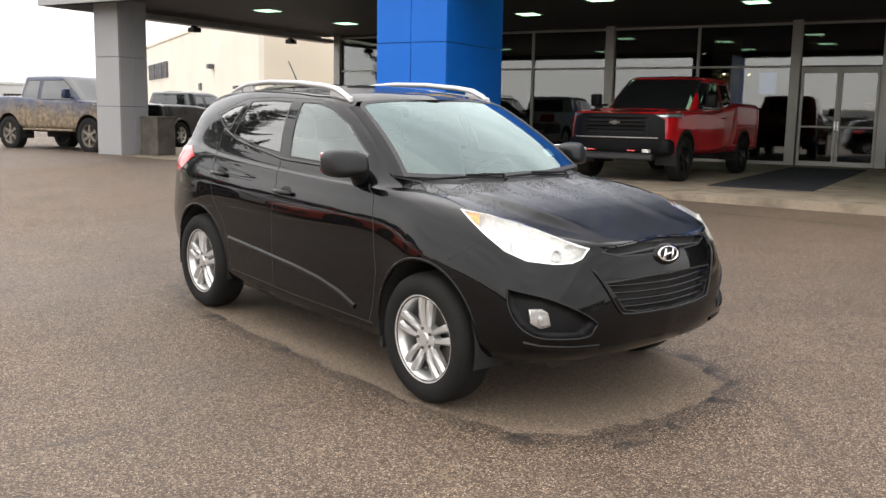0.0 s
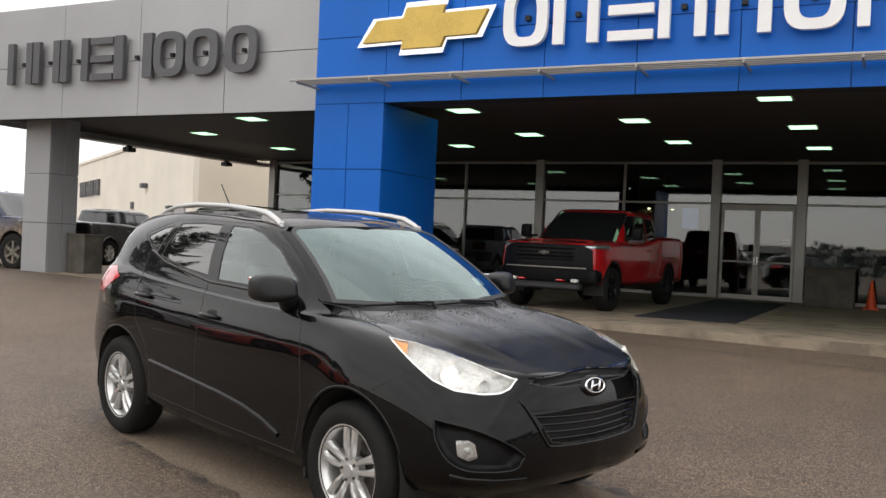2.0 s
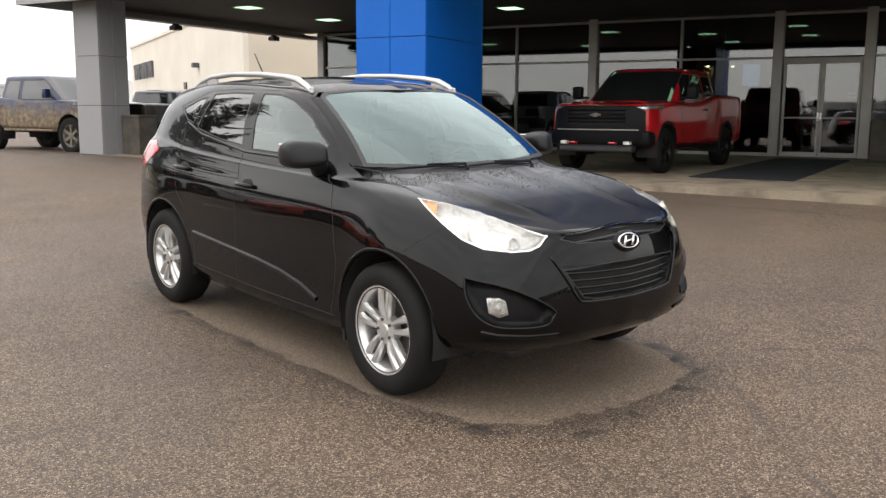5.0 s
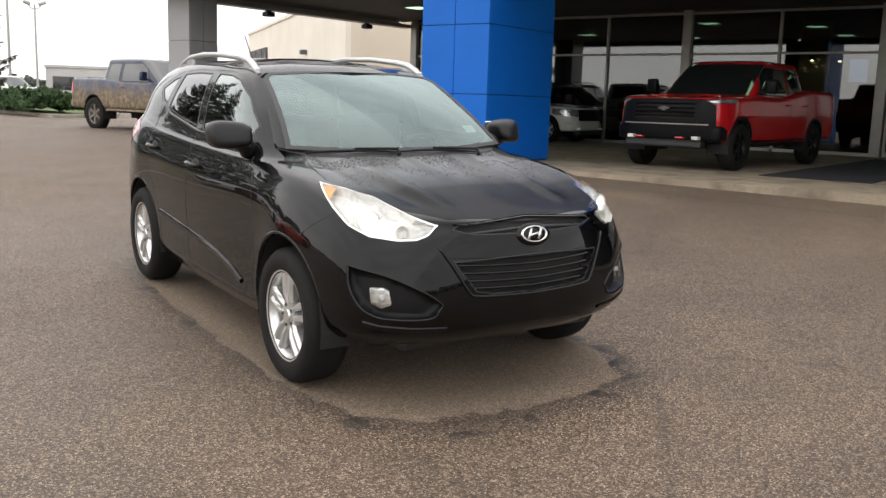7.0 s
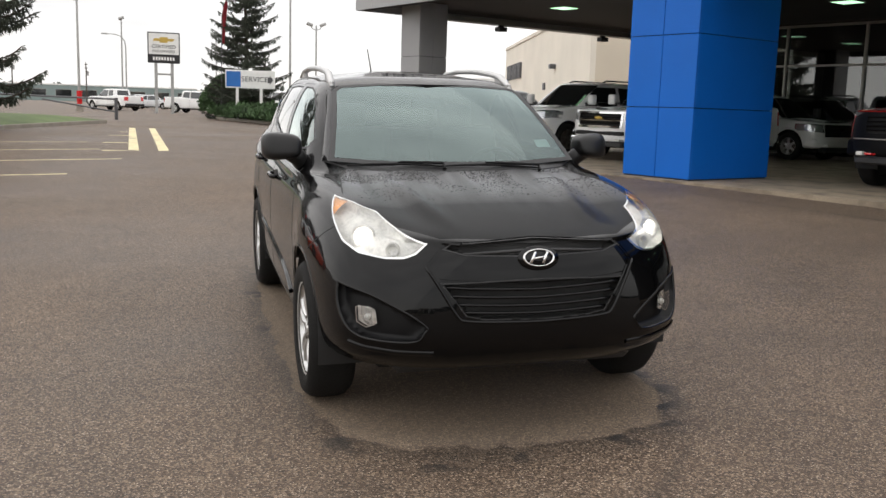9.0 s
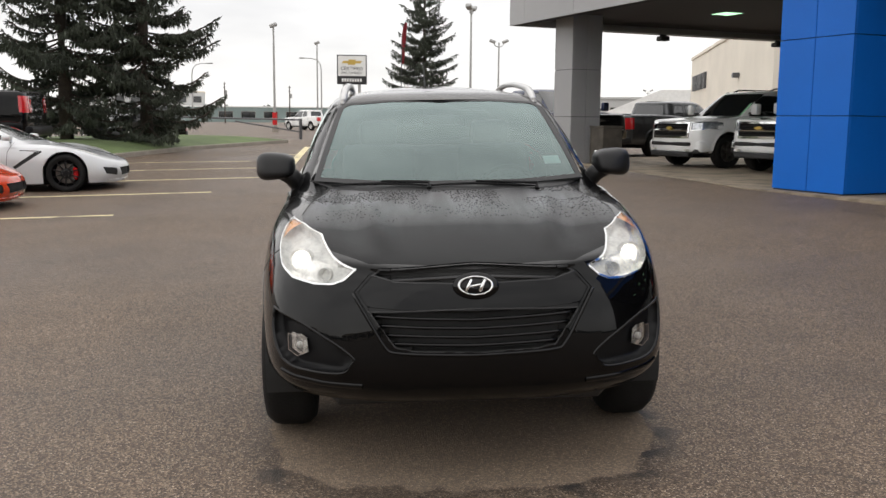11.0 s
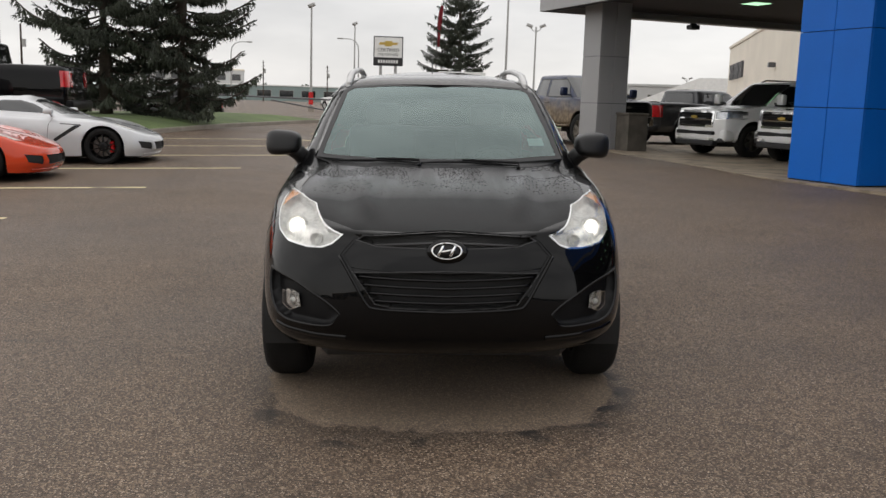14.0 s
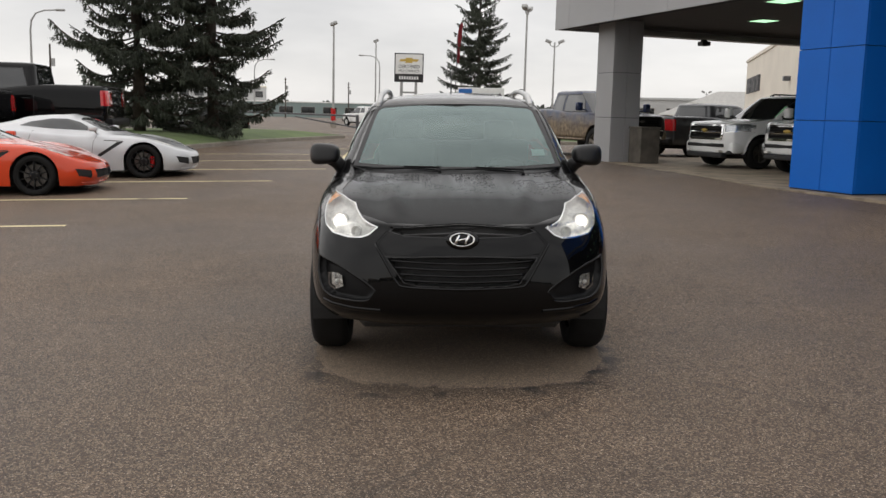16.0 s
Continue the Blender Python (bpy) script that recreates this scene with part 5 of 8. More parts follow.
    for a, b, c in (((1.075, 0.12), (1.03, 0.36), (0.95, 0.62)), ((1.045, -0.44), (1.075, -0.12), (1.075, 0.16))):
        pts = []
        for x, y in (a, b, c):
            p, n = skin.top(x - 0.02, -y)
            pts.append(p + n * 0.013)
        wip = new("wiper")
        wip.parent = root
        mid = [pts[0].lerp(pts[1], 0.5), pts[1].lerp(pts[2], 0.5)]
        part("wiper_blade", tube(bmesh.new(), [pts[0], mid[0] + Vector((0, 0, 0.006)), pts[1] + Vector((0, 0, 0.008)), mid[1] + Vector((0, 0, 0.006)), pts[2]], [0.005, 0.007, 0.008, 0.007, 0.005], 6), M_SATIN, wip)
        part("wiper_arm", tube(bmesh.new(), [pts[0] + Vector((0.03, 0, -0.012)), pts[0] + Vector((0.005, 0, 0.018)), pts[1] + Vector((0, 0, 0.02))], [0.013, 0.009, 0.006], 6), M_SATIN, wip)
    tag_bm = bmesh.new()
    q = [skin.nose(y, z)[0] + Vector((0.004, 0, 0.003)) for y, z in ((0.53, 1.215), (0.625, 1.215), (0.615, 1.255), (0.525, 1.255))]
    tag_bm.faces.new([tag_bm.verts.new(p) for p in q])
    part("windscreen_tag", tag_bm, M_WHITE, root, "small white paper tag behind the windscreen")
    lid = [(0.885, -0.60), (1.08, -0.685), (1.44, -0.735), (1.79, -0.70), (2.06, -0.42), (2.125, 0.0), (2.06, 0.42), (1.79, 0.70), (1.44, 0.735), (1.08, 0.685), (0.885, 0.60)]
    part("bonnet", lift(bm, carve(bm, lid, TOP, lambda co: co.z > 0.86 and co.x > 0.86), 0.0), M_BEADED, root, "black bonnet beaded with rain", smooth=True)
    part("body", bm, M_BLACK_PAINT, root, smooth=True)
    # aerial, rear number recess, under-tray
    p, n = skin.top(-1.42, 0.0)
    ant = new("aerial")
    ant.parent = root
    part("aerial_foot", rod(bmesh.new(), p, p + Vector((-0.01, 0, 0.03)), 0.03, 0.018, 12), M_BLACK_TRIM, ant)
    part("aerial_rod", rod(bmesh.new(), p + Vector((-0.01, 0, 0.03)), p + Vector((-0.16, 0, 0.21)), 0.006, 0.004, 8), M_BLACK_TRIM, ant)
    part("under_tray", a_box(-1.95, 1.72, -0.66, 0.66, 0.225, 0.42, bevel=0.06), M_DARK, root)
    part("chin_spoiler", a_box(1.6, 1.95, -0.60, 0.60, 0.275, 0.36, bevel=0.035), M_BLACK_TRIM, root)
    for cx in (1.32, -1.32):
        for s in (1, -1):
            wheel(root, cx, s * 0.815, 0.348, 0.225, 0.232, s, M_ALLOY)
    # cabin
    part("cabin_floor", a_box(-1.7, 0.95, -0.68, 0.68, 0.42, 0.55), M_DASH, root)
    part("dashboard", a_box(0.55, 1.0, -0.70, 0.70, 0.60, 1.09, bevel=0.06, seg=3), M_DASH, root)
    for y in (0.37, -0.37):
        seat = new("seat")
        seat.parent = root
        part("cushion", a_box(-0.35, 0.18, y - 0.24, y + 0.24, 0.55, 0.72, bevel=0.06, seg=3), M_SEAT, seat, smooth=True)
        backr = a_box(-0.12, 0.02, y - 0.23, y + 0.23, 0.66, 1.24, bevel=0.055, seg=3)
        bmesh.ops.rotate(backr, verts=backr.verts, cent=(-0.3, y, 0.66), matrix=Matrix.Rotation(radians(-14), 3, "Y"))
        part("backrest", backr, M_SEAT, seat, smooth=True)
        hr = a_box(-0.44, -0.33, y - 0.12, y + 0.12, 1.27, 1.43, bevel=0.045, seg=3)
        part("headrest", hr, M_SEAT, seat, smooth=True)
        for dy in (-0.05, 0.05):
            part("headrest_post", rod(bmesh.new(), (-0.36, y + dy, 1.16), (-0.38, y + dy, 1.30), 0.007, n=8), M_CHROME, seat)
    bench = new("rear_bench")
    bench.parent = root
    part("cushion", a_box(-1.25, -0.75, -0.62, 0.62, 0.55, 0.74, bevel=0.06, seg=3), M_SEAT, bench)
    part("backrest", a_box(-1.42, -1.24, -0.62, 0.62, 0.70, 1.22, bevel=0.06, seg=3), M_SEAT, bench)
    wheel_ring = bmesh.new()
    spin(wheel_ring, [(0.165, 0.0), (0.175, 0.014), (0.188, 0.014), (0.195, 0.0), (0.188, -0.014), (0.175, -0.014), (0.165, 0.0)], 32, "z")
    bmesh.ops.transform(wheel_ring, matrix=Matrix.Translation((0.45, 0.37, 1.02)) @ Matrix.Rotation(radians(-68), 4, "Y"), verts=wheel_ring.verts)
    part("steering_wheel", wheel_ring, M_DASH, root, smooth=True)
    part("cabin_mirror", a_box(0.27, 0.29, -0.11, 0.11, 1.42, 1.48, bevel=0.012), M_DASH, root)
    # rain on bonnet, roof front and screen edge
    rnd = random.Random(11)
    verts, faces = [], []
    count = 0
    while count < 5200:
        x, y = rnd.uniform(0.86, 1.60), rnd.uniform(-0.74, 0.74)
        if rnd.random() > (1.0 if x < 1.20 else 0.45 * (1.60 - x) / 0.40) or noise.noise(Vector((x * 5, y * 5, 0))) < -0.15:
            continue
        p, n = skin.top(x, y)
        if p is None or n.z < 0.7 or x < 1.09 - 0.28 * y * y / 0.5:
            continue
        r = rnd.choice((0.0013, 0.0017, 0.0022, 0.0028, 0.0038)) * rnd.uniform(0.8, 1.2)
        a = Vector((1, 0, 0)).cross(n).normalized()
        b = n.cross(a)
        base = len(verts)
        sx, sy = rnd.uniform(0.8, 1.3), rnd.uniform(0.8, 1.3)
        for rr, h in ((1.0, -0.0002), (0.72, 0.45)):
            for k in range(6):
                t = math.pi * k / 3
                verts.append(p + a * (r * rr * sx * math.cos(t)) + b * (r * rr * sy * math.sin(t)) + n * (r * h))
        verts.append(p + n * r * 0.6)
        for k in range(6):
            k2 = (k + 1) % 6
            faces.append((base + k, base + k2, base + 6 + k2, base + 6 + k))
            faces.append((base + 6 + k, base + 6 + k2, base + 12))
        count += 1
    me = bpy.data.meshes.new("rain_beading")
    me.from_pydata(verts, [], faces)
    me.materials.append(stuff_mat("water_bead", (0.004, 0.004, 0.0042), 0.25, 0, 0.05, 5, 50, coat=0.15, rough_vary=0.02))
    me.shade_smooth()
    drops = new("rain_beading", me)
    drops.parent = root
    tagged(drops, "clear beads of rain on the bonnet", kind="stuff")
    return root


black_suv()

# ---------------------------------------------------------------- parked trucks and utility cars
def put_at(x, y, heading, z=None):
    """A pose on the ground, heading in degrees (0 along x)."""
    return Matrix.Translation((x, y, rise(x, y) if z is None else z)) @ Matrix.Rotation(radians(heading), 4, "Z")


def big_vehicle(name, label, category, m, paint, L=5.86, W=2.06, H=1.95, base=3.74, overhang=0.97, low=0.42, r=0.41, bonnet=1.22, belt=1.26, rail=1.36,
                cab=(0.62, -1.38), bed=True, face="black", rims=None, rim_style="six", grille_mat=None, bumper=None, trim=None, fine=((54, 26), (44, 26)), group=""):
    """A pickup (bed=True) or a boxy utility car, origin under the middle between the axles."""
    root = thing(name, label, category, m, group)
    hw = W / 2
    xf = base / 2 + overhang
    xr = xf - L
    ax, bx = base / 2, -base / 2
    trim = trim or (M_FASCIA if face == "black" else M_BLACK_TRIM)
    cols = [(xf, 0), (xf - 0.03, 0.5), (xf - 0.12, 0.80), (xf - 0.32, 0.96), (ax, 1.0), (cab[0] + 0.55, 1.0), (0.0, 1.0), (cab[1], 1.0), (xr + 0.35, 1.0), (xr + 0.05, 0.97), (xr + 0.0, 0.55), (xr, 0)]
    tail = rail if bed else belt
    tops = [bonnet - 0.06, bonnet - 0.05, bonnet - 0.04, bonnet - 0.03, bonnet, belt, belt, tail if bed else belt + 0.02, tail, tail, tail, tail]

    def row(k, inset, dz=0.0, shrink=0.0):
        out = []
        for (x, yf), t in zip(cols, tops):
            sgn = 1 if x > 0 else -1
            edge = 1 if (yf < 0.98) else 0
            out.append((x - sgn * inset * (1.2 if edge else 0) - x * shrink, yf * (hw - inset) * (1 - shrink), low + (t - low) * k + dz))
        return out
    rows = [row(0.0, 0.07), row(0.10, 0.015), row(0.45, 0.0), row(0.80, 0.012), row(0.95, 0.03), row(1.0, 0.075), row(1.0, 0.16, 0.012), row(1.0, 0.55, 0.03)]
    bm = cage(rows, *fine[0])
    edge = [e for e in bm.edges if e.is_boundary and all(v.co.z > low + 0.6 for v in e.verts)]
    if edge:
        bmesh.ops.contextual_create(bm, geom=edge)
    skin = Skin(bm)
    for s in (1, -1):
        side = lambda co, s=s: co.y * s > 0.5 * hw
        for cx in (ax, bx):
            bmesh.ops.delete(bm, geom=carve(bm, arch(cx, r + 0.03, r + 0.07, 10), SIDE, side), context="FACES")
    nose = lambda co: co.x > xf - 0.7
    gz0, gz1 = low + 0.42 * (bonnet - low), bonnet - 0.10
    gw = hw * (0.60 if face == "black" else 0.66)
    shell = bm
    if face == "black":
        # the whole front below the lamps is unpainted black
        shell = lift(bm, carve(bm, [(-hw * 0.86, gz1 - 0.07), (-hw * 0.64, gz1 + 0.03), (hw * 0.64, gz1 + 0.03), (hw * 0.86, gz1 - 0.07), (hw * 0.90, low - 0.02), (-hw * 0.90, low - 0.02)], FRONT, nose), 0.002)
    grille = lift(shell, carve(shell, [(-gw, gz1), (gw, gz1), (gw * 0.98, gz0), (-gw * 0.98, gz0)], FRONT, nose), 0.004)
    gn = new("grille")
    gn.parent = root
    part("grille_frame", rim_of(grille, 0.05, 0.012), grille_mat or M_FASCIA, gn)
    for v in grille.verts:
        if not v.is_boundary:
            v.co.x -= 0.05
    part("grille_mesh", grille, M_DARK, gn)
    for k in range(5):
        z = gz0 + (gz1 - gz0) * (k + 0.7) / 5.4
        part("slat", tube(bmesh.new(), [skin.nose(gw * 0.95 * (i / 6 - 1), z)[0] + Vector((-0.004, 0, 0)) for i in range(13)], 0.016 if k != 2 else 0.03, 6), (grille_mat if k == 2 else None) or M_FASCIA, gn)
    p, n = skin.nose(0, gz0 + (gz1 - gz0) * 0.62)
    emb = bmesh.new()
    prism(emb, [(-0.15, -0.02), (-0.13, 0.035), (-0.05, 0.035), (-0.045, 0.055), (0.055, 0.055), (0.05, 0.035), (0.15, 0.035), (0.13, -0.02), (0.05, -0.02), (0.045, -0.045), (-0.055, -0.045), (-0.05, -0.02)], 0.0, 0.03, "yz")
    bmesh.ops.scale(emb, verts=emb.verts, vec=(1, 0.72, 0.72))
    bmesh.ops.translate(emb, verts=emb.verts, vec=p + Vector((0.012, 0, 0)))
    part("emblem", emb, M_GOLD if face == "gold" else M_STEEL_DARK if face == "black" else M_CHROME, gn, "small cross-shaped emblem")
    if face == "black":
        lamp_shape = lambda s: [(s * hw * 0.66, gz1 + 0.02), (s * hw * 0.985, gz1 + 0.045), (s * hw * 0.99, gz1 - 0.03), (s * hw * 0.66, gz1 - 0.055)]
    else:
        lamp_shape = lambda s: [(s * gw * 1.03, gz1 - 0.005), (s * hw * 0.985, gz1 + 0.02), (s * hw * 0.99, gz1 - 0.17), (s * gw * 1.03, gz1 - 0.21)]
    for s in (1, -1):
        front = lambda co, s=s: co.y * s > 0.3 and co.x > xf - 0.7
        view = corner_view(s)
        lamp = lift(bm, carve(bm, lamp_shape(s), FRONT, front), 0.004)
        hl = new("headlamp")
        hl.parent = root
        bk = lamp.copy()
        for v in bk.verts:
            v.co.x -= 0.03
        part("reflector", bk, M_TRUCK_LAMP, hl)
        part("lamp_edge", rim_of(lamp, 0.014, 0.004), M_BLACK_TRIM if face == "black" else M_CHROME, hl)
        part("lens", lamp, M_LENS, hl, smooth=True)
        bump_lamp = skin.nose(s * hw * 0.60, low + 0.07)[0]
        if bump_lamp is not None:
            part("fog_lamp", a_box(bump_lamp.x - 0.06, bump_lamp.x + 0.115, bump_lamp.y - 0.06, bump_lamp.y + 0.06, bump_lamp.z - 0.03, bump_lamp.z + 0.03, bevel=0.01), M_REFLECTOR, root)
        tl = lift(bm, carve(bm, [(xr - 0.05, tail - 0.10), (xr + 0.17, tail - 0.10), (xr + 0.15, tail - 0.46), (xr - 0.05, tail - 0.46)], SIDE, lambda co, s=s: co.y * s > hw * 0.6 and co.x < xr + 0.4), 0.006)
        part("tail_lamp", tl, M_RED_LENS, root, "red tail lamp", smooth=True)
        x1, x2, x3 = cab[0] + 0.48, -0.42, cab[1] + 0.06
        for x in (x1, x2, x3):
            part("door_seam", strip_on(bmesh.new(), skin.line("side", [(x, belt - 0.06), (x, low + 0.12)], s, 6), 0.012, 0.002, 0.001), M_DARK, root)
        for x in (x2 + 0.14, x3 + 0.16):
            p, n = skin.side(x, belt - 0.14, s)
            if p is not None:
                part("door_handle", tube(bmesh.new(), [p + Vector((-0.11, 0, 0)), p + Vector((-0.09, s * 0.035, 0)), p + Vector((0.09, s * 0.035, 0)), p + Vector((0.11, 0, 0))], 0.016, 6), M_CHROME if grille_mat is M_CHROME else paint, root)
        part("running_board", a_box(bx + r + 0.15, ax - r - 0.15, min(s * (hw - 0.16), s * (hw + 0.02)), max(s * (hw - 0.16), s * (hw + 0.02)), low - 0.07, low - 0.01, bevel=0.02), trim, root)
        for cx in (ax, bx):
            lipm = bmesh.new()
            rr = r + 0.075
            line = [skin.side(cx + rr * math.cos(math.pi * i / 16), r + 0.03 + rr * math.sin(math.pi * i / 16), s) for i in range(17)]
            part("arch_flare", strip_on(lipm, [q for q in line if q[0] is not None], 0.06, 0.014, 0.006), paint if face != "black" else trim, root)
            well = bmesh.new()
            a = [well.verts.new((cx + (r + 0.06) * math.cos(math.pi * (1.2 * i / 14 - 0.1)), s * (hw - 0.02), r + 0.03 + (r + 0.06) * math.sin(math.pi * (1.2 * i / 14 - 0.1)))) for i in range(15)]
            b = [well.verts.new((v.co.x, s * (hw - 0.42), v.co.z)) for v in a]
            for i in range(14):
                well.faces.new((a[i], a[i + 1], b[i + 1], b[i]))
            well.faces.new(b)
            part("wheel_well", well, M_DARK, root)
            wheel(root, cx, s * (hw - 0.135), r, 0.27, r * 0.62, s, rims or M_BLACK_ALLOY, rim_style)
        mir = new("mirror")
        mir.parent = root
        mx = cab[0] + 0.42
        ys = sorted((s * (hw + 0.06), s * (hw + 0.27)))
        part("mirror_shell", a_box(mx - 0.07, mx + 0.09, ys[0], ys[1], belt + 0.05, belt + 0.31, bevel=0.045, seg=3), trim if grille_mat is not M_CHROME else paint, mir, smooth=True)
        part("mirror_arm", a_box(mx - 0.03, mx + 0.03, min(s * (hw - 0.08), s * (hw + 0.1)), max(s * (hw - 0.08), s * (hw + 0.1)), belt + 0.06, belt + 0.11, bevel=0.012), trim, mir)
    part("body", bm, paint, root, smooth=True)
    if face == "black":
        part("fascia", shell, M_FASCIA, root, "unpainted black front fascia", smooth=True)
        part("skid_edge", tube(bmesh.new(), [skin.nose(hw * 0.78 * (i / 5 - 1), gz0 - 0.035)[0] + Vector((0.03, 0, 0)) for i in range(11)], 0.012, 6), M_ALU, root)
        for s in (1, -1):
            part("tow_hook", tube(bmesh.new(), [(xf + 0.06, s * 0.33, low + 0.07), (xf + 0.15, s * 0.33, low + 0.075), (xf + 0.15, s * 0.44, low + 0.075), (xf + 0.06, s * 0.44, low + 0.07)], 0.016, 6), M_RED_LENS, root, "red tow hook")
    elif face == "gold":
        slot = a_box(xf - 0.16, xf + 0.098, -hw * 0.70, hw * 0.70, low + 0.17, low + 0.26, bevel=0.02)
        lip = a_box(xf - 0.24, xf + 0.096, -hw * 0.93, hw * 0.93, low - 0.01, low + 0.10, bevel=0.03, seg=2)
        for b in (slot, lip):
            for v in b.verts:
                v.co.x -= 0.30 * abs(v.co.y / hw) ** 3
        part("bumper_slot", slot, M_DARK, root)
        part("bumper_lip", lip, M_BLACK_TRIM, root, smooth=True)
    bump = bumper or trim
    fb = a_box(xf - 0.22, xf + 0.09, -hw * 0.97, hw * 0.97, low + 0.02, gz0 - 0.05, bevel=0.06, seg=3)
    for v in fb.verts:
        v.co.x -= 0.30 * abs(v.co.y / hw) ** 3
    part("front_bumper", fb, bump, root, smooth=True)
    part("air_dam", a_box(xf - 0.2, xf + 0.02, -hw * 0.7, hw * 0.7, low - 0.10, low + 0.03, bevel=0.03), M_BLACK_TRIM, root)
    part("rear_bumper", a_box(xr - 0.10, xr + 0.2, -hw * 0.96, hw * 0.96, low + 0.02, low + 0.24, bevel=0.05, seg=2), bump, root, smooth=True)
    part("under_body", a_box(xr + 0.3, xf - 0.3, -hw * 0.55, hw * 0.55, low - 0.12, low + 0.2, bevel=0.04), M_DARK, root)
    if bed:
        # flat dark plate gives the shaded hollow of the bed by colour
        part("bed_shade_plate", a_box(xr + 0.10, cab[1] - 0.10, -hw + 0.16, hw - 0.16, tail + 0.0, tail + 0.022), M_DARK, root)
    # cab
    c0, c1 = cab[0] + 0.42, (cab[1] if bed else xr + 0.12)
    top = H
    yb, yt = hw - 0.09, hw - 0.26

    def ring(z, f, b, y, k):
        return [(f, 0, z), (f - 0.02, y * 0.5, z), (f - 0.08, y * 0.86, z), (f - 0.30, y, z), (f - 0.9, y * 1.01, z), ((f + b) / 2 - 0.2, y * 1.01, z), (b + 0.4, y, z), (b + 0.06, y * 0.95, z), (b, y * 0.5, z), (b, 0, z)]
    zb = belt - 0.05
    back = 0.10 if bed else 0.28
    rows = [ring(zb, c0 + 0.34, c1, yb, 0), ring(zb + 0.30 * (top - zb), c0 + 0.06, c1 + back * 0.3, yb - 0.03, 0), ring(zb + 0.75 * (top - zb), c0 - 0.36, c1 + back * 0.75, yt + 0.05, 0),
            ring(top - 0.05, c0 - 0.56, c1 + back, yt, 0), ring(top - 0.005, c0 - 0.78, c1 + back + 0.15, yt - 0.14, 0), ring(top, c0 - 1.1, c1 + back + 0.5, yt - 0.5, 0)]
    cb = cage(rows, *fine[1])
    edge = [e for e in cb.edges if e.is_boundary and all(v.co.z > belt + 0.3 for v in e.verts)]
    if edge:
        bmesh.ops.contextual_create(cb, geom=edge)
    za, zc = belt + 0.02, top - 0.13
    glass = lift(cb, carve(cb, [(-yb + 0.12, za), (yb - 0.12, za), (yt - 0.02, zc + 0.05), (-yt + 0.02, zc + 0.05)], FRONT, lambda co: co.x > c0 - 0.75), 0.003)
    part("windscreen", glass, M_GLASS_DARK if face == "tint" else M_CABIN_GLASS, root, smooth=True)
    mid = -0.42
    for s in (1, -1):
        sd = lambda co, s=s: co.y * s > yt * 0.8
        shapes = [("front_window", [(mid + 0.05, za), (c0 - 0.02, za), (c0 - 0.46, zc), (mid + 0.05, zc)]), ("rear_window", [(mid - 0.05, za), (mid - 0.05, zc), (cab[1] + 0.34, zc), (cab[1] + 0.17, za)])]
        if not bed:
            shapes.append(("quarter_window", [(cab[1] + 0.05, za), (cab[1] + 0.2, zc), (c1 + 0.52, zc), (c1 + 0.25, za)]))
        for nm, poly in shapes:
            gl = lift(cb, carve(cb, poly, SIDE, sd), 0.002)
            part("window_seal", rim_of(gl, 0.02, 0.003), M_BLACK_TRIM, root)
            part(nm, gl, M_CABIN_GLASS, root, smooth=True)
    rg = lift(cb, carve(cb, [(-yt * 0.8, za + 0.05), (yt * 0.8, za + 0.05), (yt * 0.75, zc), (-yt * 0.75, zc)], FRONT, lambda co: co.x < c1 + 0.35), 0.003)
    part("back_window", rg, M_CABIN_GLASS, root, smooth=True)
    part("cab", cb, paint, root, smooth=True)
    if not bed:
        for s in (1, -1):
            part("roof_rail", tube(bmesh.new(), [(c0 - 0.9, s * (yt - 0.12), top - 0.01), (c0 - 1.05, s * (yt - 0.12), top + 0.05), (c1 + 0.7, s * (yt - 0.12), top + 0.05), (c1 + 0.5, s * (yt - 0.12), top - 0.01)], 0.022, 6), M_BLACK_TRIM, root)
    return root


M_CABIN_GLASS = stuff_mat("dark_cabin_glass", (0.012, 0.014, 0.015), 0.04, 0, 0.2, 2, 30, coat=1.0, rough_vary=0.02)
M_RED_PAINT = paint_mat("bright_red_paint", (0.43, 0.010, 0.014), 0.25)
M_WHITE_PAINT = paint_mat("white_car_paint", (0.80, 0.80, 0.79), 0.25)
M_GREY_PAINT = paint_mat("graphite_paint", (0.06, 0.062, 0.066), 0.28, 0.3)


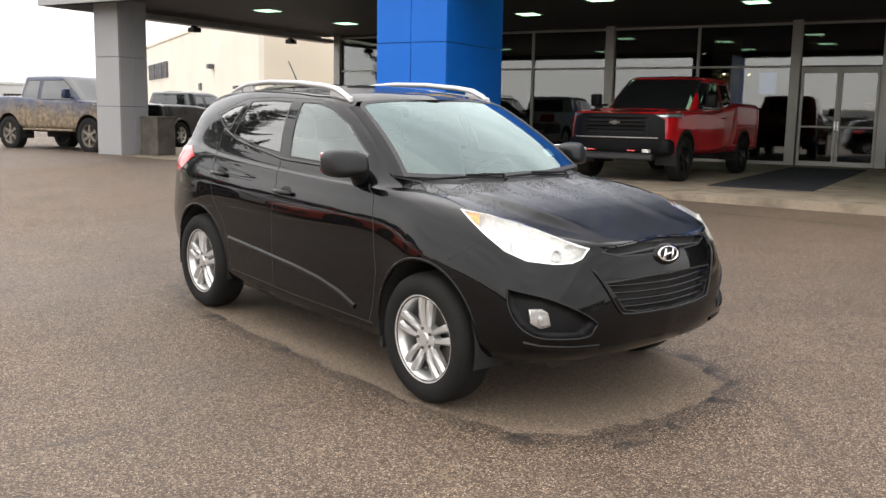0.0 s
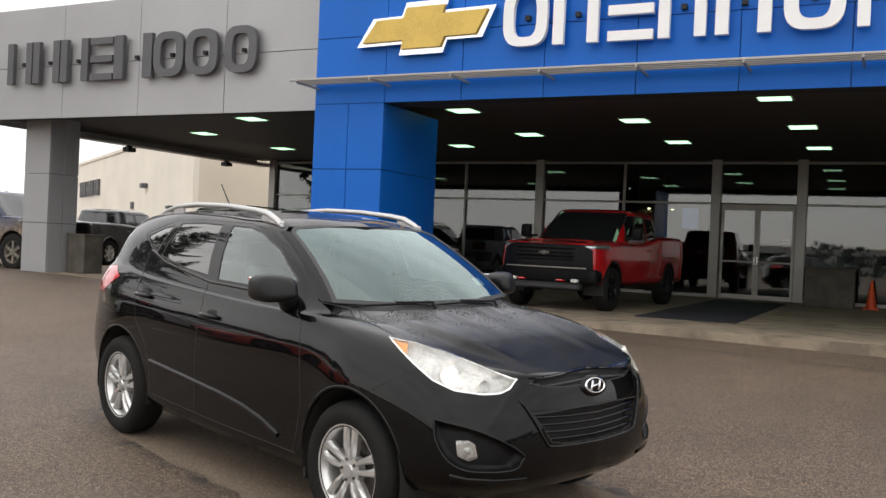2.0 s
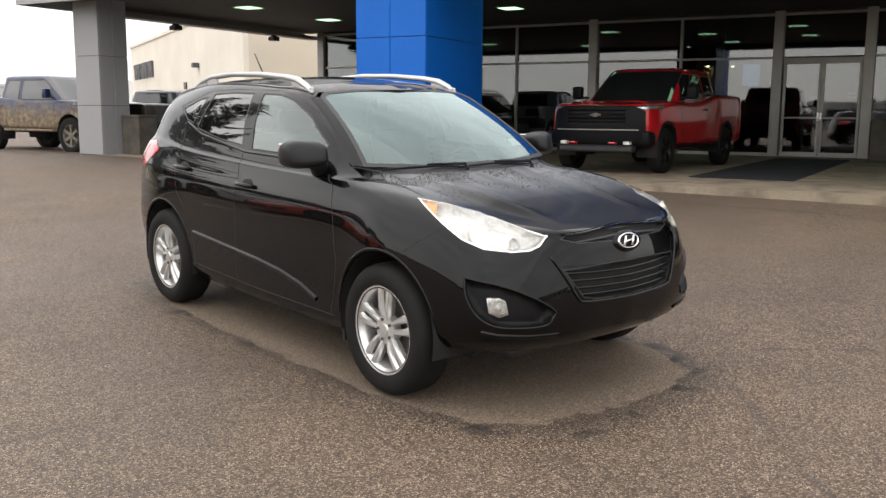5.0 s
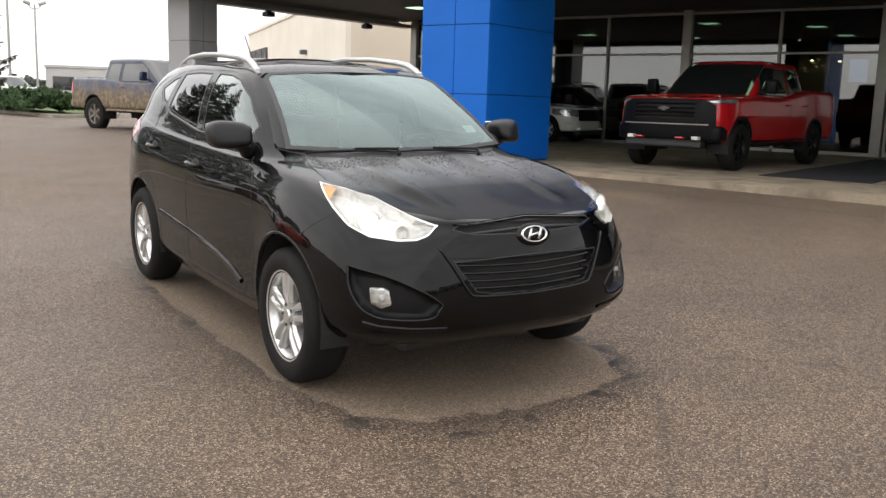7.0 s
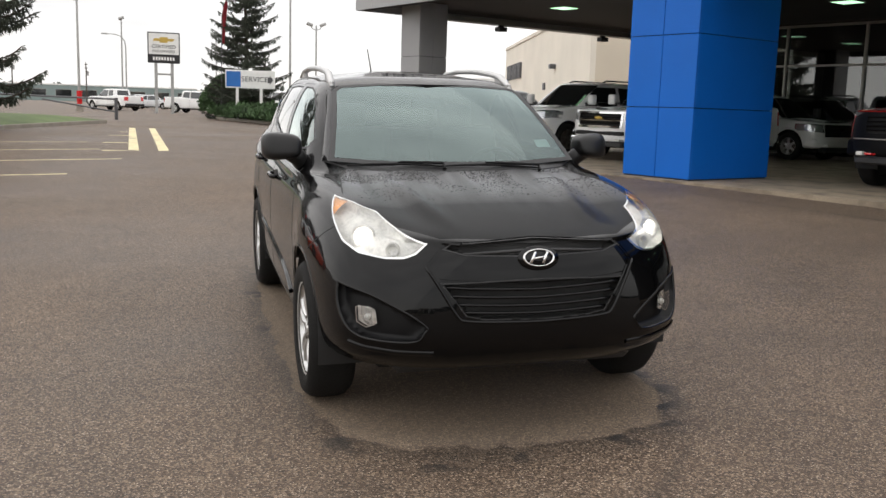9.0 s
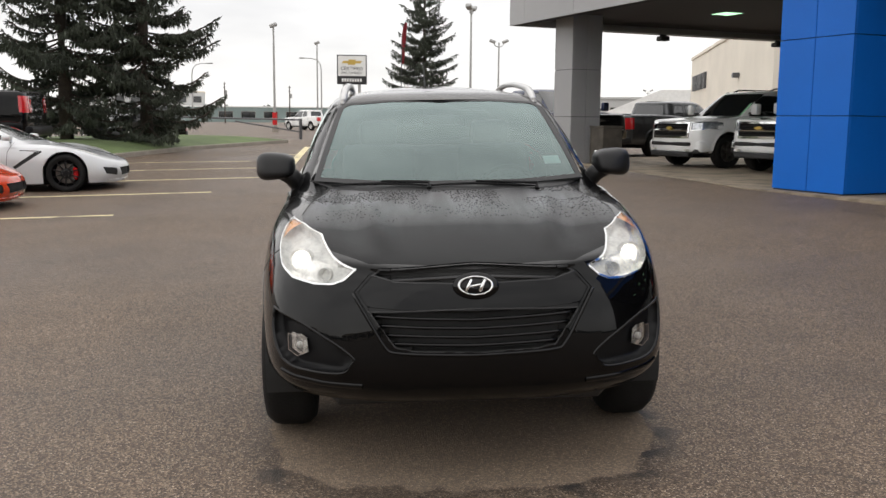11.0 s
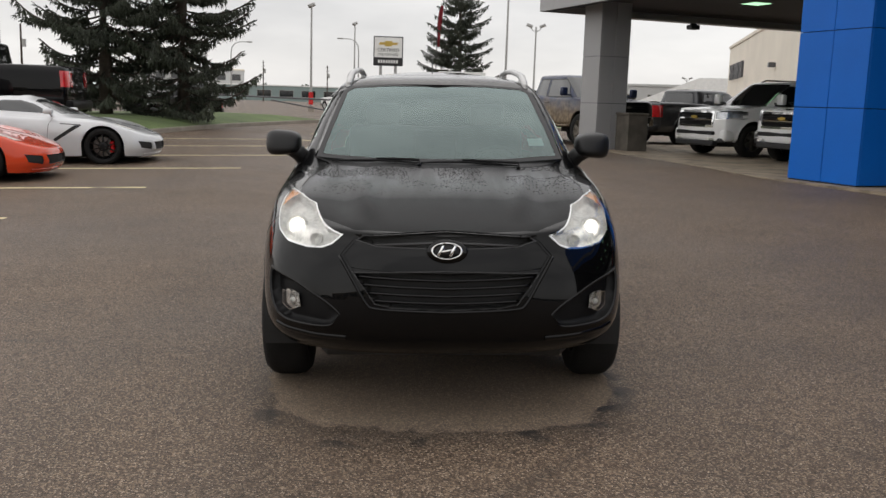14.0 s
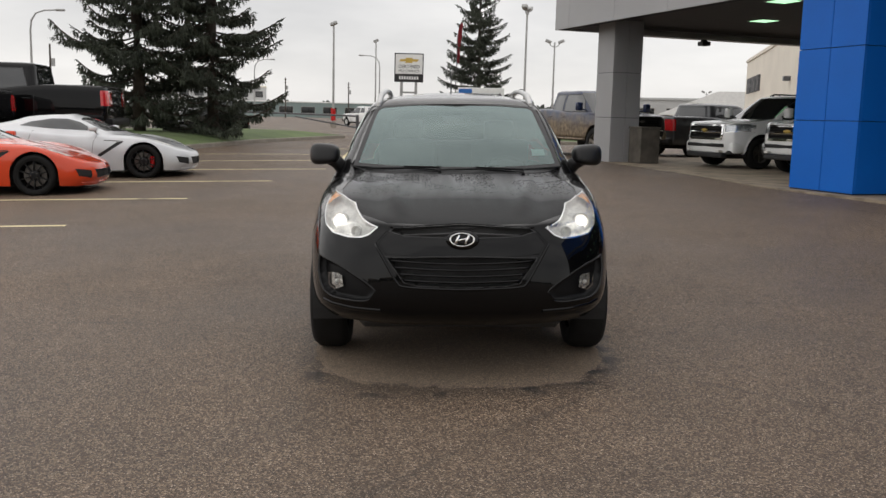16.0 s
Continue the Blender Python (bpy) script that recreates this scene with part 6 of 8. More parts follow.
def muddy_mat(name, base, mud, height):
    """Car paint with dried mud thrown up to a ragged height."""
    m = paint_mat(name, base, 0.35)
    nt = m.node_tree
    n, l = nt.nodes, nt.links
    bsdf = n["Principled BSDF"]
    tc = n.new("ShaderNodeTexCoord")
    sep = n.new("ShaderNodeSeparateXYZ")
    l.new(tc.outputs["Object"], sep.inputs[0])
    ns = n.new("ShaderNodeTexNoise")
    ns.inputs["Scale"].default_value, ns.inputs["Detail"].default_value = 2.2, 9
    l.new(tc.outputs["Object"], ns.inputs["Vector"])
    sh = n.new("ShaderNodeMath")
    sh.operation = "MULTIPLY_ADD"
    sh.inputs[1].default_value = 0.9
    l.new(ns.outputs[0], sh.inputs[0])
    l.new(sep.outputs["Z"], sh.inputs[2])
    mr = n.new("ShaderNodeMapRange")
    mr.inputs[1].default_value, mr.inputs[2].default_value = height + 0.80, height + 0.25
    l.new(sh.outputs[0], mr.inputs[0])
    mx = n.new("ShaderNodeMixRGB")
    l.new(mr.outputs[0], mx.inputs[0])
    l.new(bsdf.inputs["Base Color"].links[0].from_socket, mx.inputs[1])
    fine = n.new("ShaderNodeValToRGB")
    fine.color_ramp.elements[0].position, fine.color_ramp.elements[0].color = 0.35, (*[c * 0.55 for c in mud], 1)
    fine.color_ramp.elements[1].position, fine.color_ramp.elements[1].color = 0.65, (*[c * 1.2 for c in mud], 1)
    ns2 = n.new("ShaderNodeTexNoise")
    ns2.inputs["Scale"].default_value, ns2.inputs["Detail"].default_value = 9.0, 8
    l.new(tc.outputs["Object"], ns2.inputs["Vector"])
    l.new(ns2.outputs[0], fine.inputs[0])
    l.new(fine.outputs[0], mx.inputs[2])
    l.new(mx.outputs[0], bsdf.inputs["Base Color"])
    inv = n.new("ShaderNodeMapRange")
    inv.inputs[3].default_value, inv.inputs[4].default_value = 0.8, 0.0
    l.new(mr.outputs[0], inv.inputs[0])
    l.new(inv.outputs[0], bsdf.inputs["Coat Weight"])
    return m


M_MUDDY_BLUE = muddy_mat("muddy_blue_paint", (0.016, 0.026, 0.07), (0.26, 0.205, 0.145), 1.15)
M_TRUCK_LAMP = stuff_mat("clear_truck_lamp", (0.55, 0.56, 0.57), 0.2, 0.6, 0.3, 14, 60)
M_ORANGE_PAINT = paint_mat("orange_red_paint", (0.60, 0.055, 0.014), 0.22)
M_SILVER_PAINT = paint_mat("silver_paint", (0.60, 0.61, 0.62), 0.3, 0.15)
M_FASCIA = stuff_mat("satin_black_fascia", (0.006, 0.006, 0.0065), 0.42, 0, 0.1, 4, 80)
M_FASCIA.node_tree.nodes["Principled BSDF"].inputs["Specular IOR Level"].default_value = 0.12
M_MUD_RIM = stuff_mat("dusty_rim", (0.20, 0.18, 0.15), 0.6, 0.4, 0.2, 6, 40)

big_vehicle("pickup_truck", "bright red crew-cab pickup with blacked-out grille and wheels", "pickup truck", on_building(4.2, 4.66, 0.012, -93.5), M_RED_PAINT, H=2.02, r=0.42, low=0.50, bonnet=1.31, belt=1.33, rail=1.50)
big_vehicle("pickup_truck", "mud-caked dark blue lifted crew-cab pickup on big tyres", "pickup truck", on_building(-12.58, 3.2, -0.06, 0), M_MUDDY_BLUE, H=2.12, base=3.42, L=5.6, r=0.49, low=0.66, bonnet=1.42, belt=1.43, rail=1.52, face="black", trim=M_MUDDY_BLUE, rims=M_MUD_RIM)
big_vehicle("utility_car", "white full-size sport utility car with a chrome grille", "car", on_building(-6.66, 5.5, 0.012, -90), M_WHITE_PAINT, L=5.18, W=2.04, H=1.89, base=2.95, overhang=1.0, low=0.36, r=0.40, bonnet=1.20, belt=1.24, cab=(0.42, -1.3), bed=False, face="gold", grille_mat=M_CHROME, rims=M_STEEL_DARK, bumper=M_WHITE_PAINT, group="white cars under the canopy")
big_vehicle("pickup_truck", "white crew-cab pickup with a chrome grille and bumper", "pickup truck", on_building(-3.75, 5.9, 0.012, -88), M_WHITE_PAINT, H=1.92, face="gold", grille_mat=M_CHROME, rims=M_ALLOY, bumper=M_CHROME, group="white cars under the canopy")
big_vehicle("pickup_truck", "graphite grey crew-cab pickup parked by the beige building", "pickup truck", on_building(-13.7, 8.6, -0.03, 100), M_GREY_PAINT, H=1.82, cab=(0.60, -1.18), face="paint", rims=M_ALLOY)
big_vehicle("utility_car", "white sport utility car parked against the showroom glass", "car", on_building(-4.35, 10.55, 0.012, 0), M_WHITE_PAINT, L=4.6, W=1.95, H=1.74, base=2.75, overhang=0.92, low=0.34, r=0.37, bonnet=1.06, belt=1.10, cab=(0.42, -1.2), bed=False, face="paint", rims=M_ALLOY, bumper=M_WHITE_PAINT, group="white cars under the canopy")

# stalls run along S_DIR; N_DIR counts across them
S_DIR, N_DIR = Vector((0.68, 0.733, 0)).normalized(), Vector((-0.733, 0.68, 0)).normalized()
S_TURN = math.degrees(math.atan2(S_DIR.y, S_DIR.x))


def stall(s, n, turn=0.0):
    p = S_DIR * s + N_DIR * n
    return put_at(p.x, p.y, S_TURN + turn)


big_vehicle("pickup_truck", "black lifted crew-cab pickup with its tailgate to the lot", "pickup truck", stall(-4.9, 21.3, 180), M_BLACK_PAINT, H=2.38, r=0.48, low=0.84, bonnet=1.64, belt=1.66, rail=1.84, group="black pickups")
big_vehicle("pickup_truck", "black pickup parked deeper in its stall", "pickup truck", stall(-6.8, 18.75, 180), M_BLACK_PAINT, H=2.30, r=0.47, low=0.76, bonnet=1.56, belt=1.58, rail=1.76, group="black pickups")


# ---------------------------------------------------------------- low sports cars
def sports_rows():
    return [
        [(2.20, 0, 0.17), (2.17, 0.40, 0.17), (2.05, 0.66, 0.17), (1.85, 0.82, 0.17), (1.36, 0.89, 0.17), (0.7, 0.87, 0.15), (-0.2, 0.88, 0.15), (-1.0, 0.92, 0.16), (-1.6, 0.90, 0.20), (-2.1, 0.80, 0.24), (-2.22, 0.4, 0.25), (-2.24, 0, 0.25)],
        [(2.29, 0, 0.33), (2.25, 0.42, 0.33), (2.12, 0.70, 0.33), (1.88, 0.87, 0.34), (1.36, 0.935, 0.36), (0.7, 0.90, 0.34), (-0.2, 0.89, 0.36), (-1.0, 0.955, 0.38), (-1.6, 0.95, 0.40), (-2.14, 0.84, 0.42), (-2.26, 0.42, 0.42), (-2.28, 0, 0.42)],
        [(2.26, 0, 0.48), (2.21, 0.42, 0.49), (2.06, 0.70, 0.51), (1.80, 0.87, 0.56), (1.36, 0.935, 0.62), (0.7, 0.91, 0.58), (-0.2, 0.90, 0.60), (-1.0, 0.96, 0.66), (-1.6, 0.955, 0.70), (-2.12, 0.84, 0.68), (-2.22, 0.42, 0.68), (-2.24, 0, 0.68)],
        [(2.16, 0, 0.56), (2.10, 0.40, 0.57), (1.95, 0.66, 0.61), (1.68, 0.82, 0.70), (1.32, 0.88, 0.765), (0.7, 0.87, 0.76), (-0.2, 0.87, 0.78), (-1.0, 0.92, 0.86), (-1.6, 0.91, 0.90), (-2.06, 0.80, 0.88), (-2.16, 0.40, 0.87), (-2.18, 0, 0.87)],
        [(1.75, 0, 0.70), (1.68, 0.36, 0.71), (1.55, 0.56, 0.75), (1.36, 0.70, 0.80), (1.12, 0.77, 0.825), (0.62, 0.80, 0.82), (-0.2, 0.80, 0.85), (-1.0, 0.82, 0.92), (-1.6, 0.78, 0.95), (-1.95, 0.68, 0.94), (-2.04, 0.36, 0.94), (-2.06, 0, 0.94)],
        [(0.95, 0, 0.87), (0.90, 0.32, 0.87), (0.80, 0.52, 0.87), (0.70, 0.64, 0.87), (0.58, 0.70, 0.87), (0.36, 0.73, 0.88), (-0.25, 0.74, 0.91), (-0.95, 0.72, 0.96), (-1.5, 0.66, 0.98), (-1.72, 0.56, 0.98), (-1.80, 0.3, 0.98), (-1.82, 0, 0.98)],
        [(0.25, 0, 1.13), (0.22, 0.24, 1.13), (0.14, 0.40, 1.125), (0.06, 0.49, 1.12), (-0.03, 0.54, 1.115), (-0.16, 0.56, 1.12), (-0.42, 0.56, 1.12), (-0.85, 0.53, 1.09), (-1.15, 0.49, 1.05), (-1.3, 0.42, 1.04), (-1.36, 0.22, 1.04), (-1.38, 0, 1.04)],
        [(-0.1, 0, 1.225), (-0.11, 0.16, 1.222), (-0.14, 0.26, 1.215), (-0.18, 0.32, 1.21), (-0.23, 0.35, 1.205), (-0.3, 0.36, 1.205), (-0.45, 0.36, 1.20), (-0.68, 0.35, 1.18), (-0.86, 0.32, 1.16), (-0.95, 0.27, 1.15), (-0.99, 0.14, 1.145), (-1.0, 0, 1.145)],
    ]


def sports_car(label, m, paint, caliper=None):
    root = thing("sports_car", label, "sports car", m, "low sports cars")
    bm = cage(sports_rows(), 84, 56)
    edge = [e for e in bm.edges if e.is_boundary and all(v.co.z > 1.1 for v in e.verts)]
    if edge:
        bmesh.ops.contextual_create(bm, geom=edge)
    skin = Skin(bm)
    ws = lift(bm, carve(bm, [(-0.62, 0.90), (0.62, 0.90), (0.46, 1.12), (0.3, 1.155), (-0.3, 1.155), (-0.46, 1.12)], FRONT, lambda co: -0.1 < co.x < 0.84), 0.002)
    part("windscreen", ws, M_CABIN_GLASS, root, smooth=True)
    mouth = lift(bm, carve(bm, [(-0.52, 0.43), (0.52, 0.43), (0.46, 0.29), (-0.46, 0.29)], FRONT, lambda co: co.x > 1.7), 0.0)
    for v in mouth.verts:
        if not v.is_boundary:
            v.co.x -= 0.05
    part("grille", mouth, M_DARK, root)
    for s in (1, -1):
        side = lambda co, s=s: co.y * s > 0.45
        for cx, r in ((1.36, 0.375), (-1.35, 0.385)):
            bmesh.ops.delete(bm, geom=carve(bm, arch(cx, 0.345, r, 16), SIDE, side), context="FACES")
            well = bmesh.new()
            a = [well.verts.new((cx + (r - 0.01) * math.cos(math.pi * (1.2 * i / 14 - 0.1)), s * 0.90, 0.345 + (r - 0.01) * math.sin(math.pi * (1.2 * i / 14 - 0.1)))) for i in range(15)]
            b = [well.verts.new((v.co.x, s * 0.55, v.co.z)) for v in a]
            for i in range(14):
                well.faces.new((a[i], a[i + 1], b[i + 1], b[i]))
            well.faces.new(b)
            part("wheel_well", well, M_DARK, root)
        up = lambda co, s=s: co.y * s > 0.3 and co.z > 0.8
        gl = lift(bm, carve(bm, [(0.44, 0.905), (-0.45, 0.94), (-0.98, 0.985), (-0.80, 1.06), (-0.42, 1.125), (-0.12, 1.13), (0.1, 1.075)], SIDE, up), 0.002)
        part("side_window", gl, M_CABIN_GLASS, root, smooth=True)
        # slim swept headlamp
        hl = lift(bm, carve(bm, [(1.90, s * 0.60), (1.82, s * 0.76), (1.58, s * 0.81), (1.52, s * 0.79), (1.70, s * 0.68)], TOP, lambda co, s=s: co.y * s > 0.4 and co.z > 0.5), 0.003)
        part("headlamp", hl, M_REFLECTOR, root, smooth=True)
        # side vent and scallop
        vent = lift(bm, carve(bm, [(1.0, 0.715), (0.87, 0.71), (0.50, 0.45), (0.54, 0.41)], SIDE, side), -0.006)
        part("side_vent", vent, M_DARK, root)
        part("vent_line", strip_on(bmesh.new(), skin.line("side", [(0.62, 0.735), (0.98, 0.722)], s), 0.018, 0.003, 0.002), M_DARK, root)
        duct = lift(bm, carve(bm, [(s * 0.60, 0.42), (s * 0.82, 0.45), (s * 0.80, 0.33), (s * 0.60, 0.29)], FRONT, lambda co, s=s: co.x > 1.6 and co.y * s > 0.4), -0.01)
        part("brake_duct", duct, M_DARK, root)
        part("splitter", tube(bmesh.new(), [skin.nose(s * y, 0.215)[0] for y in (0.02, 0.3, 0.55, 0.72)], 0.016, 6), paint, root)
        part("door_seam", strip_on(bmesh.new(), skin.line("side", [(0.50, 0.86), (0.42, 0.70), (0.40, 0.45), (0.46, 0.22)], s), 0.009, 0.001, 0.001), M_DARK, root)
        part("door_seam", strip_on(bmesh.new(), skin.line("side", [(-0.70, 0.90), (-0.80, 0.60), (-0.62, 0.22)], s), 0.009, 0.001, 0.001), M_DARK, root)
        part("tail_lamp", a_box(-2.2, -2.12, min(s * 0.5, s * 0.72), max(s * 0.5, s * 0.72), 0.70, 0.82, bevel=0.02), M_RED_LENS, root)
        mir = new("mirror")
        mir.parent = root
        ys = sorted((s * 0.84, s * 1.0))
        part("mirror_shell", a_box(0.36, 0.52, ys[0], ys[1], 0.90, 1.0, bevel=0.035, seg=3), paint, mir, smooth=True)
        part("mirror_arm", tube(bmesh.new(), [(0.45, s * 0.72, 0.87), (0.45, s * 0.86, 0.92)], 0.022, 6), paint, mir)
        for cx, r, w in ((1.36, 0.335, 0.26), (-1.35, 0.35, 0.30)):
            wheel(root, cx, s * 0.80, r, w, r * 0.74, s, M_BLACK_ALLOY, "ten", caliper=caliper)
    part("body", bm, paint, root, smooth=True)
    part("under_body", a_box(-1.95, 1.95, -0.6, 0.6, 0.12, 0.4, bevel=0.05), M_DARK, root)
    return root


sports_car("orange-red low sports coupe with black wheels", stall(-1.29 - 1.36, 13.46), M_ORANGE_PAINT)
sports_car("silver low sports coupe with black wheels and red calipers", stall(-0.17 - 1.36, 16.5), M_SILVER_PAINT, M_RED_LENS)

# ---------------------------------------------------------------- painted lines, islands, kerbs
def ground_strip(a, b, width, lift_by=0.005, steps=10):
    bm = bmesh.new()
    a, b = Vector((*a, 0)), Vector((*b, 0))
    w = (b - a).normalized().cross(Vector((0, 0, 1))) * width / 2
    prev = None
    for i in range(steps + 1):
        c = a.lerp(b, i / steps)
        pair = [bm.verts.new((p.x, p.y, rise(p.x, p.y) + lift_by)) for p in (c - w, c + w)]
        if prev:
            bm.faces.new((prev[0], prev[1], pair[1], pair[0]))
        prev = pair
    bmesh.ops.recalc_face_normals(bm, faces=bm.faces)
    return bm


for k, (s1, n) in enumerate(((0.15, 8.99), (1.19, 11.92), (2.35, 14.82), (3.36, 17.6), (3.1, 20.3), (2.9, 23.0))):
    a, b = S_DIR * (s1 - 5.6) + N_DIR * n, S_DIR * s1 + N_DIR * n
    solid("line", ground_strip(a.xy, b.xy, 0.11), M_YELLOW_LINE, "faded pale yellow parking stall line", "marking", group="stall lines", kind="structure")
for a, b in (((-22.6, 27.6), (-11.9, 16.15)), ((-22.0, 28.0), (-11.37, 16.5)), ((-12.46, 15.79), (-12.0, 16.1)), ((-14.6, 18.0), (-14.1, 18.4)), ((-17.7, 21.4), (-17.4, 21.9)), ((-19.6, 23.8), (-19.2, 24.2))):
    solid("line", ground_strip(a, b, 0.22), M_YELLOW_LINE, "worn yellow hatch marking", "marking", group="hatch lines", kind="structure")


def island(name, outline, fill, label, mound=0.0):
    bm = bmesh.new()
    top = [bm.verts.new((x, y, rise(x, y) + 0.14)) for x, y in outline]
    c = Vector((sum(p[0] for p in outline) / len(outline), sum(p[1] for p in outline) / len(outline)))
    last = top
    for k, up in ((0.25, 0.7), (0.5, 1.0)):
        ring = []
        for p in outline:
            q = Vector(p).lerp(c, k)
            ring.append(bm.verts.new((q.x, q.y, rise(q.x, q.y) + 0.14 + mound * up)))
        for i in range(len(ring)):
            j = (i + 1) % len(ring)
            bm.faces.new((last[i], last[j], ring[j], ring[i]))
        last = ring
    bm.faces.new(last)
    bmesh.ops.recalc_face_normals(bm, faces=bm.faces)
    bmesh.ops.triangulate(bm, faces=bm.faces)
    solid(name, bm, fill, label, "lawn", kind="structure")
    bm = bmesh.new()
    n = len(outline)
    c = Vector((sum(p[0] for p in outline) / n, sum(p[1] for p in outline) / n))
    ring = []
    for i in range(n):
        p = Vector(outline[i])
        d = (c - p).normalized() * 0.18
        z = rise(p.x, p.y)
        o = p - d * 0.1
        ring.append([bm.verts.new(q) for q in ((o.x, o.y, z - 0.05), (o.x, o.y, z + 0.12), (p.x + d.x * 0.15, p.y + d.y * 0.15, z + 0.15), (p.x + d.x, p.y + d.y, z + 0.15), (p.x + d.x, p.y + d.y, z + 0.1))])
    for i in range(n):
        a, b = ring[i], ring[(i + 1) % n]
        for k in range(4):
            bm.faces.new((a[k], b[k], b[k + 1], a[k + 1]))
    bmesh.ops.recalc_face_normals(bm, faces=bm.faces)
    solid("kerb", bm, M_KERB, "worn concrete kerb round a planted island", "kerb", kind="structure")


ISLE_A = [(-18.2, 15.0), (-19.3, 17.2), (-22.6, 22.0), (-26.0, 28.4), (-27.4, 31.2), (-29.3, 31.9), (-29.6, 30.0), (-28.4, 24.0), (-28.0, 15.0), (-30.0, 6.0), (-28.0, 4.5), (-25.0, 7.0)]
ISLE_B = [(-19.0, 34.5), (-23.0, 38.2), (-29.0, 43.3), (-35.0, 47.5), (-38.0, 52.5), (-33.0, 54.0), (-27.0, 49.0), (-20.0, 42.0), (-17.6, 37.0)]
island("lawn", ISLE_A, M_GRASS, "short green lawn on a kerbed island under spruces", 0.28)
island("lawn", ISLE_B, M_GRASS, "planted island with low junipers")


def tuft(bm_v, bm_f, p, d, size, rnd, slim=1.0, blades=3):
    """A spiky clump: a few crossing blades round a direction."""
    d = d.normalized()
    side = d.cross(Vector((0, 0, 1)))
    side = side.normalized() if side.length > 0.01 else Vector((1, 0, 0))
    up = side.cross(d)
    for _ in range(blades):
        a = rnd.uniform(0, math.pi)
        w = (side * math.cos(a) + up * math.sin(a)) * size * rnd.uniform(0.22, 0.4) * slim
        e = (d + (side * rnd.uniform(-1, 1) + up * rnd.uniform(-1, 1)) * 0.35) * size * rnd.uniform(0.7, 1.25)
        i = len(bm_v)
        bm_v += [p - w * 0.6, p + e * 0.55 - w, p + e, p + e * 0.5 + w, p + w * 0.6]
        bm_f.append((i, i + 1, i + 2, i + 3, i + 4))


def spruce(label, x, y, height, radius, seed, bare=0.1, base=None, droop=0.35, step=0.55, long_side=None):
    """A spruce: straight trunk, whorls of drooping boughs that turn up at their tips, curtains of hanging sprigs, and gaps of sky between.
    long_side: an angle on which a few boughs reach far out."""
    rnd = random.Random(seed)
    root = thing("spruce", label, "tree", put_at(x, y, 0, base), "spruces")
    trunk = bmesh.new()
    pts = [Vector((0.05 * math.sin(k), 0.05 * math.cos(1.7 * k), height * k / 8)) for k in range(9)]
    pts[0] = Vector((0, 0, -0.2))
    tube(trunk, pts, [height * 0.015 * (1 - 0.93 * k / 8) + 0.015 for k in range(9)], 10)
    part("trunk", trunk, M_BARK, root, smooth=True)
    limbs = bmesh.new()
    vs, fs = [], []
    z = height * bare
    down = Vector((0, 0, -1))
    while z < height * 0.985:
        k = (z - height * bare) / (height * (1 - bare))
        reach = radius * (1 - k) ** 0.75 * (0.85 + 0.15 * min(1, 6 * k)) + 0.12
        cnt = rnd.randint(5, 6) if k < 0.85 else 4
        a0 = rnd.uniform(0, 6.28)
        for i in range(cnt):
            a = a0 + 2 * math.pi * i / cnt + rnd.uniform(-0.4, 0.4)
            ln = reach * rnd.choice((0.55, 0.75, 0.9, 1.0, 1.0, 1.12))
            if long_side is not None and math.cos(a - long_side) > 0.75:
                ln *= rnd.choice((0.7, 0.8, 1.0, 1.6))
            out = Vector((math.cos(a), math.sin(a), 0))
            b0 = Vector((0, 0, z + rnd.uniform(-0.2, 0.2)))
            n = max(3, int(ln / 0.11))
            dr = droop * rnd.uniform(0.5, 1.3) * (1 - 0.9 * k)
            line = []
            for j in range(n + 1):
                t = j / n
                line.append(b0 + out * ln * t + Vector((0, 0, -dr * ln * t * (1.25 - t) * 1.6 + 0.12 * ln * t ** 3 + 0.40 * k * ln * t)))
            tube(limbs, line[::2] if n > 5 else line, [0.026 * (1 - 0.8 * j / n) * (1.2 - k) + 0.006 for j in range(len(line[::2] if n > 5 else line))], 4)
            side = out.cross(Vector((0, 0, 1)))
            for j in range(1, n + 1):
                t = j / n
                if t < 0.22 and rnd.random() < 0.75:
                    continue
                wid = (ln * 0.19 * math.sin(math.pi * min(1, 0.2 + 0.8 * t)) + 0.05) * rnd.uniform(0.6, 1.2)
                for s in (-1, 1):
                    m = max(1, round(wid / 0.10))
                    for q in range(m):
                        u = (q + rnd.random()) / m
                        p = line[j] + side * s * wid * u + out * (wid * u * 0.6) + down * (0.05 * u)
                        tuft(vs, fs, p, out * 0.5 + side * s * 0.5 + down * rnd.uniform(0.0, 0.9), rnd.uniform(0.09, 0.18), rnd, 0.36, 4)
                        if rnd.random() < 0.75:
                            tuft(vs, fs, p, out * 0.15 + down, rnd.uniform(0.12, 0.26), rnd, 0.28, 4)
                tuft(vs, fs, line[j], out + Vector((0, 0, rnd.uniform(-0.1, 0.6))), rnd.uniform(0.14, 0.24), rnd, 0.42, 3)
        z += step * rnd.uniform(0.7, 1.25) * (1.1 - 0.4 * k)
    for q in range(10):
        tuft(vs, fs, Vector((0, 0, height * (0.95 + 0.05 * q / 10))), Vector((rnd.uniform(-0.4, 0.4), rnd.uniform(-0.4, 0.4), 1)), 0.22, rnd, 0.45, 3)
    part("bough_wood", limbs, M_BARK, root, kind="stuff")
    me = bpy.data.meshes.new("crown")
    me.from_pydata(vs, [], fs)
    me.materials.append(M_NEEDLE)
    crown = new("crown", me)
    crown.parent = root
    tagged(crown, "dark green needled boughs with gaps", kind="stuff")
    return root


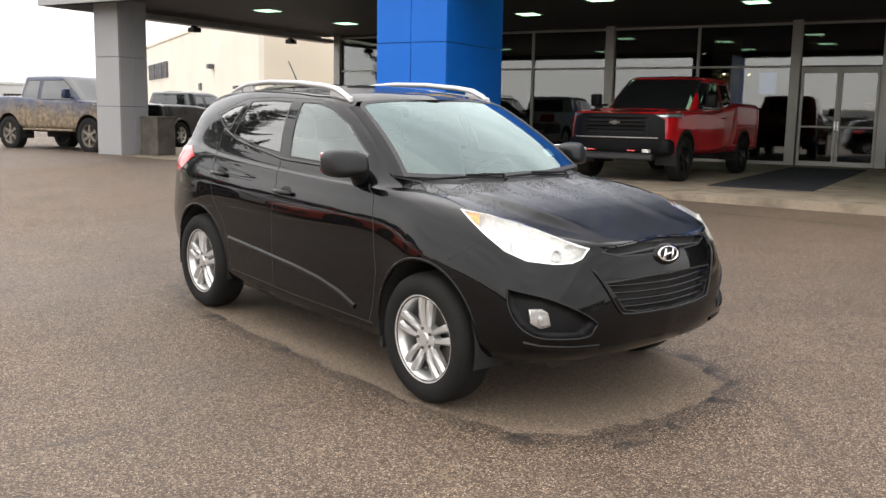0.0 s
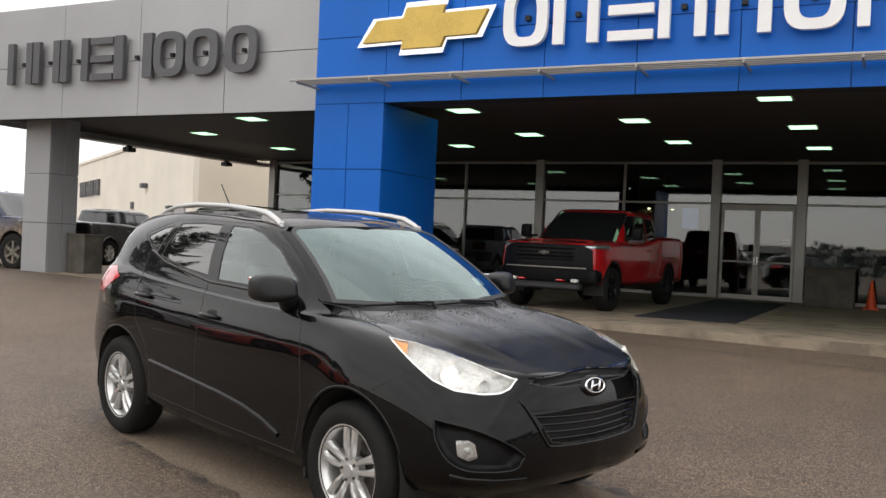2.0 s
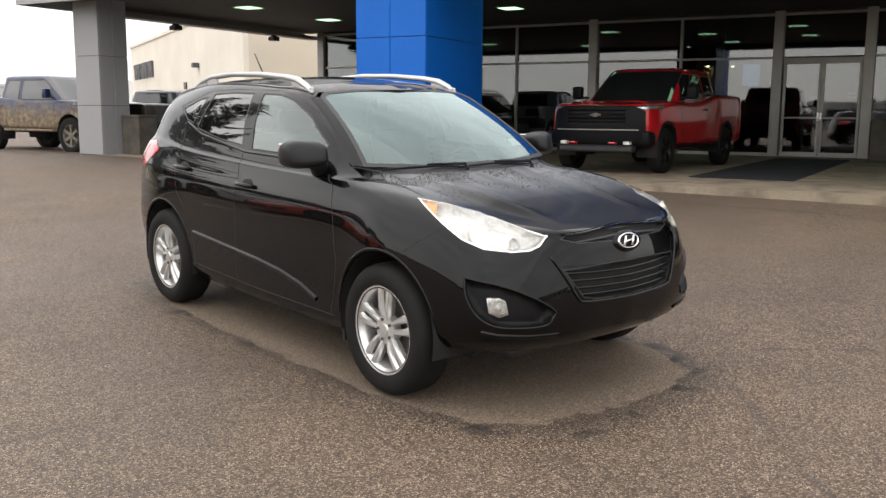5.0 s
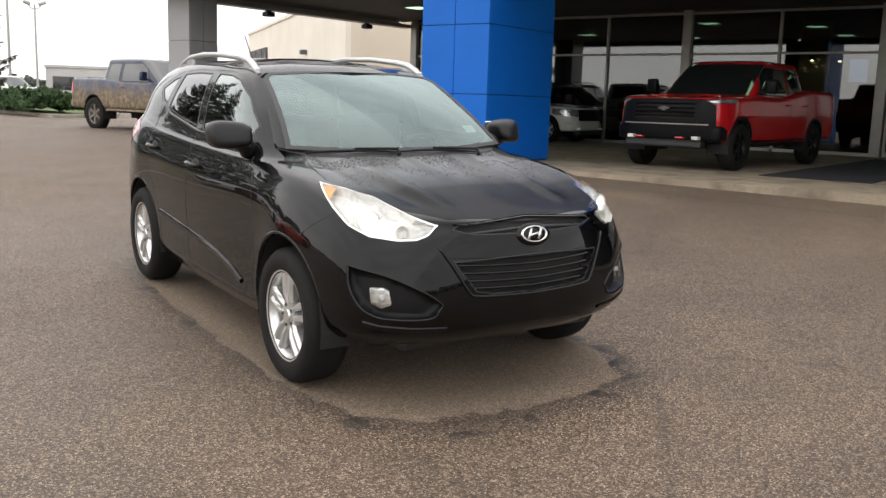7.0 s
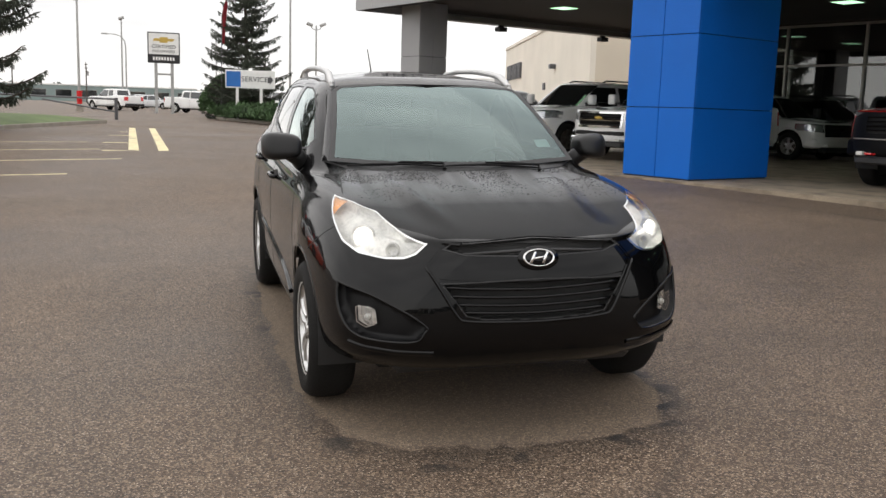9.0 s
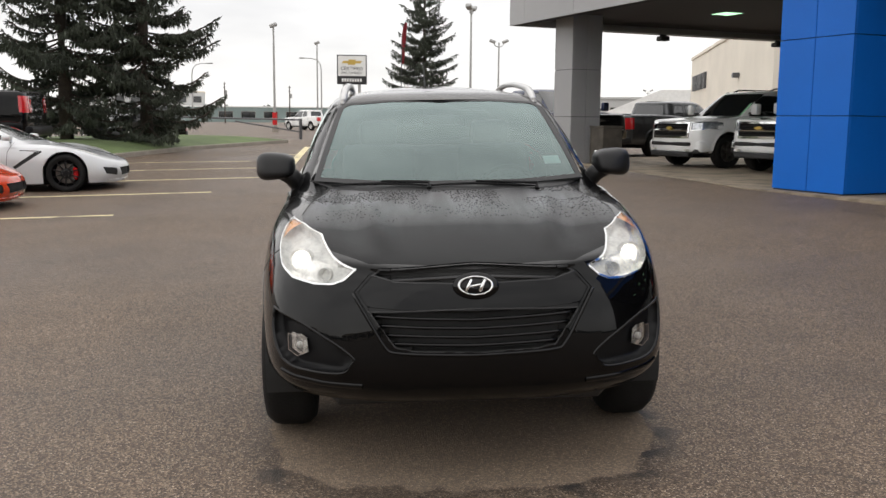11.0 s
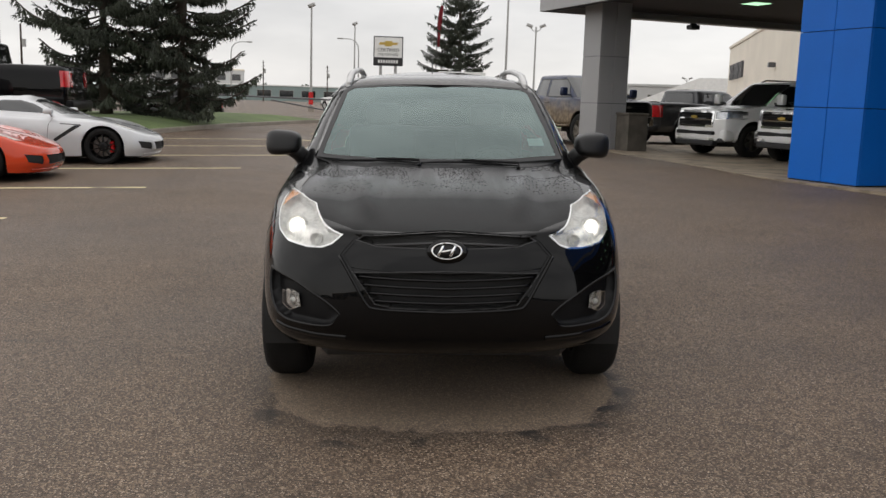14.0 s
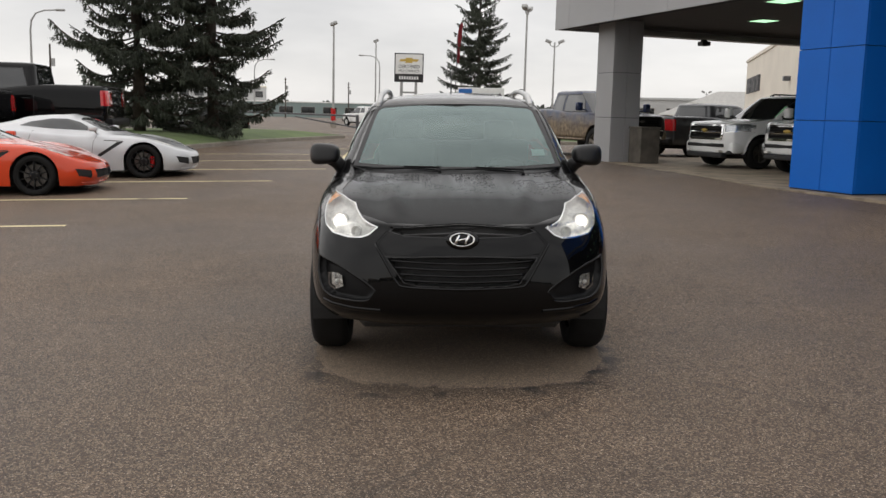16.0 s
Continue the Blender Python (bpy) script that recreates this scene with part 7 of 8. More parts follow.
spruce("tall dark spruce with a bare lower trunk on the lawn", -22.4, 20.0, 13.5, 2.5, 3, 0.05, rise(-22.4, 20.0) + 0.30, 0.42, 0.40)
spruce("tall dark spruce with long ragged boughs on the lawn", -23.8, 18.0, 14.5, 2.5, 8, 0.05, rise(-23.8, 18.0) + 0.34, 0.42, 0.40, math.atan2(-0.81, -0.586))
spruce("narrow dark spruce behind a juniper hedge", -31.9, 47.4, 10.6, 2.7, 21, 0.04, 0.62, 0.16, 0.40)


def feather_flag():
    root = thing("feather_flag", "tall slim red feather flag beside a spruce", "flag", put_at(-33.0, 46.4, 0))
    part("pole", tube(bmesh.new(), [(0, 0, 0), (0.02, 0, 4.0), (0.1, 0, 6.2), (0.35, 0, 7.2)], [0.035, 0.03, 0.022, 0.015], 8), M_LETTER_GREY, root)
    bm = bmesh.new()
    prev = None
    for i in range(13):
        t = i / 12
        z = 4.6 + 2.5 * t
        x0 = 0.03 + 0.28 * max(0, t - 0.5) ** 2 * 4
        w = 0.62 * (1 - 0.55 * t ** 3) * (0.75 + 0.25 * min(1, t * 5))
        row = [bm.verts.new((x0 + w * 0.55 * c, 0.09 * math.sin(5 * t + 4 * c) * c, z - 0.12 * c)) for c in (0, 0.25, 0.5, 0.75, 1)]
        if prev:
            for q in range(4):
                bm.faces.new((prev[q], prev[q + 1], row[q + 1], row[q]))
        prev = row
    bmesh.ops.solidify(bm, geom=bm.faces[:], thickness=0.004)
    part("cloth", bm, stuff_mat("red_flag_cloth", (0.30, 0.02, 0.03), 0.8, 0, 0.15, 3, 60), root, smooth=True)


feather_flag()


def hedge(label, line, width, height, seed, count):
    rnd = random.Random(seed)
    vs, fs = [], []
    pts = [Vector(p) for p in line]
    seg = [(a, b, (b - a).length) for a, b in zip(pts, pts[1:])]
    total = sum(s[2] for s in seg)
    for _ in range(count):
        d = rnd.uniform(0, total)
        for a, b, ln in seg:
            if d <= ln:
                break
            d -= ln
        c = a.lerp(b, d / ln)
        w = (b - a).normalized().orthogonal() * rnd.uniform(-1, 1) * width / 2
        e = 1 - (w.length / (width / 2)) ** 2
        top = height * (0.35 + 0.65 * e) * (0.8 + 0.35 * noise.noise(Vector((c.x * 0.7, c.y * 0.7, seed))))
        x, y = c.x + w.x, c.y + w.y
        zz = rnd.uniform(0.15, 1.0) ** 0.6 * top
        tuft(vs, fs, Vector((x, y, rise(x, y) + 0.14 + zz)), Vector((rnd.uniform(-1, 1), rnd.uniform(-1, 1), rnd.uniform(0.1, 1.3))), rnd.uniform(0.14, 0.3), rnd)
    me = bpy.data.meshes.new("juniper_hedge")
    me.from_pydata(vs, [], fs)
    me.materials.append(M_SHRUB)
    return tagged(new("juniper_hedge", me), label, "hedge", kind="stuff")


hedge("low ragged green juniper hedge along a kerb", [(-19.6, 36.0), (-23.5, 39.6), (-29.5, 44.6), (-34.0, 48.3)], 2.6, 1.0, 4, 9000)
hedge("rounded broadleaf shrub beside the spruce", [(-35.0, 50.0), (-37.0, 51.6)], 3.2, 3.2, 6, 3500)


# ---------------------------------------------------------------- lettering and emblems on the fascia
def block_letters(name, label, spans, z0, z1, v, depth, material, kinds, group=""):
    """Plain raised shapes of the letters' size: no word is spelt."""
    for (u0, u1), k in zip(spans, kinds):
        root = thing(name, label, "sign shape", BM, group)
        h, w = z1 - z0, u1 - u0
        t = 0.24 * w if w > 0.5 else 0.3 * w
        bm = bmesh.new()
        if k == "ring":
            outer, inner = [], []
            for i in range(28):
                a = 2 * math.pi * i / 28
                sq = lambda c: math.copysign(abs(c) ** 0.62, c)
                outer.append(((u0 + u1) / 2 + w / 2 * sq(math.cos(a)), (z0 + z1) / 2 + h / 2 * sq(math.sin(a))))
                inner.append(((u0 + u1) / 2 + (w / 2 - t) * sq(math.cos(a)), (z0 + z1) / 2 + (h / 2 - t * 0.8) * sq(math.sin(a))))
            for q in range(28):
                q2 = (q + 1) % 28
                prism(bm, [outer[q], outer[q2], inner[q2], inner[q]], v - depth, v, "xz")
        elif k == "bars":
            for c in (0.5, 1.0):
                zc = z0 + (h - t) * c
                part("raised_shape", a_box(u0, u1, v - depth, v, zc, zc + t * 0.9), material, root)
            box(bm, u0, u1, v - depth, v, z0, z0 + t * 0.9)
        elif k == "posts":
            box(bm, u0, u0 + t, v - depth, v, z0, z1)
            part("raised_shape", a_box(u1 - t, u1, v - depth, v, z0, z1), material, root)
        else:
            box(bm, u0, u1, v - depth, v, z0, z1, bevel=0.02)
        bmesh.ops.remove_doubles(bm, verts=bm.verts, dist=1e-4)
        part("raised_shape", bm, material, root)
        part("standoff", a_box((u0 + u1) / 2 - 0.04, (u0 + u1) / 2 + 0.04, v, v + 0.12, (z0 + z1) / 2 - 0.04, (z0 + z1) / 2 + 0.04), M_JOINT, root)


zb = B0.z
block_letters("fascia_shape", "plain charcoal raised sign shape on the grey fascia", [(-9.12, -8.3), (-8.26, -7.4), (-7.36, -6.5), (-6.42, -5.75), (-5.7, -4.6), (-4.55, -3.72), (-3.66, -2.8), (-2.62, -1.8)], 4.96 - zb, 5.92 - zb, 0.56, 0.10, M_LETTER_GREY, ("posts", "posts", "posts", "bars", "posts", "ring", "ring", "ring"), "charcoal sign shapes")
block_letters("fascia_shape", "plain white raised sign shape on the blue fascia", [(3.84, 4.62), (4.72, 5.48), (5.64, 6.36), (6.44, 7.16), (7.3, 8.1), (8.26, 9.1), (9.25, 9.95), (10.05, 10.75), (10.85, 11.5)], 4.99 - zb, 5.98 - zb, -0.10, 0.10, M_LETTER_WHITE, ("ring", "posts", "bars", "posts", "posts", "ring", "posts", "bars", "posts"), "white sign shapes")


def bow_shape():
    root = thing("emblem", "gold emblem with a bright chrome rim on the blue fascia", "emblem", BM)
    o = [(0.96, 5.15), (1.28, 5.65), (1.87, 5.67), (1.95, 5.90), (2.79, 5.91), (2.72, 5.72), (3.68, 5.74), (3.44, 5.21), (2.78, 5.20), (2.70, 4.98), (1.84, 4.97), (1.88, 5.17)]
    o = [(u, z - zb) for u, z in o]
    c = (sum(p[0] for p in o) / 12, sum(p[1] for p in o) / 12)
    part("rim", prism(bmesh.new(), o, -0.14, -0.02, "xz"), M_CHROME, root)
    inner = [(c[0] + (u - c[0]) * 0.90 + (0.0), c[1] + (z - c[1]) * 0.78) for u, z in o]
    part("face", prism(bmesh.new(), inner, -0.19, -0.14, "xz"), M_GOLD, root)


bow_shape()

# ---------------------------------------------------------------- signs, poles, far buildings
def words(name, text, size, material, parent, m, depth=0.01):
    cu = bpy.data.curves.new(name, "FONT")
    cu.body, cu.size, cu.extrude, cu.align_x, cu.align_y = text, size, depth, "CENTER", "CENTER"
    tmp = bpy.data.objects.new(name, cu)
    me = bpy.data.meshes.new_from_object(tmp)
    bpy.data.objects.remove(tmp)
    me.materials.clear()
    me.materials.append(material)
    ob = new(name, me)
    ob.parent = parent
    ob.matrix_basis = m
    return ob


FACE = Matrix.Rotation(math.pi / 2, 4, "X")       # text upright, read from -y
M_SIGN_BLACK = stuff_mat("black_sign_cabinet", (0.015, 0.015, 0.016), 0.4, 0, 0.1, 2, 40)
M_SIGN_BLUE = stuff_mat("blue_sign_square", (0.02, 0.14, 0.45), 0.4, 0, 0.05, 2, 40)


def pylon_sign():
    p = Vector((-48.6, 59.2, 0.5))
    d = Vector((2.5, 1.2, 0)) - p
    root = thing("pylon_sign", "white and black pylon sign on twin posts with a gold emblem", "sign", Matrix.Translation(p) @ Matrix.Rotation(math.atan2(d.y, d.x) + math.pi / 2, 4, "Z"))
    for x in (-0.62, 0.62):
        part("post", a_box(x - 0.12, x + 0.12, -0.1, 0.1, -0.2, 4.1), M_POLE, root)
    part("cross_bar", a_box(-0.5, 0.5, -0.06, 0.06, 3.05, 3.2), M_POLE, root)
    cab = part("cabinet", a_box(-1.24, 1.24, -0.2, 0.2, 4.0, 6.42, bevel=0.03), M_SIGN_BLACK, root)
    part("face", a_box(-1.15, 1.15, -0.215, -0.2, 4.68, 6.33), M_WHITE, cab)
    emb = bmesh.new()
    prism(emb, [(-0.85, 5.72), (-0.70, 5.92), (-0.3, 5.92), (-0.27, 6.03), (0.33, 6.03), (0.3, 5.92), (0.85, 5.92), (0.70, 5.72), (0.3, 5.72), (0.27, 5.6), (-0.33, 5.6), (-0.3, 5.72)], -0.23, -0.215, "xz")
    part("emblem", emb, M_GOLD, cab)
    words("lettering", "CERTIFIED", 0.40, M_SIGN_BLACK, cab, Matrix.Translation((0, -0.222, 5.28)) @ FACE)
    words("lettering", "PRE-OWNED", 0.30, M_LETTER_GREY, cab, Matrix.Translation((0, -0.222, 4.92)) @ FACE)
    for k in range(8):
        part("name_bar", a_box(-0.84 + 0.215 * k, -0.70 + 0.215 * k, -0.222, -0.2, 4.22, 4.48), M_WHITE, cab)


def service_sign():
    p = Vector((-30.0, 45.2, rise(-30, 45) + 0.12))
    d = Vector((2.0, 0.6, 0)) - p
    root = thing("service_sign", "low white sign with a blue square on two posts", "sign", Matrix.Translation(p) @ Matrix.Rotation(math.atan2(d.y, d.x) + math.pi / 2, 4, "Z"))
    for x in (-0.75, 0.62):
        part("post", a_box(x - 0.08, x + 0.08, -0.05, 0.05, -0.1, 1.85), M_WHITE, root)
    pan = part("panel", a_box(-1.42, 1.42, -0.06, 0.06, 1.78, 2.82, bevel=0.015), M_WHITE, root)
    part("blue_square", a_box(-1.36, -0.55, -0.07, -0.06, 1.86, 2.74), M_SIGN_BLUE, pan)
    words("lettering", "SERVICE", 0.42, M_LETTER_GREY, pan, Matrix.Translation((0.25, -0.068, 2.3)) @ FACE)
    arrow = bmesh.new()
    prism(arrow, [(1.0, 2.12), (1.12, 2.12), (1.12, 2.02), (1.32, 2.3), (1.12, 2.56), (1.12, 2.46), (1.0, 2.46)], -0.07, -0.06, "xz")
    part("arrow", arrow, M_LETTER_GREY, pan)


pylon_sign()
service_sign()


def light_pole(label, x, y, top, heads, turn=0.0, base=0.5, bow=False, wrap=False):
    root = thing("street_lamp", label, "street lamp", Matrix.Translation((x, y, base)) @ Matrix.Rotation(radians(turn), 4, "Z"), "light poles")
    h = top - base
    part("pole", rod(bmesh.new(), (0, 0, -0.2), (0, 0, h - (1.4 if bow else 0.15)), 0.11, 0.07, 10), M_POLE, root)
    if wrap:
        part("banner", rod(bmesh.new(), (0, 0, 0.6), (0, 0, 1.6), 0.2, n=14), M_RED_LENS, root, "red wrapped banner round the post")
    part("footing", rod(bmesh.new(), (0, 0, -0.2), (0, 0, 0.5), 0.28, 0.26, 14), M_KERB, root)
    if bow:
        pts = [(0, 0, h - 1.45), (0.1, 0, h - 0.75), (0.45, 0, h - 0.25), (1.1, 0, h - 0.03), (2.0, 0, h)]
        part("arm", tube(bmesh.new(), pts, [0.07, 0.065, 0.06, 0.05, 0.045], 8), M_POLE, root)
        part("lamp_head", a_box(1.9, 2.6, -0.14, 0.14, h - 0.08, h + 0.08, bevel=0.05), M_POLE, root)
        return root
    for k in range(heads):
        s = (k - (heads - 1) / 2) * 2
        part("arm", tube(bmesh.new(), [(0, 0, h - 0.6), (s * 0.35, 0, h - 0.45), (s * 0.5, 0, h - 0.2)], 0.045, 6), M_POLE, root)
        hd = a_box(-0.3, 0.3, -0.22, 0.22, -0.14, 0.14, bevel=0.06, seg=2)
        bmesh.ops.transform(hd, matrix=Matrix.Translation((s * 0.62, 0, h - 0.05)) @ Matrix.Rotation(radians(-22 * (1 if s >= 0 else -1)), 4, "Y"), verts=hd.verts)
        part("lamp_head", hd, M_POLE, root, smooth=True)
    return root


VIEW = 38.0
light_pole("tall galvanised lamp post with two floodlight heads", -37.8, 61.0, 10.3, 2, VIEW + 70)
light_pole("double-headed lamp post beyond the hedge", -44.7, 75.7, 9.1, 2, VIEW)
light_pole("single-headed lamp post with a red banner on the far lot", -52.1, 53.7, 9.1, 1, VIEW, wrap=True)
light_pole("tall lamp post far along the lot", -70.6, 77.8, 10.2, 1, VIEW)
light_pole("curved-arm street lamp by the road", -74.0, 82.0, 8.8, 1, VIEW + 180, bow=True)
light_pole("curved-arm street lamp by the road", -88.0, 74.0, 8.2, 1, VIEW, bow=True)
light_pole("slim lamp post behind the sign", -66.0, 88.0, 9.0, 1, VIEW)
light_pole("curved-arm street lamp behind the spruces", -62.0, 33.0, 8.6, 1, VIEW, bow=True)
light_pole("double-headed lamp post far past the grey column", -64.9, 156.5, 7.2, 2, VIEW)


def far_building(label, x, y, w, d, h, turn, material, storeys=1, bays=6, roof=None, base=0.4):
    root = thing("building", label, "building", Matrix.Translation((x, y, base)) @ Matrix.Rotation(radians(turn), 4, "Z"))
    part("wall", a_box(-w / 2, w / 2, 0, d, -0.5, h), material, root)
    part("roof", a_box(-w / 2 - 0.15, w / 2 + 0.15, -0.15, d + 0.15, h, h + 0.35, bevel=0.03), roof or M_BEIGE_DARK, root)
    for s in range(storeys):
        z0 = h * (s + 0.3) / storeys
        z1 = h * (s + 0.75) / storeys
        for b in range(bays):
            u0 = -w / 2 + w * (b + 0.18) / bays
            u1 = -w / 2 + w * (b + 0.82) / bays
            win = part("window", a_box(u0, u1, -0.06, 0.02, z0, z1), M_ALU, root)
            part("pane", a_box(u0 + 0.08, u1 - 0.08, -0.075, -0.06, z0 + 0.08, z1 - 0.08), M_CABIN_GLASS, win)
    return root


# teal greyed in its colour to stand for distance haze
M_TEAL = stuff_mat("hazed_teal_cladding", (0.22, 0.28, 0.27), 0.7, 0, 0.08, 0.3, 20)
M_GREY_WALL = stuff_mat("pale_grey_wall", (0.45, 0.45, 0.44), 0.8, 0, 0.06, 0.3, 20)


def service_hall():
    """The beige hall beyond the canopy: its corner, the long sign wall and the shorter end."""
    c = Vector((-8.9, 42.1, 0.3))
    turn = math.atan2(29.6, -15.1)
    root = thing("service_hall", "plain beige stucco hall with dark raised sign shapes", "building", Matrix.Translation(c) @ Matrix.Rotation(turn, 4, "Z"))
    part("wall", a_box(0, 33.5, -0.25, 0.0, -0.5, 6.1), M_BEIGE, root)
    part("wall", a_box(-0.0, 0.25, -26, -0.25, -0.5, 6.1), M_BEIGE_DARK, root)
    part("roof", a_box(-0.1, 33.6, -26, 0.08, 6.1, 6.35, bevel=0.03), M_BEIGE, root)
    part("back_wall", a_box(33.25, 33.5, -26, -0.25, -0.5, 6.1), M_BEIGE, root)
    for k in range(8):
        u = 23.6 + 1.05 * k
        glyph = a_box(u, u + 0.24, 0.0, 0.16, 3.65, 4.75)
        if k % 3 != 1:
            box(glyph, u + 0.5, u + 0.74, 0.0, 0.16, 3.65, 4.75)
        box(glyph, u + 0.2, u + 0.6, 0.0, 0.15, 4.5 if k % 2 else 4.05, 4.72 if k % 2 else 4.3)
        part("sign_shape", glyph, M_LETTER_GREY, root)
    part("wall_lamp", a_box(9.2, 9.7, 0.0, 0.35, 3.7, 3.95, bevel=0.03), M_LETTER_GREY, root)
    part("wall_lamp", a_box(3.4, 3.9, 0.0, 0.3, 2.5, 2.65, bevel=0.03), M_LETTER_GREY, root)
    part("door", a_box(8.3, 9.3, 0.0, 0.06, 0.0, 2.1, bevel=0.01), M_GREY_WALL, root)
    part("meter_box", a_box(10.2, 10.7, 0.0, 0.2, 1.3, 2.1, bevel=0.02), M_GREY_WALL, root)
    part("vent", a_box(12.6, 13.2, 0.0, 0.1, 2.6, 3.0, bevel=0.01), M_LETTER_GREY, root)


service_hall()
far_building("low pale grey shop far across the lot", -52.0, 118.0, 30, 12, 4.2, 22, M_GREY_WALL, 1, 7, M_GREY_WALL)
far_building("tan flat-roofed shop in the distance", -33.0, 122.0, 20, 12, 4.0, 14, M_BEIGE_DARK, 1, 4)


def pitched_shed():
    root = thing("shed", "low tan shed under a wide white pitched roof", "building", Matrix.Translation((-38.0, 104.0, 0.4)) @ Matrix.Rotation(radians(22), 4, "Z"))
    part("wall", a_box(-8, 8, 0, 12, -0.5, 2.2), M_BEIGE_DARK, root)
    bm = bmesh.new()
    prism(bm, [(-8.8, 2.1), (-2.0, 4.9), (2.0, 4.9), (8.8, 2.1)], -0.6, 12.6, "xz")
    part("roof", bm, M_WHITE, root)
    for x in (-6, -2, 2, 6):
        part("window", a_box(x - 0.8, x + 0.8, -0.06, 0.0, 0.7, 1.7), M_CABIN_GLASS, root)


pitched_shed()


def utility_pole(x, y, h):
    root = thing("utility_pole", "thin wooden utility pole with a crossarm", "utility pole", put_at(x, y, 60), "utility poles")
    part("pole", rod(bmesh.new(), (0, 0, -0.2), (0, 0, h), 0.15, 0.1, 8), M_BARK, root)
    for z in (0.4, 1.1):
        part("crossarm", a_box(-0.06, 0.06, -1.0, 1.0, h - z - 0.06, h - z + 0.06), M_BARK, root)
    part("transformer", rod(bmesh.new(), (0.3, 0, h - 2.6), (0.3, 0, h - 1.7), 0.24, n=12), M_POLE, root)


for ux, uy, uh in ((-102.6, 55.1, 8.6), (-148.0, 130.0, 8.6), (-139.0, 140.0, 8.0)):
    utility_pole(ux, uy, uh)
far_building("two-storey grey office block across the road", -222.0, 163.0, 34, 14, 8.5, 50, M_GREY_WALL, 2, 8)
far_building("teal and white car showroom across the road", -190.0, 178.0, 74, 14, 4.2, 46, M_TEAL, 1, 12, M_WHITE)
far_building("long low pale warehouse on the horizon", -255.0, 292.0, 90, 16, 5.0, 42, M_GREY_WALL, 1, 10)
# three unseen buildings added behind the viewpoint as a backdrop for reflections
far_building("unseen low shop front added across the street", -60.0, -88.0, 60, 14, 3.2, 150, M_GREY_WALL, 1, 10)
far_building("unseen brown shop added across the street", 20.0, -84.0, 40, 14, 3.4, 185, M_BEIGE_DARK, 1, 8)
far_building("unseen grey office added across the street", 78.0, -60.0, 40, 14, 3.8, 230, M_GREY_WALL, 1, 8)


def far_woods(seed=2):
    """A ragged band of distant trees all round."""
    rnd = random.Random(seed)
    vs, fs = [], []
    for i in range(5200):
        a = rnd.uniform(0, 2 * math.pi)
        d = rnd.uniform(430, 520)
        x, y = d * math.cos(a), d * math.sin(a)
        h = 5.0 + 4.0 * noise.noise(Vector((math.cos(a) * 9, math.sin(a) * 9, 1.0)))
        for _ in range(3):
            tuft(vs, fs, Vector((x, y, rnd.uniform(0, h))), Vector((rnd.uniform(-1, 1), rnd.uniform(-1, 1), rnd.uniform(0, 1.2))), rnd.uniform(1.6, 3.2), rnd, 1.6)
    me = bpy.data.meshes.new("far_woods")
    me.from_pydata(vs, [], fs)
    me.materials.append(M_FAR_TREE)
    tagged(new("far_woods", me), "ragged dark band of distant trees", "trees", kind="stuff")


far_woods()


def street_trees(seed=9):
    """A ragged row of broadleaf trees along the street behind the lot."""
    rnd = random.Random(seed)
    vs, fs = [], []
    for i in range(2600):
        x = rnd.uniform(-150, 120)
        y = -66 - 0.0012 * (x + 10) ** 2 * -0.6 + rnd.uniform(-9, 0)
        h = 2.3 + 2.6 * noise.noise(Vector((x * 0.09, 0.3, 2.0)))
        tuft(vs, fs, Vector((x, y, rise(x, y) + max(0.2, rnd.random() ** 0.7 * h))), Vector((rnd.uniform(-1, 1), rnd.uniform(-1, 1), rnd.uniform(0, 1.2))), rnd.uniform(0.4, 0.9), rnd, 1.5, 4)
    me = bpy.data.meshes.new("street_trees")
    me.from_pydata(vs, [], fs)
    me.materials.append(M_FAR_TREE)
    tagged(new("street_trees", me), "ragged row of broadleaf trees along the street", "trees", kind="stuff")


street_trees()

# far vehicles
for x, y, hd, nm, pt in ((-34.5, 55.5, -20, "white pickup parked beyond the hedge", M_WHITE_PAINT), (-51.0, 66.5, 10, "white pickup by the pylon sign", M_WHITE_PAINT), (-60.5, 66.0, 170, "white pickup far along the lot", M_WHITE_PAINT)):
    big_vehicle("pickup_truck", nm, "pickup truck", put_at(x, y, hd), pt, face="paint", rims=M_ALLOY, fine=((36, 18), (30, 18)), group="far pickups")
for x, y, hd, nm, pt in ((-30.6, 25.3, 283, "dark car parked beyond the spruces", M_BLACK_PAINT), (-72.0, 84.0, 30, "silver car on the far lot", M_SILVER_PAINT), (-80.0, 90.0, 40, "dark car on the far lot", M_GREY_PAINT), (-25.0, 58.0, 10, "red car far beyond the canopy", M_RED_PAINT)):
    big_vehicle("utility_car", nm, "car", put_at(x, y, hd), pt, L=4.6, W=1.85, H=1.62, base=2.7, overhang=0.92, low=0.30, r=0.34, bonnet=0.98, belt=1.02, cab=(0.42, -1.15), bed=False, face="paint", rims=M_ALLOY, fine=((36, 18), (30, 18)), group="far cars")

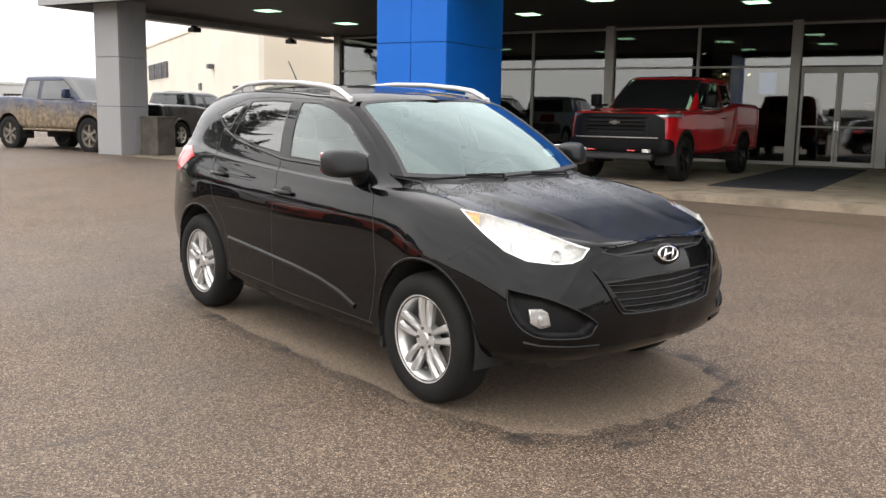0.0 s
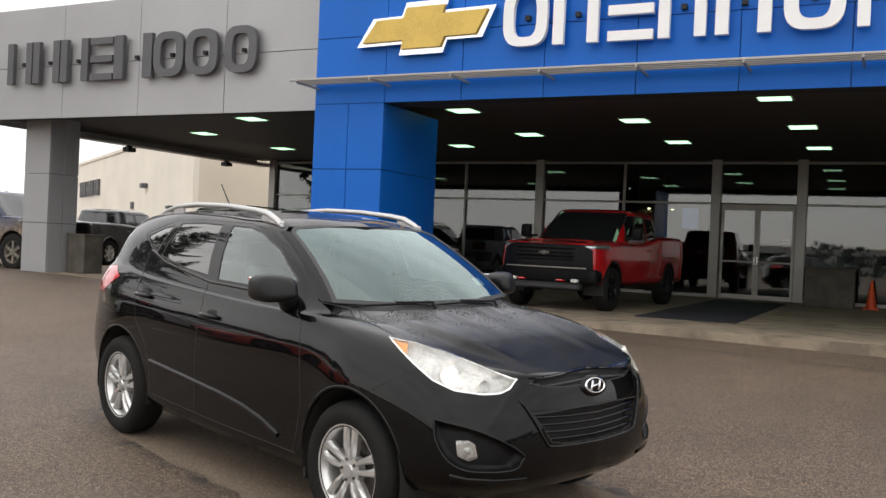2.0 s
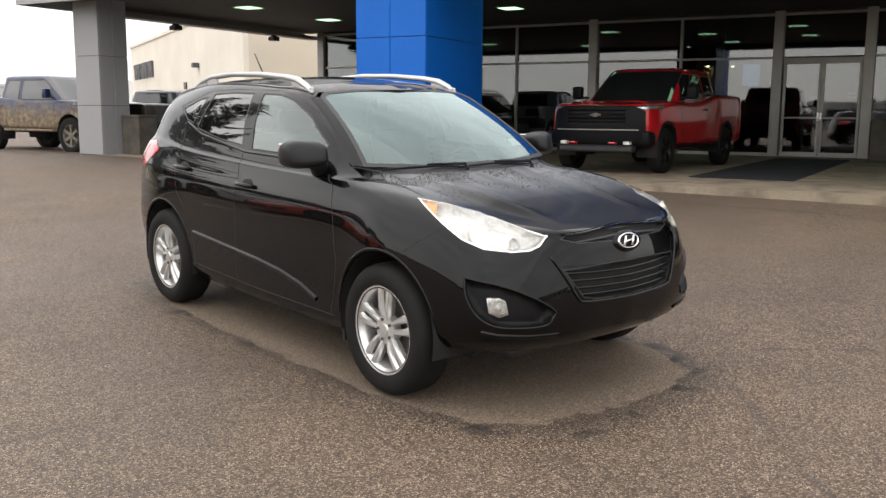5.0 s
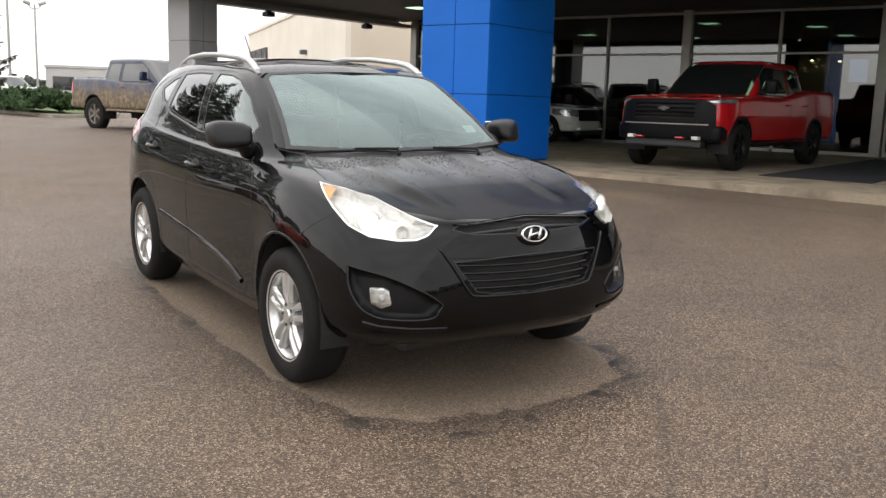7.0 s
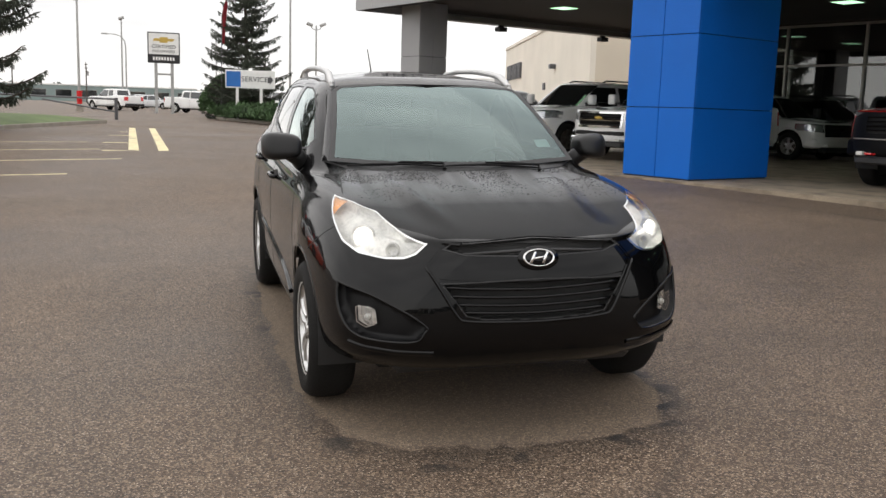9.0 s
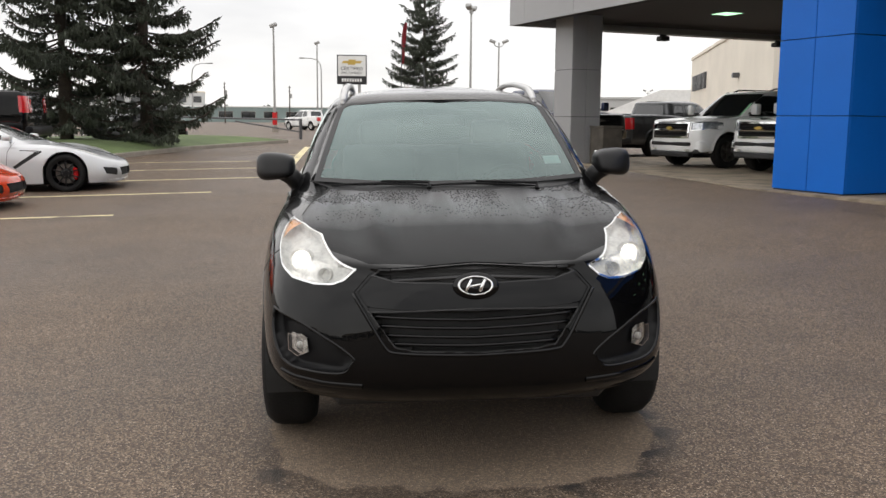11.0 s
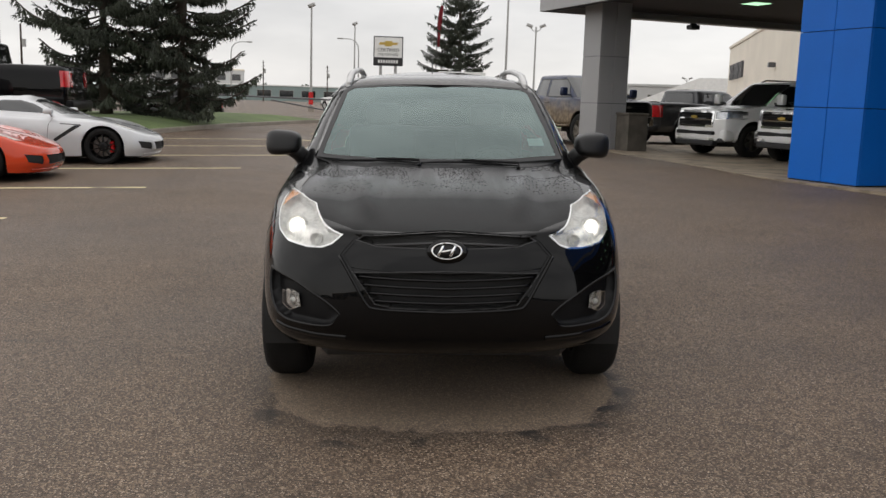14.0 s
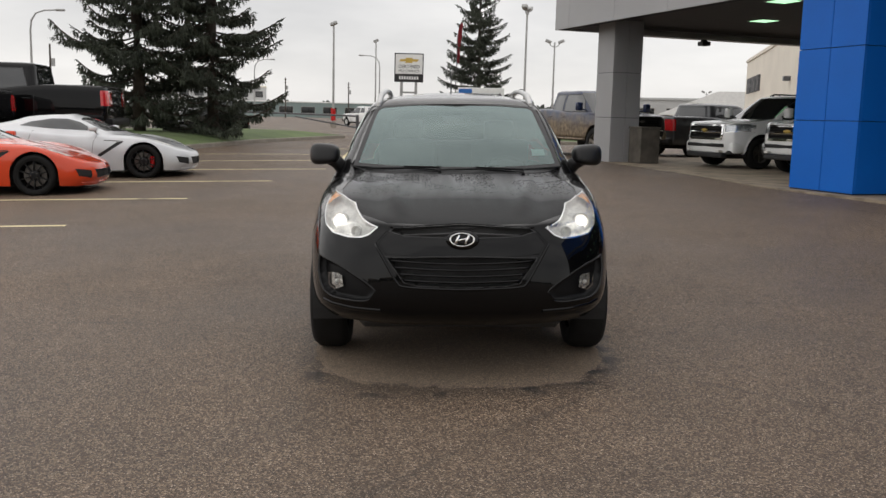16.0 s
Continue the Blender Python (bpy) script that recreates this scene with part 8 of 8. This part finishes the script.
# ---------------------------------------------------------------- small things by the entrance
def bin_box(label, m, w, d, h):
    root = thing("litter_bin", label, "bin", m)
    part("box", a_box(-w / 2, w / 2, -d / 2, d / 2, 0, h - 0.06, bevel=0.015), M_BIN, root)
    part("rim", a_box(-w / 2 - 0.02, w / 2 + 0.02, -d / 2 - 0.02, d / 2 + 0.02, h - 0.06, h, bevel=0.012), M_BIN, root)


bin_box("square exposed-aggregate litter bin beside the grey column", on_building(-8.4, 2.35, 0.0), 0.6, 0.6, 1.0)
bin_box("square concrete planter box by the doors", on_building(8.5, 10.6, 0.012), 1.15, 0.9, 1.0)
solid("entrance_mat", a_box(5.75, 7.5, 1.9, 10.4, 0.012, 0.026, bevel=0.004), M_MAT, "long dark navy entrance mat before the doors", "mat", BM)


def cone():
    root = thing("traffic_cone", "orange traffic cone by the glazing", "traffic cone", on_building(9.45, 10.4, 0.012))
    orange = stuff_mat("cone_orange", (0.62, 0.07, 0.015), 0.55, 0, 0.1, 5, 60)
    part("foot", a_box(-0.18, 0.18, -0.18, 0.18, 0, 0.035, bevel=0.01), orange, root)
    part("body", spin(bmesh.new(), [(0.135, 0.03), (0.03, 0.70), (0.022, 0.71), (0.001, 0.71)], 20, "z"), orange, root, smooth=True)


cone()


def barrier():
    root = thing("pipe_barrier", "low dark pipe barrier on two posts beyond the lawn", "barrier", Matrix())
    ends = [(-32.3, 36.9), (-40.4, 34.9)]
    for x, y in ends:
        part("post", rod(bmesh.new(), (x, y, rise(x, y) - 0.1), (x, y, rise(x, y) + 1.12), 0.09, n=12), M_LETTER_GREY, root)
    (x0, y0), (x1, y1) = ends
    part("rail", rod(bmesh.new(), (x0, y0, rise(x0, y0) + 1.05), (x1, y1, rise(x1, y1) + 1.15), 0.05, n=8), M_LETTER_GREY, root)
    part("brace", rod(bmesh.new(), (x0, y0, rise(x0, y0) + 0.40), (-35.6, 35.2, rise(-35.6, 35.2) + 0.95), 0.04, n=8), M_LETTER_GREY, root)


barrier()
